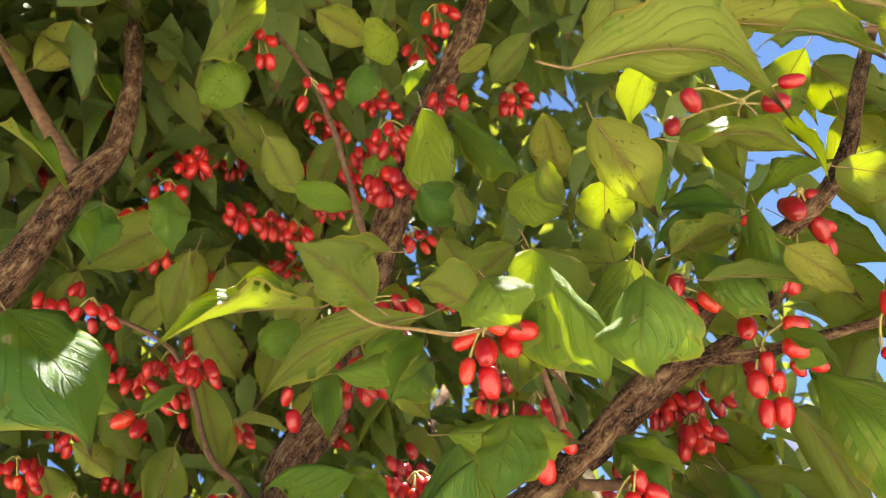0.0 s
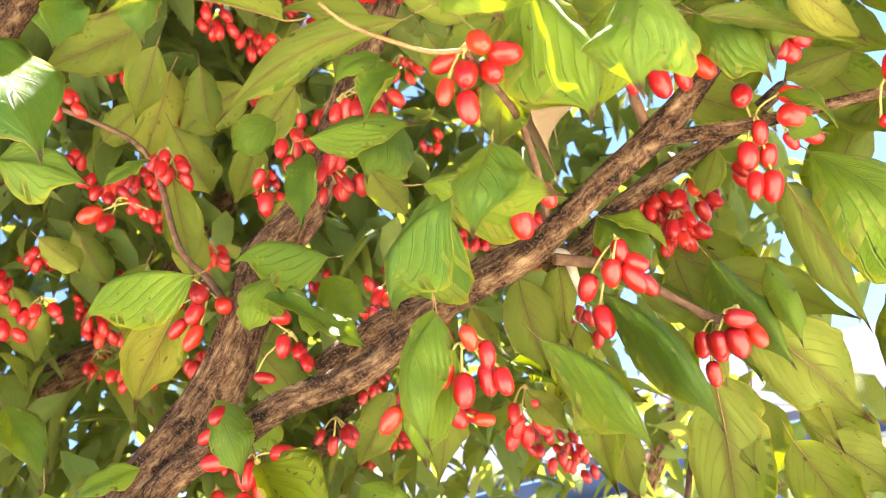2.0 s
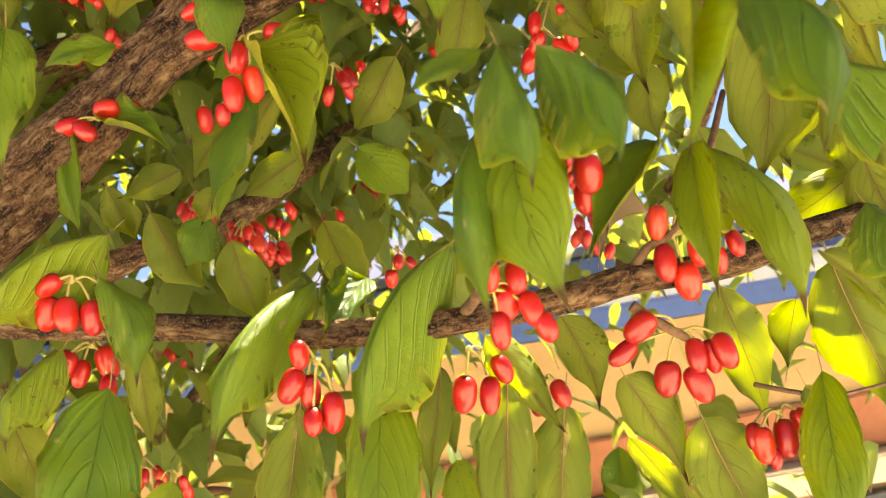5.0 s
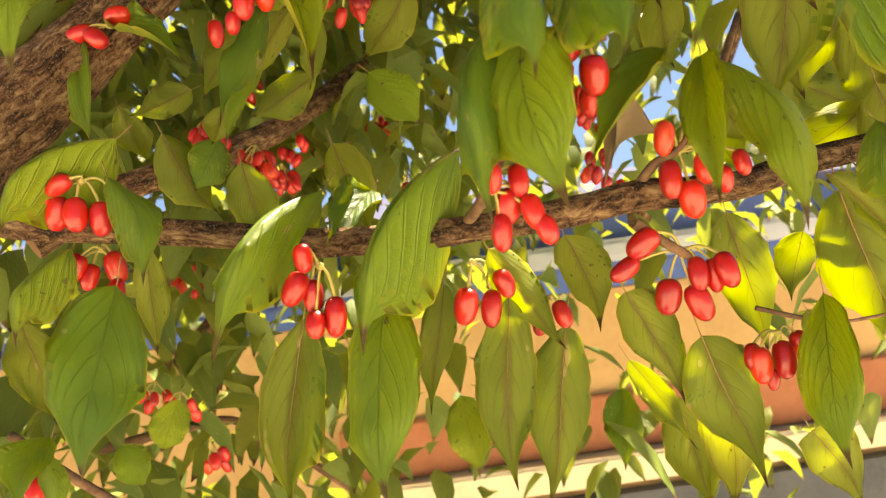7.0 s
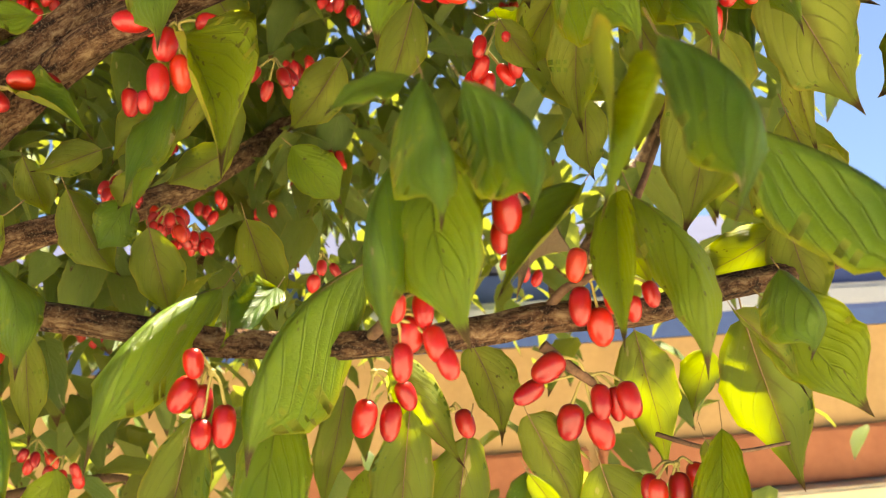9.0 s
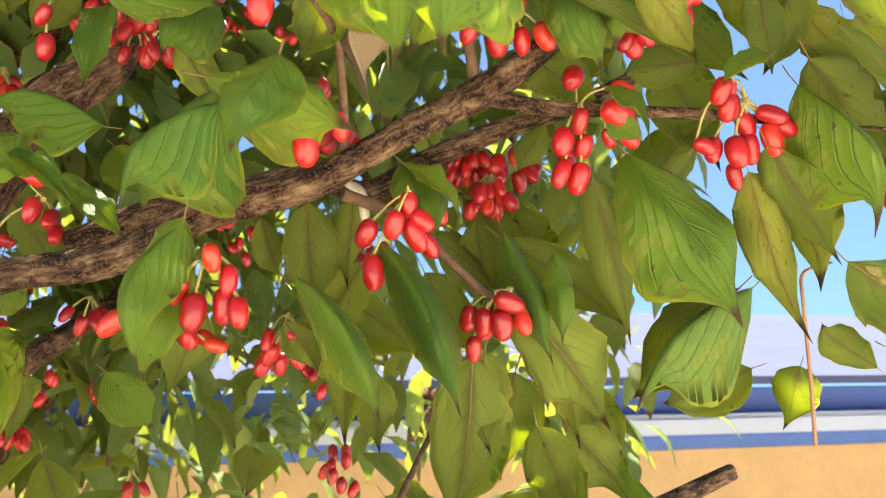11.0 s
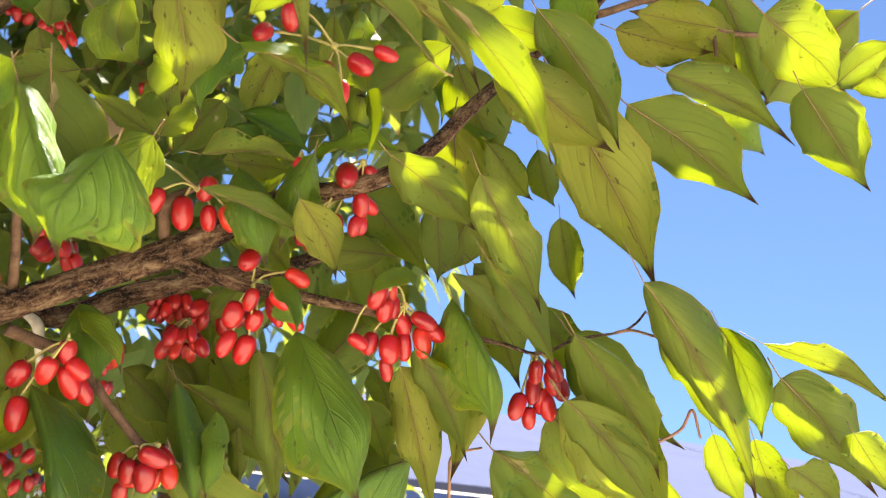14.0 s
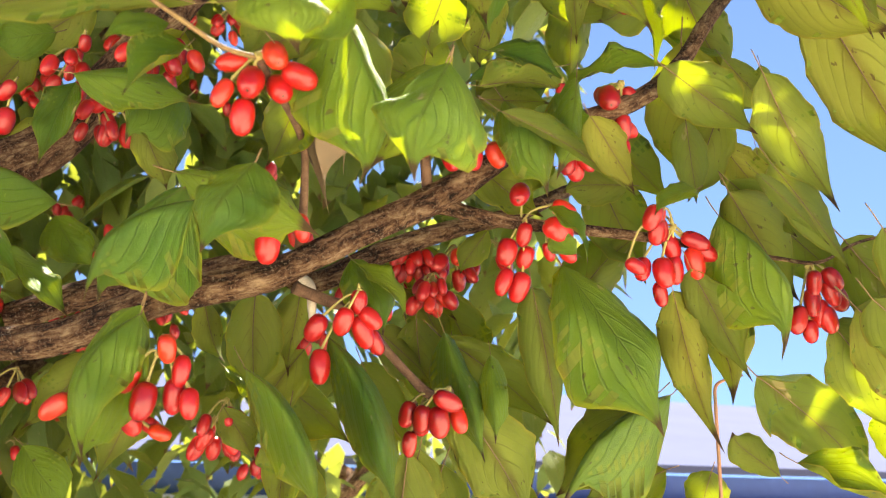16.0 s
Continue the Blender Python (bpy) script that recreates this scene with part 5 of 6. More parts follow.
leaf(tree, -0.0831, 0.7961, 1.6118, -0.1088, 0.7996, 1.5765, 0.20, -0.95, -0.24, 0.0341, "soft")
leaf(tree, 0.4393, 0.5919, 1.685, 0.3741, 0.6115, 1.6152, 0.36, 0.93, -0.07, 0.0501, "soft")
leaf(tree, 0.4695, 0.6247, 1.6371, 0.4057, 0.6378, 1.6121, 0.21, 0.98, -0.02, 0.0390, "soft")
leaf(tree, 0.3667, 0.6916, 1.6346, 0.4011, 0.6971, 1.5585, 0.42, 0.87, 0.25, 0.0469, "soft")
leaf(tree, 0.3521, 0.5718, 1.5578, 0.398, 0.5702, 1.5198, 0.27, 0.92, 0.29, 0.0358, "soft")
leaf(tree, 0.3536, 0.5537, 1.5396, 0.3743, 0.5579, 1.4878, 0.48, 0.84, 0.26, 0.0312, "soft")
leaf(tree, 0.235, 0.6695, 1.5693, 0.2562, 0.6729, 1.5224, 0.21, 0.96, 0.17, 0.0289, "soft")
leaf(tree, 0.3459, 0.6757, 1.5547, 0.2855, 0.6825, 1.5275, 0.14, 0.99, -0.07, 0.0373, "soft")
leaf(tree, 0.1956, 0.719, 1.6967, 0.2579, 0.7204, 1.6519, 0.24, 0.90, 0.36, 0.0430, "soft")
leaf(tree, 0.074, 0.7757, 1.7076, 0.0323, 0.7844, 1.654, -0.07, 0.97, 0.21, 0.0383, "soft")
leaf(tree, -0.0652, 0.7437, 1.6218, -0.0772, 0.7474, 1.5963, -0.20, 0.95, 0.23, 0.0234, "soft")
leaf(tree, 0.4101, 0.5068, 1.7455, 0.444, 0.5118, 1.6811, 0.67, 0.62, 0.40, 0.0408, "soft")
leaf(tree, 0.4696, 0.4462, 1.7248, 0.5441, 0.4349, 1.6645, 0.42, 0.83, 0.37, 0.0567, "soft")
leaf(tree, 0.4756, 0.4547, 1.7662, 0.548, 0.4439, 1.707, 0.45, 0.79, 0.41, 0.0469, "soft")
leaf(tree, 0.4738, 0.468, 1.7201, 0.5399, 0.4725, 1.6537, 0.39, 0.81, 0.44, 0.0474, "soft")
leaf(tree, 0.3898, 0.479, 1.8343, 0.4024, 0.4872, 1.7872, 0.48, 0.84, 0.27, 0.0240, "flat")
leaf(tree, 0.4028, 0.5088, 1.9093, 0.4464, 0.4945, 1.902, -0.34, -0.79, -0.51, 0.0195, "soft")
leaf(tree, 0.2643, 0.4938, 1.8304, 0.3013, 0.4801, 1.8302, 0.32, 0.85, 0.43, 0.0194, "soft")
leaf(tree, 0.3583, 0.5745, 1.7298, 0.3993, 0.5438, 1.7861, 0.37, 0.90, 0.22, 0.0426, "soft")
leaf(tree, 0.4134, 0.6268, 1.6649, 0.4529, 0.6048, 1.6913, -0.59, -0.78, 0.23, 0.0469, "soft")
leaf(tree, 0.5014, 0.5472, 1.6345, 0.4657, 0.5535, 1.66, 0.31, 0.93, 0.20, 0.0248, "round")
leaf(tree, 0.2465, 0.6189, 1.72, 0.2868, 0.6128, 1.6874, 0.20, 0.98, 0.07, 0.0292, "twist")
leaf(tree, 0.299, 0.645, 1.7544, 0.3372, 0.6461, 1.698, 0.21, 0.96, 0.17, 0.0381, "soft")
leaf(tree, 0.1656, 0.5909, 1.7312, 0.1723, 0.605, 1.6704, -0.06, 0.97, 0.22, 0.0351, "flat")
leaf(tree, 0.1405, 0.6543, 1.7351, 0.1559, 0.6593, 1.6957, -0.07, 0.99, 0.10, 0.0238, "vee")
leaf(tree, 0.2055, 0.638, 1.706, 0.1754, 0.6636, 1.6536, 0.17, 0.92, 0.35, 0.0367, "roof")
leaf(tree, 0.431, 0.6073, 1.7124, 0.4101, 0.6051, 1.7488, 0.36, 0.90, 0.26, 0.0234, "soft")
leaf(tree, 0.5532, 0.4686, 1.6902, 0.5799, 0.472, 1.6414, 0.59, 0.72, 0.37, 0.0294, "soft")
leaf(tree, 0.5323, 0.4914, 1.6756, 0.5451, 0.497, 1.6374, 0.60, 0.73, 0.31, 0.0200, "soft")
leaf(tree, 0.5726, 0.517, 1.6477, 0.5836, 0.4984, 1.7008, 0.71, 0.70, 0.10, 0.0248, "soft")
leaf(tree, 0.5421, 0.403, 1.7768, 0.5631, 0.3892, 1.7155, -0.73, -0.67, -0.10, 0.0272, "soft", sway=-0.146)
leaf(tree, 0.8647, 0.5397, 2.1808, 0.7925, 0.6067, 2.0735, 0.51, 0.84, 0.18, 0.0815, "soft")
leaf(tree, 0.5574, 0.4763, 2.036, 0.6202, 0.4601, 1.9932, 0.54, 0.63, 0.55, 0.0435, "soft")
leaf(tree, 0.6039, 0.4691, 2.0631, 0.6511, 0.4721, 1.9817, 0.68, 0.60, 0.42, 0.0527, "soft")
leaf(tree, 0.6823, 0.4239, 2.016, 0.7404, 0.4064, 1.9843, 0.51, 0.60, 0.62, 0.0383, "soft")
leaf(tree, 0.7089, 0.5976, 2.0443, 0.7795, 0.5765, 2.0058, -0.49, -0.70, -0.52, 0.0437, "roof")
leaf(tree, 0.1752, 0.4428, 1.8339, 0.1944, 0.4552, 1.7646, -0.01, 0.98, 0.17, 0.0486, "soft")
leaf(tree, 0.2232, 0.4381, 1.8133, 0.1975, 0.4532, 1.7662, -0.33, -0.94, -0.12, 0.0389, "roof")
leaf(tree, 0.2293, 0.4875, 1.832, 0.2328, 0.4773, 1.8602, 0.06, 0.94, 0.33, 0.0328, "soft")
leaf(tree, 0.225, 0.4891, 1.8329, 0.1909, 0.4997, 1.8502, 0.38, 0.90, 0.20, 0.0149, "bow")
leaf(tree, 0.5918, 0.4226, 1.7186, 0.6196, 0.4229, 1.6751, 0.59, 0.71, 0.38, 0.0290, "soft")
leaf(tree, 0.6173, 0.3744, 1.7256, 0.6505, 0.3696, 1.6905, 0.56, 0.70, 0.44, 0.0272, "soft")
leaf(tree, 0.3767, 0.4006, 1.8931, 0.4427, 0.3837, 1.8482, 0.49, 0.75, 0.44, 0.0462, "vee")
leaf(tree, 0.5016, 0.4633, 1.9858, 0.5641, 0.4376, 1.9748, 0.40, 0.73, 0.55, 0.0371, "soft")
leaf(tree, 0.5754, 0.6251, 1.905, 0.5999, 0.6342, 1.8375, 0.53, 0.79, 0.30, 0.0323, "soft")
leaf(tree, 0.2698, 0.472, 1.821, 0.2907, 0.4537, 1.774, -0.43, -0.89, 0.16, 0.0335, "roof")
leaf(tree, 0.3888, 0.4671, 1.9569, 0.4099, 0.4456, 1.9956, 0.26, 0.90, 0.36, 0.0275, "soft")
leaf(tree, 0.4581, 0.4369, 1.9508, 0.4398, 0.4332, 1.9906, -0.59, -0.74, -0.34, 0.0319, "soft")
leaf(tree, 0.4209, 0.4839, 1.8525, 0.4106, 0.5064, 1.7941, 0.42, 0.87, 0.26, 0.0355, "twist")
leaf(tree, 0.4719, 0.5031, 1.9, 0.4893, 0.5065, 1.8621, 0.52, 0.79, 0.31, 0.0234, "soft")
leaf(tree, 0.6101, 0.5244, 1.9955, 0.636, 0.5258, 1.9513, 0.63, 0.67, 0.39, 0.0287, "vee")
leaf(tree, 0.2854, 0.5566, 1.8198, 0.3297, 0.5466, 1.7851, 0.33, 0.93, 0.15, 0.0319, "roof")
leaf(tree, 0.1836, 0.4902, 1.8927, 0.211, 0.4854, 1.8665, -0.31, -0.94, -0.16, 0.0328, "soft")
leaf(tree, 0.1982, 0.441, 1.8817, 0.2019, 0.448, 1.853, 0.02, 0.97, 0.24, 0.0189, "edge")
leaf(tree, 0.1591, 0.5272, 1.921, 0.1622, 0.5343, 1.8931, -0.06, 0.97, 0.24, 0.0192, "soft")
leaf(tree, 0.2895, 0.5239, 1.9213, 0.2785, 0.5431, 1.8747, 0.14, 0.93, 0.35, 0.0289, "roof")
leaf(tree, 0.2645, 0.5459, 1.8871, 0.2433, 0.5674, 1.8485, 0.13, 0.90, 0.43, 0.0275, "twist")
leaf(tree, 0.4182, 0.4768, 1.8801, 0.4505, 0.4718, 1.8475, 0.48, 0.81, 0.35, 0.0258, "soft")
leaf(tree, 0.42, 0.4812, 1.8023, 0.4617, 0.4742, 1.7738, 0.45, 0.76, 0.47, 0.0267, "soft")
leaf(tree, 0.4729, 0.4995, 1.7865, 0.5233, 0.4922, 1.7487, 0.46, 0.76, 0.47, 0.0355, "soft")
leaf(tree, 0.394, 0.5702, 1.7184, 0.4193, 0.573, 1.6774, 0.44, 0.84, 0.32, 0.0270, "soft")
leaf(tree, 0.2495, 0.6605, 1.7035, 0.2851, 0.6643, 1.6456, 0.21, 0.96, 0.19, 0.0381, "soft")
leaf(tree, 0.1053, 0.504, 1.7018, 0.0822, 0.5449, 1.628, -0.24, -0.88, -0.41, 0.0389, "soft")
leaf(tree, 0.0592, 0.5304, 1.8206, 0.1149, 0.503, 1.8068, -0.44, -0.90, -0.02, 0.0266, "roof")
leaf(tree, 0.1182, 0.484, 1.7541, 0.0785, 0.4903, 1.7066, -0.31, -0.94, 0.14, 0.0410, "dome")
leaf(tree, 0.1127, 0.4843, 1.7601, 0.1696, 0.4586, 1.7391, -0.37, -0.92, 0.13, 0.0353, "dome")
leaf(tree, 0.4142, 0.4751, 1.7925, 0.4574, 0.4764, 1.7338, 0.55, 0.72, 0.42, 0.0408, "soft")
cluster(tree, 0.1382, 0.4188, 1.7909, [(0.1438, 0.4193, 1.7953, 0.08, -0.67, -0.74, 0.0147), (0.1481, 0.4202, 1.788, 0.93, -0.13, -0.35, 0.0154), (0.1472, 0.4308, 1.7869, 0.16, -0.68, -0.71, 0.0157), (0.1378, 0.4259, 1.7856, -0.18, -0.64, -0.75, 0.0161), (0.1347, 0.4217, 1.7896, -0.95, 0.18, -0.26, 0.0130), (0.1285, 0.4216, 1.7793, -0.38, 0.03, -0.92, 0.0128), (0.1354, 0.4254, 1.7746, -0.04, 0.26, -0.96, 0.0154)])
cluster(tree, 0.2103, 0.5213, 1.722, [(0.2047, 0.5196, 1.7122, -0.19, 0.49, -0.85, 0.0157), (0.2109, 0.527, 1.7101, 0.45, 0.10, -0.89, 0.0189), (0.2181, 0.5306, 1.7035, 0.62, 0.30, -0.73, 0.0160), (0.2129, 0.5237, 1.7135, 0.70, -0.06, -0.71, 0.0140), (0.1936, 0.5293, 1.7094, -0.37, 0.34, -0.86, 0.0159), (0.1941, 0.532, 1.6921, 0.02, 0.02, -1.00, 0.0188), (0.2098, 0.5216, 1.7231, 0.13, 0.24, -0.96, 0.0134)])
cluster(tree, 0.2932, 0.4997, 1.7631, [(0.2941, 0.4941, 1.7632, -0.02, 0.49, -0.87, 0.0139), (0.2891, 0.5038, 1.7561, -0.22, 0.19, -0.96, 0.0159), (0.3003, 0.5059, 1.7539, -0.03, 0.42, -0.91, 0.0136), (0.2896, 0.5079, 1.7403, -0.27, 0.11, -0.96, 0.0164), (0.2992, 0.5094, 1.7397, -0.12, 0.34, -0.93, 0.0178), (0.2914, 0.4965, 1.7824, -0.41, -0.66, -0.63, 0.0165), (0.3099, 0.4941, 1.7767, 0.91, -0.02, -0.40, 0.0153)])
cluster(tree, 0.3085, 0.495, 1.7575, [(0.3027, 0.4876, 1.7631, 0.89, 0.24, -0.39, 0.0185), (0.3164, 0.4968, 1.7532, 0.72, 0.01, -0.70, 0.0115), (0.3085, 0.4995, 1.7553, 0.47, 0.34, -0.81, 0.0115)])
cluster(tree, 0.3337, 0.4596, 1.8377, [(0.327, 0.4658, 1.8345, -0.18, -0.64, -0.75, 0.0192), (0.3362, 0.4611, 1.8363, 0.72, 0.01, -0.70, 0.0143), (0.3351, 0.4691, 1.8201, 0.93, 0.14, -0.35, 0.0163), (0.3375, 0.4685, 1.8094, -0.05, 0.10, -0.99, 0.0125), (0.3178, 0.4763, 1.7996, 0.74, 0.17, -0.65, 0.0115)])
cluster(tree, 0.2534, 0.4875, 1.8085, [(0.2356, 0.4851, 1.8035, -0.19, 0.49, -0.85, 0.0157), (0.2482, 0.4911, 1.804, 0.12, 0.16, -0.98, 0.0189), (0.2623, 0.4922, 1.8028, 0.15, 0.40, -0.91, 0.0148), (0.2695, 0.4877, 1.8031, 0.43, 0.02, -0.90, 0.0152), (0.2599, 0.4861, 1.8166, -0.21, 0.35, -0.92, 0.0147), (0.2165, 0.4852, 1.8185, -0.53, 0.01, -0.85, 0.0133)])
cluster(tree, 0.161, 0.4866, 1.743, [(0.1688, 0.4791, 1.7466, 0.32, 0.45, -0.84, 0.0141), (0.1578, 0.489, 1.7409, -0.05, 0.18, -0.98, 0.0176)])
cluster(tree, 0.2655, 0.5326, 1.6754, [(0.2566, 0.5288, 1.6717, 0.92, 0.21, -0.32, 0.0181), (0.262, 0.5375, 1.6666, 0.12, 0.16, -0.98, 0.0177), (0.2551, 0.5401, 1.6667, -0.03, 0.42, -0.91, 0.0160)])
cluster(tree, 0.3622, 0.4688, 1.7732, [(0.3569, 0.4638, 1.773, -0.19, 0.49, -0.85, 0.0150), (0.3471, 0.4811, 1.745, 0.90, -0.10, -0.43, 0.0128), (0.3634, 0.4739, 1.7687, 0.15, 0.40, -0.91, 0.0147)])
cluster(tree, 0.0216, 0.5938, 1.8368, [(0.0229, 0.5884, 1.8362, -0.51, 0.48, -0.72, 0.0139), (0.02, 0.5996, 1.8245, -0.05, 0.18, -0.98, 0.0162)])
cluster(tree, 0.0794, 0.6042, 1.8839, [(0.0852, 0.5988, 1.8811, -0.19, 0.49, -0.85, 0.0178), (0.094, 0.6035, 1.8861, 0.12, 0.16, -0.98, 0.0156), (0.104, 0.6034, 1.8897, 0.31, 0.37, -0.87, 0.0173), (0.1142, 0.6015, 1.8823, 0.43, 0.02, -0.90, 0.0156), (0.0889, 0.6079, 1.8769, -0.12, 0.34, -0.93, 0.0157), (0.0795, 0.6038, 1.8798, -0.53, 0.01, -0.85, 0.0147)])
cluster(tree, 0.0484, 0.635, 1.895, [(0.05, 0.6299, 1.894, -0.02, 0.49, -0.87, 0.0115), (0.0467, 0.6387, 1.8873, -0.22, 0.19, -0.96, 0.0115), (0.0434, 0.6444, 1.8798, -0.20, 0.42, -0.88, 0.0124)])
cluster(tree, 0.0731, 0.6293, 1.8439, [(0.069, 0.62, 1.8547, -0.51, 0.48, -0.72, 0.0182), (0.0722, 0.6323, 1.8399, -0.22, 0.19, -0.96, 0.0183), (0.0819, 0.6331, 1.8405, 0.06, 0.41, -0.91, 0.0168), (0.0696, 0.6248, 1.8573, 0.11, 0.08, -0.99, 0.0158)])
cluster(tree, 0.1153, 0.4961, 1.6797, [(0.117, 0.4889, 1.6873, 0.19, 0.38, -0.91, 0.0133), (0.126, 0.4964, 1.6798, -0.09, 0.08, -0.99, 0.0149), (0.1065, 0.5012, 1.6758, -0.33, 0.33, -0.88, 0.0151), (0.1118, 0.4994, 1.6673, -0.10, 0.00, -1.00, 0.0173), (0.1236, 0.4998, 1.6697, 0.01, 0.24, -0.97, 0.0165), (0.13, 0.4964, 1.6655, 0.06, -0.09, -0.99, 0.0142)])
cluster(tree, 0.0945, 0.5324, 1.6645, [(0.0798, 0.5287, 1.6617, -0.68, 0.38, -0.63, 0.0171), (0.0837, 0.5329, 1.6704, -0.34, 0.09, -0.93, 0.0115), (0.0991, 0.5349, 1.6671, 0.19, 0.30, -0.94, 0.0131), (0.1025, 0.5329, 1.6594, 0.47, -0.07, -0.88, 0.0166), (0.1106, 0.5358, 1.6528, 0.87, 0.05, -0.50, 0.0115), (0.1155, 0.532, 1.649, 0.87, -0.30, -0.40, 0.0115)])
cluster(tree, -0.0334, 0.6395, 1.7808, [(-0.0469, 0.6334, 1.7887, -0.32, 0.41, -0.86, 0.0141), (-0.0376, 0.6472, 1.7864, -0.07, -0.72, -0.69, 0.0195), (-0.0503, 0.6452, 1.7768, -0.98, 0.17, 0.03, 0.0172), (-0.0384, 0.6417, 1.7727, -0.64, -0.01, -0.77, 0.0163), (-0.0512, 0.6466, 1.7655, -0.76, 0.22, -0.61, 0.0164), (-0.041, 0.6444, 1.7585, -0.63, -0.08, -0.77, 0.0195), (-0.0265, 0.6486, 1.7727, 0.32, -0.79, -0.52, 0.0175)])
cluster(tree, 0.0195, 0.6252, 1.7352, [(0.0087, 0.6173, 1.7494, 0.87, 0.21, -0.45, 0.0149), (0.0142, 0.6266, 1.7363, -0.18, 0.09, -0.98, 0.0157), (0.022, 0.6378, 1.7302, 0.02, -0.73, -0.69, 0.0170), (0.0256, 0.6336, 1.7202, 0.10, -0.74, -0.66, 0.0168), (-0.0096, 0.6345, 1.7149, 0.94, 0.01, -0.34, 0.0144)])
cluster(tree, -0.0205, 0.5885, 1.6868, [(-0.0214, 0.59, 1.6914, -0.32, -0.71, -0.62, 0.0149), (-0.024, 0.5916, 1.68, -0.94, 0.00, -0.35, 0.0153), (-0.0208, 0.5927, 1.684, -0.16, 0.33, -0.93, 0.0129), (-0.0214, 0.5943, 1.6629, -0.99, -0.15, -0.04, 0.0176)])
cluster(tree, -0.007, 0.5942, 1.6578, [(0.002, 0.5871, 1.6606, 0.91, 0.19, -0.38, 0.0175), (-0.013, 0.5956, 1.6604, -0.18, 0.09, -0.98, 0.0177), (-0.0088, 0.5999, 1.648, 0.01, 0.32, -0.95, 0.0195), (-0.0191, 0.599, 1.6432, -0.01, -0.00, -1.00, 0.0195), (-0.0258, 0.6041, 1.6315, -0.17, 0.25, -0.95, 0.0123)])
cluster(tree, -0.0975, 0.6265, 1.641, [(-0.083, 0.6193, 1.6431, -0.97, 0.25, 0.05, 0.0158), (-0.0845, 0.6251, 1.6472, 0.84, -0.11, -0.53, 0.0141), (-0.1072, 0.6305, 1.6413, -0.97, 0.21, -0.13, 0.0187), (-0.1108, 0.6277, 1.6398, 0.73, -0.14, -0.67, 0.0153)])
cluster(tree, -0.0994, 0.675, 1.8721, [(-0.1057, 0.6817, 1.8654, -0.16, -0.71, -0.68, 0.0195), (-0.1093, 0.6777, 1.871, -0.98, -0.03, -0.19, 0.0195), (-0.0889, 0.6765, 1.8764, 0.51, 0.25, -0.82, 0.0142), (-0.0739, 0.6745, 1.863, 0.15, -0.02, -0.99, 0.0132)])
cluster(tree, 0.153, 0.6319, 1.6589, [(0.1508, 0.6275, 1.6558, -0.15, 0.40, -0.90, 0.0142), (0.1468, 0.6361, 1.6487, -0.34, 0.09, -0.93, 0.0157), (0.1543, 0.6376, 1.649, 0.01, 0.32, -0.95, 0.0151), (0.1601, 0.6329, 1.6512, 0.47, -0.07, -0.88, 0.0149)])
cluster(tree, -0.1047, 0.5856, 1.5488, [(-0.1081, 0.5804, 1.5499, -0.90, 0.24, -0.37, 0.0146), (-0.1203, 0.5877, 1.5447, -0.91, -0.09, -0.39, 0.0142), (-0.1185, 0.5898, 1.5438, -0.20, 0.17, -0.97, 0.0177), (-0.1082, 0.5864, 1.5413, -0.04, -0.17, -0.99, 0.0179), (-0.098, 0.5879, 1.5383, -0.03, 0.08, -1.00, 0.0176), (-0.0888, 0.583, 1.543, 0.04, -0.25, -0.97, 0.0115)])
cluster(tree, -0.1134, 0.6231, 1.5191, [(-0.122, 0.6182, 1.517, -0.58, 0.25, -0.77, 0.0165), (-0.119, 0.625, 1.5122, -0.29, -0.08, -0.95, 0.0149), (-0.1092, 0.6262, 1.5179, 0.14, 0.15, -0.98, 0.0187), (-0.1069, 0.6239, 1.5027, -0.04, -0.17, -0.99, 0.0169), (-0.1358, 0.6268, 1.5074, -0.37, 0.09, -0.92, 0.0195)])
cluster(tree, 0.0069, 0.5694, 1.4913, [(-0.0006, 0.5638, 1.5024, 0.06, 0.24, -0.97, 0.0140), (-0.0018, 0.5713, 1.4895, -0.53, -0.08, -0.85, 0.0173), (0.0015, 0.5733, 1.4862, -0.03, 0.16, -0.99, 0.0170), (0.0024, 0.5706, 1.4712, -0.13, -0.16, -0.98, 0.0136), (0.012, 0.5721, 1.4767, -0.12, 0.08, -0.99, 0.0195)])
cluster(tree, 0.0853, 0.5146, 1.5088, [(0.0861, 0.5087, 1.5194, -0.11, 0.24, -0.96, 0.0130), (0.0962, 0.5146, 1.5185, 0.05, -0.09, -0.99, 0.0145), (0.0939, 0.5175, 1.5093, -0.28, 0.17, -0.94, 0.0152), (0.099, 0.514, 1.5053, 0.21, -0.18, -0.96, 0.0154), (0.0878, 0.517, 1.4995, -0.03, 0.08, -1.00, 0.0160), (0.1029, 0.5126, 1.496, 0.28, -0.26, -0.92, 0.0130)])
cluster(tree, 0.0792, 0.5967, 1.4852, [(0.0754, 0.592, 1.4728, -0.24, 0.25, -0.94, 0.0195), (0.0875, 0.5989, 1.4703, -0.13, -0.08, -0.99, 0.0195), (0.0913, 0.5998, 1.4799, 0.39, 0.14, -0.91, 0.0161)])
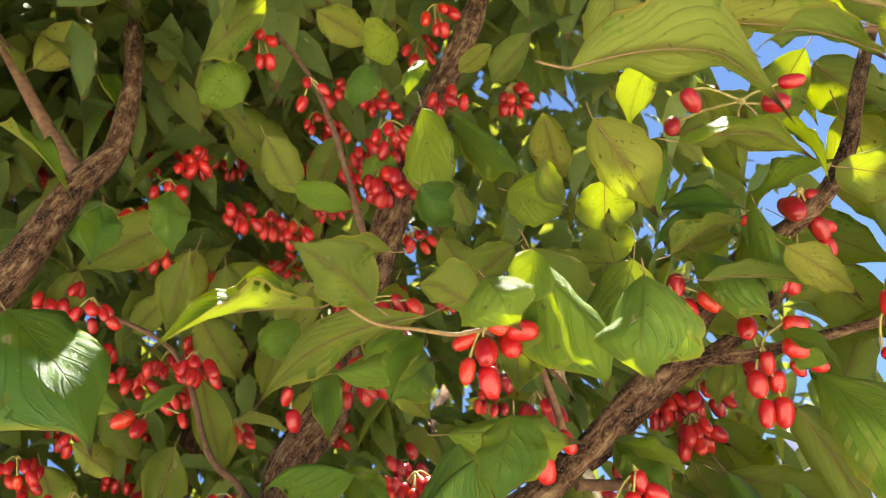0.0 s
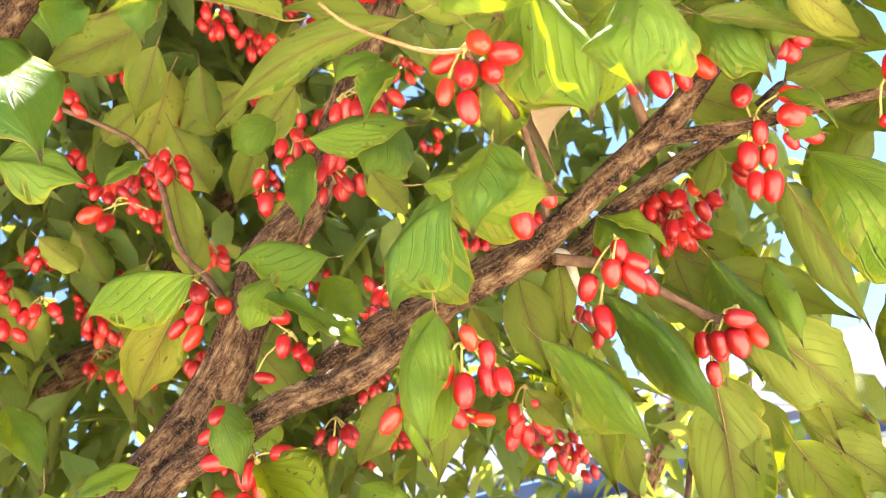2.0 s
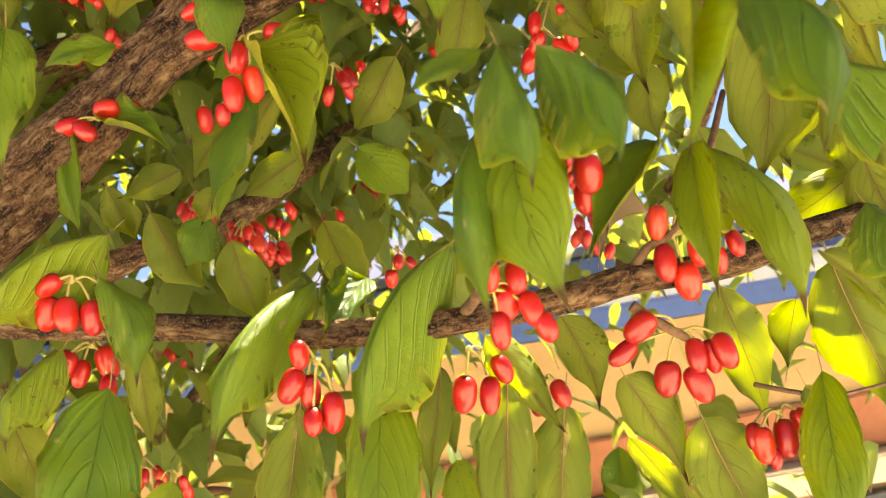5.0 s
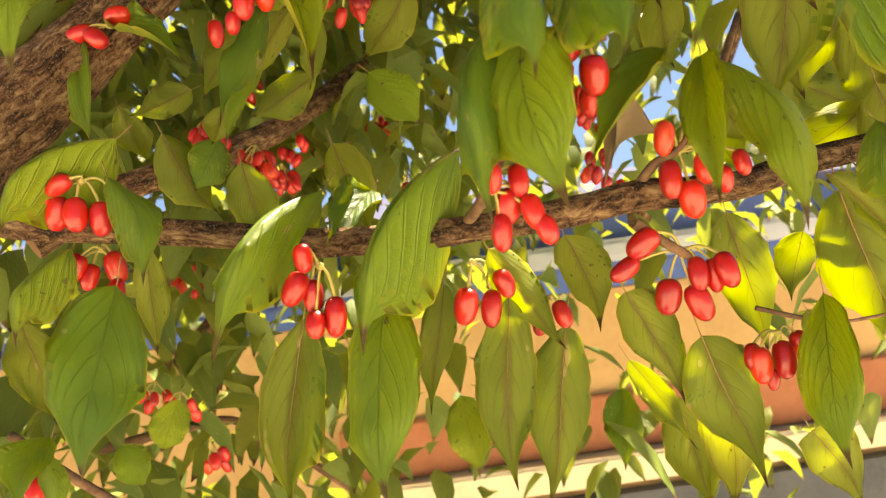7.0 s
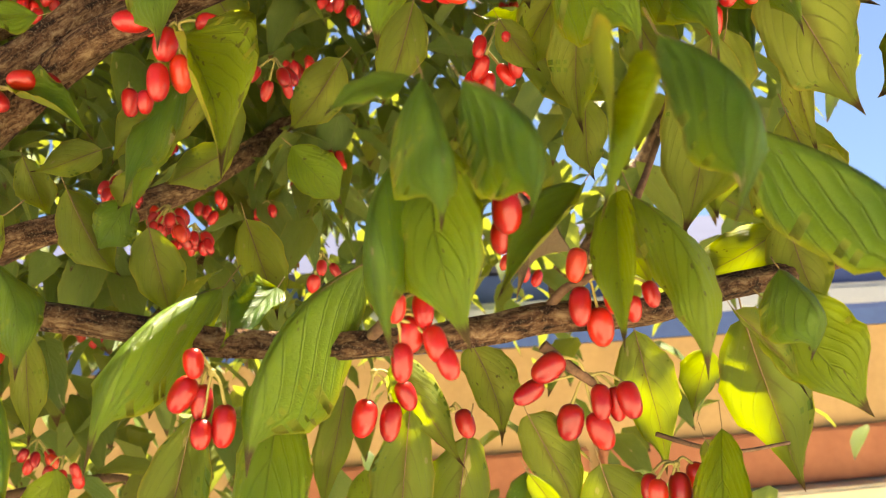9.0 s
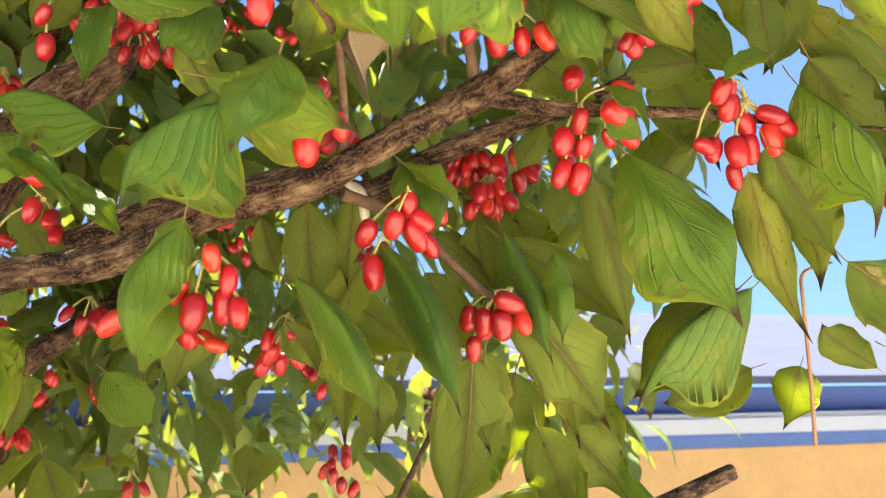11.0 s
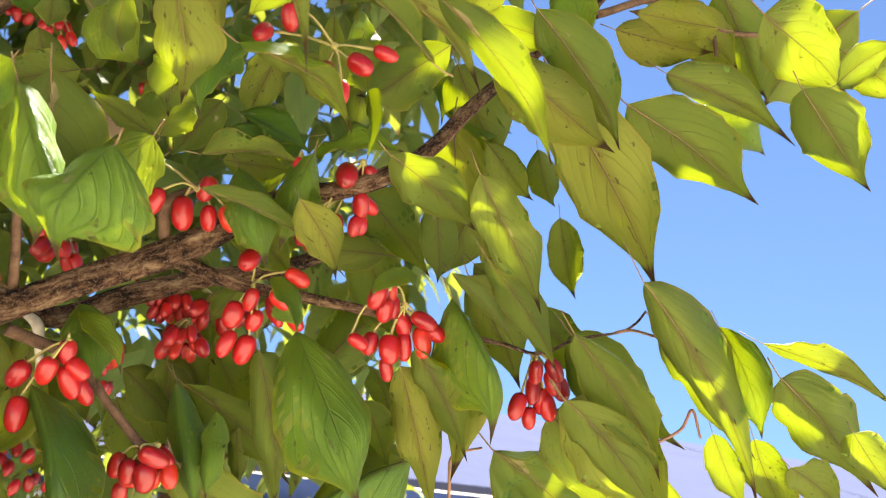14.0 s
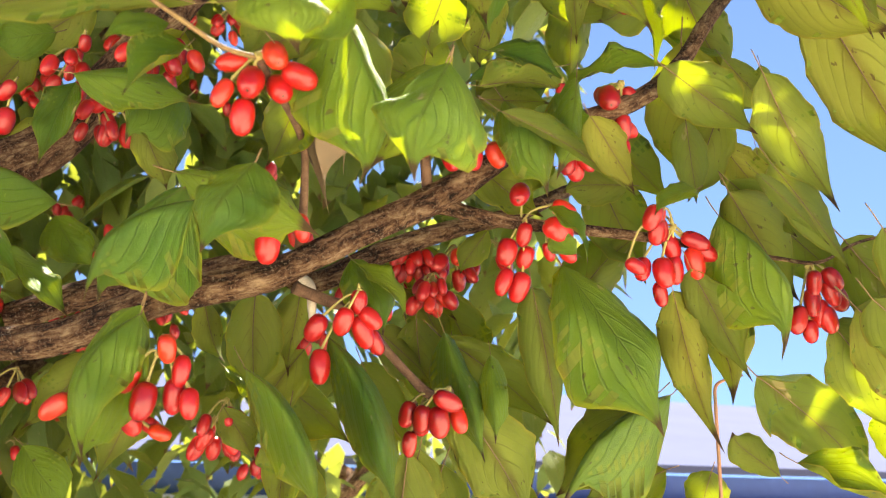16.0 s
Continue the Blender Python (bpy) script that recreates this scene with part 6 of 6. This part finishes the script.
cluster(tree, 0.1822, 0.5694, 1.5233, [(0.1759, 0.5632, 1.5379, -0.11, 0.24, -0.96, 0.0171), (0.1777, 0.5714, 1.5201, -0.04, -0.09, -1.00, 0.0195), (0.1862, 0.5733, 1.5097, 0.14, 0.15, -0.98, 0.0195), (0.1922, 0.5674, 1.5404, 0.04, -0.17, -0.98, 0.0134), (0.195, 0.5702, 1.5319, -0.03, 0.08, -1.00, 0.0152), (0.1929, 0.5675, 1.5207, -0.04, -0.24, -0.97, 0.0155), (0.2103, 0.5688, 1.5208, 0.22, -0.02, -0.97, 0.0135), (0.204, 0.5719, 1.5143, 0.06, 0.24, -0.97, 0.0136)])
cluster(tree, 0.1806, 0.5827, 1.4762, [(0.1677, 0.5769, 1.4882, -0.71, 0.25, -0.66, 0.0181), (0.1597, 0.5851, 1.4752, -0.88, -0.09, -0.47, 0.0172), (0.174, 0.587, 1.464, -0.12, 0.16, -0.98, 0.0185), (0.1872, 0.5827, 1.4729, -0.04, -0.17, -0.99, 0.0176), (0.1954, 0.5843, 1.4711, 0.05, 0.07, -1.00, 0.0173), (0.1994, 0.5809, 1.4734, 0.12, -0.25, -0.96, 0.0186), (0.1837, 0.5844, 1.4595, 0.31, -0.02, -0.95, 0.0195)])
cluster(tree, 0.2269, 0.5938, 1.4298, [(0.2142, 0.589, 1.4245, 0.06, 0.24, -0.97, 0.0195), (0.2285, 0.5956, 1.4257, -0.04, -0.09, -1.00, 0.0195), (0.2369, 0.5965, 1.4292, 0.31, 0.14, -0.94, 0.0195), (0.2134, 0.5943, 1.4264, -0.21, -0.16, -0.96, 0.0141), (0.2228, 0.5971, 1.4122, -0.12, 0.08, -0.99, 0.0115)])
cluster(tree, 0.1263, 0.499, 1.5626, [(0.1288, 0.4942, 1.5532, -0.02, 0.24, -0.97, 0.0161), (0.1241, 0.5, 1.5654, -0.29, -0.08, -0.95, 0.0132), (0.1279, 0.5036, 1.544, -0.03, 0.16, -0.99, 0.0134)])
cluster(tree, 0.1229, 0.6466, 1.4602, [(0.1175, 0.6419, 1.4552, -0.19, 0.25, -0.95, 0.0146), (0.1281, 0.6477, 1.4597, 0.22, -0.10, -0.97, 0.0166)])
cluster(tree, -0.0505, 0.6714, 1.6538, [(-0.0494, 0.6659, 1.6529, -0.02, 0.24, -0.97, 0.0169)])
cluster(tree, 0.4576, 0.4655, 1.7511, [(0.4575, 0.4607, 1.7475, 0.22, 0.36, -0.91, 0.0155), (0.4686, 0.4649, 1.7435, 0.41, -0.08, -0.91, 0.0162), (0.4744, 0.4659, 1.7401, 0.63, 0.07, -0.77, 0.0158), (0.4607, 0.4677, 1.7387, 0.00, 0.01, -1.00, 0.0168), (0.4702, 0.4687, 1.7298, 0.40, 0.11, -0.91, 0.0169), (0.4553, 0.4711, 1.7286, -0.26, 0.02, -0.97, 0.0173), (0.4623, 0.4724, 1.7216, 0.14, 0.13, -0.98, 0.0137), (0.4673, 0.4695, 1.7334, 0.30, 0.32, -0.90, 0.0170), (0.466, 0.4619, 1.7497, 0.55, -0.15, -0.82, 0.0155)])
cluster(tree, 0.3779, 0.4796, 1.768, [(0.367, 0.4754, 1.7775, 0.06, 0.42, -0.91, 0.0127), (0.371, 0.4821, 1.7724, 0.11, 0.06, -0.99, 0.0134), (0.3765, 0.4848, 1.764, 0.50, 0.15, -0.85, 0.0160), (0.3826, 0.4791, 1.7635, 0.78, -0.42, -0.46, 0.0170), (0.3899, 0.4799, 1.7584, 0.89, -0.21, -0.41, 0.0159), (0.3729, 0.4848, 1.7505, 0.05, -0.09, -0.99, 0.0175), (0.3885, 0.4793, 1.7573, 0.30, 0.07, -0.95, 0.0189), (0.3811, 0.4852, 1.7531, 0.30, 0.32, -0.90, 0.0173), (0.3634, 0.4887, 1.7509, -0.05, 0.12, -0.99, 0.0140), (0.3739, 0.4907, 1.7381, 0.35, 0.22, -0.91, 0.0147)])
cluster(tree, 0.3349, 0.4684, 1.8273, [(0.3364, 0.4634, 1.8219, 0.22, 0.36, -0.91, 0.0154), (0.3408, 0.4716, 1.8113, 0.11, 0.06, -0.99, 0.0119), (0.3277, 0.4791, 1.8112, 0.20, 0.28, -0.94, 0.0151), (0.3289, 0.4735, 1.8382, -0.21, -0.68, -0.70, 0.0170), (0.3398, 0.4732, 1.8394, -0.05, -0.75, -0.66, 0.0164), (0.313, 0.4812, 1.8033, -0.10, -0.03, -0.99, 0.0148), (0.3171, 0.4827, 1.8016, 0.14, 0.13, -0.98, 0.0149)])
cluster(tree, 0.2608, 0.5495, 1.6723, [(0.2498, 0.5485, 1.6691, -0.10, 0.47, -0.88, 0.0157), (0.2571, 0.5538, 1.6664, 0.11, 0.06, -0.99, 0.0159), (0.254, 0.5607, 1.6538, 0.11, 0.32, -0.94, 0.0154), (0.2658, 0.5468, 1.6746, 0.71, -0.36, -0.60, 0.0158), (0.2678, 0.5504, 1.6672, 0.17, 0.21, -0.96, 0.0166), (0.2749, 0.5438, 1.6671, 0.20, -0.15, -0.97, 0.0151)])
cluster(tree, 0.2917, 0.4019, 1.8679, [(0.2676, 0.4026, 1.8826, 0.27, 0.34, -0.90, 0.0139), (0.2631, 0.4199, 1.8749, -0.48, -0.56, -0.68, 0.0140), (0.2932, 0.4162, 1.8635, -0.24, -0.65, -0.72, 0.0184), (0.299, 0.3997, 1.8628, 0.75, -0.48, -0.44, 0.0140), (0.3092, 0.3955, 1.8696, 0.91, -0.34, -0.23, 0.0130), (0.2977, 0.4018, 1.8514, 0.07, -0.08, -0.99, 0.0128)])
cluster(tree, 0.3016, 0.4652, 1.8326, [(0.2982, 0.4613, 1.8315, 0.27, 0.34, -0.90, 0.0127), (0.3023, 0.4759, 1.8234, -0.32, -0.62, -0.72, 0.0167)])
bunch(tree, -0.0906, 0.8765, 2.2535, 16, 0.0145, 101)
bunch(tree, 0.2594, 0.6903, 2.1014, 12, 0.0145, 102)
bunch(tree, 0.1181, 0.608, 1.9954, 13, 0.0145, 103)
bunch(tree, 0.133, 0.5928, 2.0269, 6, 0.0145, 104)
bunch(tree, 0.0789, 0.6112, 2.0964, 4, 0.0145, 105)
bunch(tree, 0.0079, 0.7799, 2.0778, 8, 0.0145, 106)
bunch(tree, -0.1155, 0.628, 1.9516, 6, 0.0145, 107)
bunch(tree, -0.0531, 0.6649, 1.9039, 8, 0.0145, 108)
bunch(tree, -0.1934, 0.7835, 2.3626, 10, 0.0145, 109)
bunch(tree, -0.2433, 0.8367, 2.3773, 10, 0.0145, 110)
bunch(tree, -0.1624, 0.8574, 2.3127, 9, 0.0145, 111)
bunch(tree, -0.2515, 0.8436, 2.2391, 8, 0.0145, 112)
bunch(tree, 0.0444, 0.6272, 2.1674, 5, 0.0145, 113)
bunch(tree, 0.2069, 0.6583, 2.1856, 7, 0.0145, 114)
bunch(tree, -0.1296, 0.7775, 2.1134, 8, 0.0145, 115)
bunch(tree, -0.062, 0.6792, 2.0727, 5, 0.0145, 116)
bunch(tree, 0.0708, 0.7201, 1.9506, 8, 0.0145, 117)
bunch(tree, -0.1378, 0.8637, 2.1685, 8, 0.0145, 118)
bunch(tree, 0.19, 0.7114, 2.1934, 6, 0.0145, 119)
bunch(tree, 0.0727, 0.7823, 2.1826, 6, 0.0145, 120)
bunch(tree, -0.0289, 0.9215, 2.2624, 8, 0.0145, 121)
bunch(tree, 0.0318, 0.7396, 2.0393, 8, 0.0145, 122)
bunch(tree, -0.2475, 0.7774, 1.8903, 6, 0.0145, 123)
bunch(tree, -0.2143, 0.8178, 1.9159, 6, 0.0145, 124)
bunch(tree, 0.2685, 0.6124, 1.7783, 14, 0.0135, 125)
bunch(tree, 0.2275, 0.5773, 1.7424, 6, 0.0145, 126)
bunch(tree, -0.0584, 0.7838, 2.1666, 12, 0.0145, 127)
bunch(tree, -0.0364, 0.8721, 2.2127, 10, 0.0145, 128)
bunch(tree, 0.0638, 0.7999, 2.0892, 9, 0.0145, 129)
bunch(tree, 0.1055, 0.6479, 1.7515, 8, 0.0145, 130)
bunch(tree, -0.1054, 0.7769, 1.9538, 8, 0.0145, 131)
bunch(tree, -0.0658, 0.8275, 1.8897, 8, 0.0145, 132)
bunch(tree, -0.2225, 0.963, 1.8455, 9, 0.0145, 133)
bunch(tree, -0.2705, 0.927, 1.9615, 6, 0.0145, 134)
bunch(tree, -0.066, 0.721, 1.9211, 8, 0.0145, 135)
bunch(tree, 0.296, 0.6709, 1.7896, 9, 0.0145, 136)
bunch(tree, 0.1575, 0.6186, 1.6694, 5, 0.0145, 137)
bunch(tree, 0.029, 0.729, 1.6904, 5, 0.0145, 138)
bunch(tree, 0.3258, 0.6158, 1.7877, 3, 0.0145, 139)
bunch(tree, 0.1453, 0.8106, 2.0376, 8, 0.0145, 140)
bunch(tree, -0.1068, 0.863, 1.6473, 8, 0.0145, 141)
bunch(tree, -0.0666, 0.8468, 1.6145, 8, 0.0145, 142)
bunch(tree, -0.0039, 1.0296, 1.6474, 10, 0.0145, 143)
bunch(tree, -0.0541, 0.8891, 1.6054, 7, 0.0145, 144)
bunch(tree, 0.0522, 0.8065, 1.5676, 3, 0.0145, 145)
bunch(tree, -0.2217, 0.951, 1.8391, 7, 0.0145, 146)
bunch(tree, 0.0502, 1.0446, 1.7818, 9, 0.0145, 147)
bunch(tree, -0.1941, 0.762, 1.8436, 5, 0.0145, 148)
bunch(tree, 0.0635, 1.0606, 1.7099, 8, 0.0145, 149)
bunch(tree, -0.1845, 0.9522, 1.821, 6, 0.0145, 150)
bunch(tree, -0.2072, 0.9645, 1.4296, 6, 0.0145, 151)
bunch(tree, -0.1691, 0.9133, 1.4194, 5, 0.0145, 152)
bunch(tree, -0.1473, 0.9155, 1.3717, 4, 0.0145, 153)
bunch(tree, -0.1764, 0.6638, 1.4047, 3, 0.0145, 154)
bunch(tree, -0.0243, 1.1092, 1.3934, 4, 0.0145, 155)
bunch(tree, 0.0295, 1.1361, 1.7008, 8, 0.0145, 156)
bunch(tree, 0.194, 0.6689, 1.8102, 7, 0.0145, 157)
bunch(tree, 0.2774, 0.598, 1.754, 13, 0.0135, 158)
bunch(tree, 0.1096, 0.6767, 1.7759, 8, 0.0145, 159)
bunch(tree, 0.295, 0.607, 1.7776, 7, 0.0145, 160)
bunch(tree, 0.0955, 0.6081, 1.8873, 8, 0.0145, 161)
bunch(tree, 0.0446, 0.6286, 1.8807, 5, 0.0145, 162)
bunch(tree, 0.0616, 0.6313, 1.8502, 6, 0.0145, 163)
bunch(tree, 0.09, 0.697, 1.7783, 9, 0.0145, 164)
limb(tree, "trunk", 18, 0.08, BARK, [(-0.62, 0.98, -0.85, 0.075), (-0.58, 0.95, -0.2, 0.058), (-0.50, 0.88, 0.5, 0.046), (-0.40, 0.80, 1.0, 0.036), (-0.30, 0.72, 1.38, 0.030), (-0.232, 0.66, 1.525, 0.025), (-0.178, 0.639, 1.59, 0.0215)], "trunk with ridged brown bark")

# ---------------------------------------------------------------- the rest of the crown


def blade(verts, faces, uvs, base, way, up, size, width, bend):
    """A far leaf of eight faces, folded on its midrib and drooping."""
    side = way.cross(up).normalized()
    up = side.cross(way).normalized()
    n0 = len(verts)
    prof = ((0.0, 0.03), (0.28, 0.42), (0.58, 0.40), (0.84, 0.17), (1.0, 0.01))
    for u, w in prof:
        c = base + way * (u * size) + up * (bend * size * 4 * u * (1 - u)) - Vector((0, 0, 0.22 * size * u * u))
        for s in (-1, 0, 1):
            verts.append(c + side * (s * w * width) + up * (abs(s) * w * width * 0.3))
    for i in range(len(prof) - 1):
        for j in range(2):
            a = n0 + i * 3 + j
            faces.append((a, a + 1, a + 4, a + 3))
            for q in ((j, i), (j + 1, i), (j + 1, i + 1), (j, i + 1)):
                uvs.append((q[0] / 2, prof[q[1]][0]))


# gaps added to sunlight chosen leaves, by where light falls at level 1.75
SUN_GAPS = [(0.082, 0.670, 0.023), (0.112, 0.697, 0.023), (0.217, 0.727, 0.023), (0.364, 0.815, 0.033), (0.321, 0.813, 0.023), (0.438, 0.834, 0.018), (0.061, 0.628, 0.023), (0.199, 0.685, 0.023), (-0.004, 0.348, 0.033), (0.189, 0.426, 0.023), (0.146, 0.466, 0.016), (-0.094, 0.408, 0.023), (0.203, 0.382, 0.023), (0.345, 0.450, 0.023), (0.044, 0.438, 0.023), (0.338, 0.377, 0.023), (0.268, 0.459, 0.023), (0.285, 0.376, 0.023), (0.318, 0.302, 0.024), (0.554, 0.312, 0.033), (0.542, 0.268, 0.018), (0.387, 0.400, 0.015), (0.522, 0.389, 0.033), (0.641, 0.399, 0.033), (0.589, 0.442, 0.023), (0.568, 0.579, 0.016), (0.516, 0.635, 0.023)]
SHADE = [(0.231, 0.368), (0.262, 0.316), (0.176, 0.394), (0.331, 0.423), (0.347, 0.503), (0.39, 0.519), (0.427, 0.486), (0.494, 0.416)]      # spots kept thick so that the leaves below stay shaded



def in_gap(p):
    """Whether a leaf at p would block one of the gaps left for sunlight."""
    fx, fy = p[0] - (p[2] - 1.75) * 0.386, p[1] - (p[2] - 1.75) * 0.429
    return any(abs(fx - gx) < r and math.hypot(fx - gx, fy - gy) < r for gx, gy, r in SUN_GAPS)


def foliage(name, count, seed, place, label):
    """One mesh of many leaves; place(rng) gives the base and the leaf length, or None."""
    rng = random.Random(seed)
    verts, faces, uvs = [], [], []
    made = 0
    while made < count:
        at = place(rng)
        if at is None:
            continue
        base, size = at
        a = rng.uniform(0, 6.283)
        way = Vector((math.cos(a), math.sin(a), rng.uniform(-1.8, 0.1))).normalized()
        up = Vector((rng.uniform(-.5, .5), rng.uniform(-.5, .5), 1)).normalized()
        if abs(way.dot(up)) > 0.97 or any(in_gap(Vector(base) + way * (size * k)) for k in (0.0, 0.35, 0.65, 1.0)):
            continue
        blade(verts, faces, uvs, Vector(base), way, up, size, size * rng.uniform(0.46, 0.62), rng.uniform(0, 0.14))
        made += 1
    me = bpy.data.meshes.new(name)
    me.from_pydata([tuple(v) for v in verts], [], faces)
    layer = me.uv_layers.new(name="leaf")
    layer.data.foreach_set("uv", [c for q in uvs for c in q])
    me.polygons.foreach_set("use_smooth", [True] * len(me.polygons))
    me.materials.append(LEAF_FAR_DARK)
    ob = new(name, me)
    ob.parent = tree
    return tagged(ob, label, kind="stuff")


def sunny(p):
    """Whether the crown is thinned at p to pass sun onto chosen leaves."""
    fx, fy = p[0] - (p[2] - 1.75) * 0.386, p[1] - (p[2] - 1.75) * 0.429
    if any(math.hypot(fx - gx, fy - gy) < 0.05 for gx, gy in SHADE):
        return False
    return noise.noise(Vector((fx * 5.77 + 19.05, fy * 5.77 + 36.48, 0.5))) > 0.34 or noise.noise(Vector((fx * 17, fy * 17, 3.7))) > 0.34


def behind(rng):
    """Leaves deep in the crown: dense on the trunk's side, thinning out to the open sky."""
    az, el, far = rng.uniform(-50, 33), rng.uniform(-20, 50), rng.uniform(0.90, 1.8)
    keep = 1.0 if az < 18 else 0.9 if az < 29 else 0.15
    if az > 8 and 4 <= el < 15:
        keep *= 0.6
    if el < 4:
        keep *= 0.6 if el > -3 and az < 4 else 0.5 if el > -3 else 0.42 if az < -6 else 0.10
    if rng.random() > keep:
        return None
    a, e = radians(az), radians(el)
    at = (0.1 + far * math.sin(a) * math.cos(e), 0.12 + far * math.cos(a) * math.cos(e), 1.6 + far * math.sin(e))
    # many leaves dropped here so that sun gets through to nearer ones
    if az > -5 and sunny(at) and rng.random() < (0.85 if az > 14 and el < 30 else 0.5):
        return None
    return at, rng.uniform(0.05, 0.085)


def canopy(rng):
    """Leaves added overhead, nearly all out of view, to shade what hangs below."""
    z = rng.uniform(2.2, 3.4)
    fx, fy = rng.uniform(-1.4, 1.0), rng.uniform(-0.1, 1.9)      # where the leaf's shadow falls
    x, y = fx + (z - 1.75) * 0.386, fy + (z - 1.75) * 0.429
    if ((fx + 0.15) / 1.25) ** 2 + ((fy - 0.75) / 1.05) ** 2 > 1 + 0.5 * noise.noise(Vector((fx * 2.3, fy * 2.3, 9))):      # the crown's ragged outline
        return None
    dx, dy, dz = x - 0.12, y - 0.1, z - 1.62
    el = math.degrees(math.atan2(dz, math.hypot(dx, dy)))
    az = math.degrees(math.atan2(dx, dy))
    if el < (37 if az > 15 else 41 if az > -10 else 36) and y > 0:
        return None
    if fx > 0.40 and fy < 0.46 and rng.random() < 0.1:      # one in ten left out to let sun onto the right-hand leaves
        return None
    if fx > 0.27 and fy > 0.62 and rng.random() < 0.1:
        return None
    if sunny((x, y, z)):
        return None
    return (x, y, z), rng.uniform(0.06, 0.09)


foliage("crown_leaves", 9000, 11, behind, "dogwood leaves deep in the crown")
foliage("canopy_leaves", 10000, 12, canopy, "dogwood leaves added overhead for shade")


def far_berries(count, seed):
    """Bunches of berries deep in the crown, too small to pick apart."""
    rng = random.Random(seed)
    rings, sides = ((1.0, 0.25), (0.62, 0.82), (0.0, 1.0), (-0.62, 0.82), (-1.0, 0.25)), 7
    verts, faces = [], []
    made = 0
    while made < count:
        az, el, far = rng.uniform(-40, 12), rng.uniform(-4, 44), rng.uniform(0.66, 1.05)
        if el < 8 and rng.random() > 0.5:
            continue
        a, e = radians(az), radians(el)
        hub = Vector((0.1 + far * math.sin(a) * math.cos(e), 0.12 + far * math.cos(a) * math.cos(e), 1.6 + far * math.sin(e)))
        for k in range(rng.randint(4, 11)):
            t = 2.4 * k
            r = 0.006 + 0.0035 * math.sqrt(k)
            c = hub + Vector((r * math.cos(t), r * math.sin(t), -0.012 * (k % 3) - rng.uniform(0, 0.008)))
            q = Euler((rng.uniform(-.6, .6), rng.uniform(-.6, .6), 0)).to_matrix()
            n0 = len(verts)
            for h, w in rings:
                for j in range(sides):
                    b = 2 * math.pi * j / sides
                    verts.append(c + q @ Vector((0.005 * w * math.cos(b), 0.005 * w * math.sin(b), 0.0076 * h)))
            for i in range(len(rings) - 1):
                for j in range(sides):
                    m = (j + 1) % sides
                    faces.append((n0 + i * sides + m, n0 + i * sides + j, n0 + (i + 1) * sides + j, n0 + (i + 1) * sides + m))
            faces.append(tuple(n0 + j for j in range(sides)))
            faces.append(tuple(n0 + 4 * sides + j for j in reversed(range(sides))))
        made += 1
    me = bpy.data.meshes.new("berry_stuff")
    me.from_pydata([tuple(v) for v in verts], [], faces)
    me.polygons.foreach_set("use_smooth", [True] * len(me.polygons))
    me.materials.append(BERRY_FAR)
    ob = new("berry_stuff", me)
    ob.parent = tree
    return tagged(ob, "red berries deep in the crown", kind="stuff")


far_berries(80, 21)
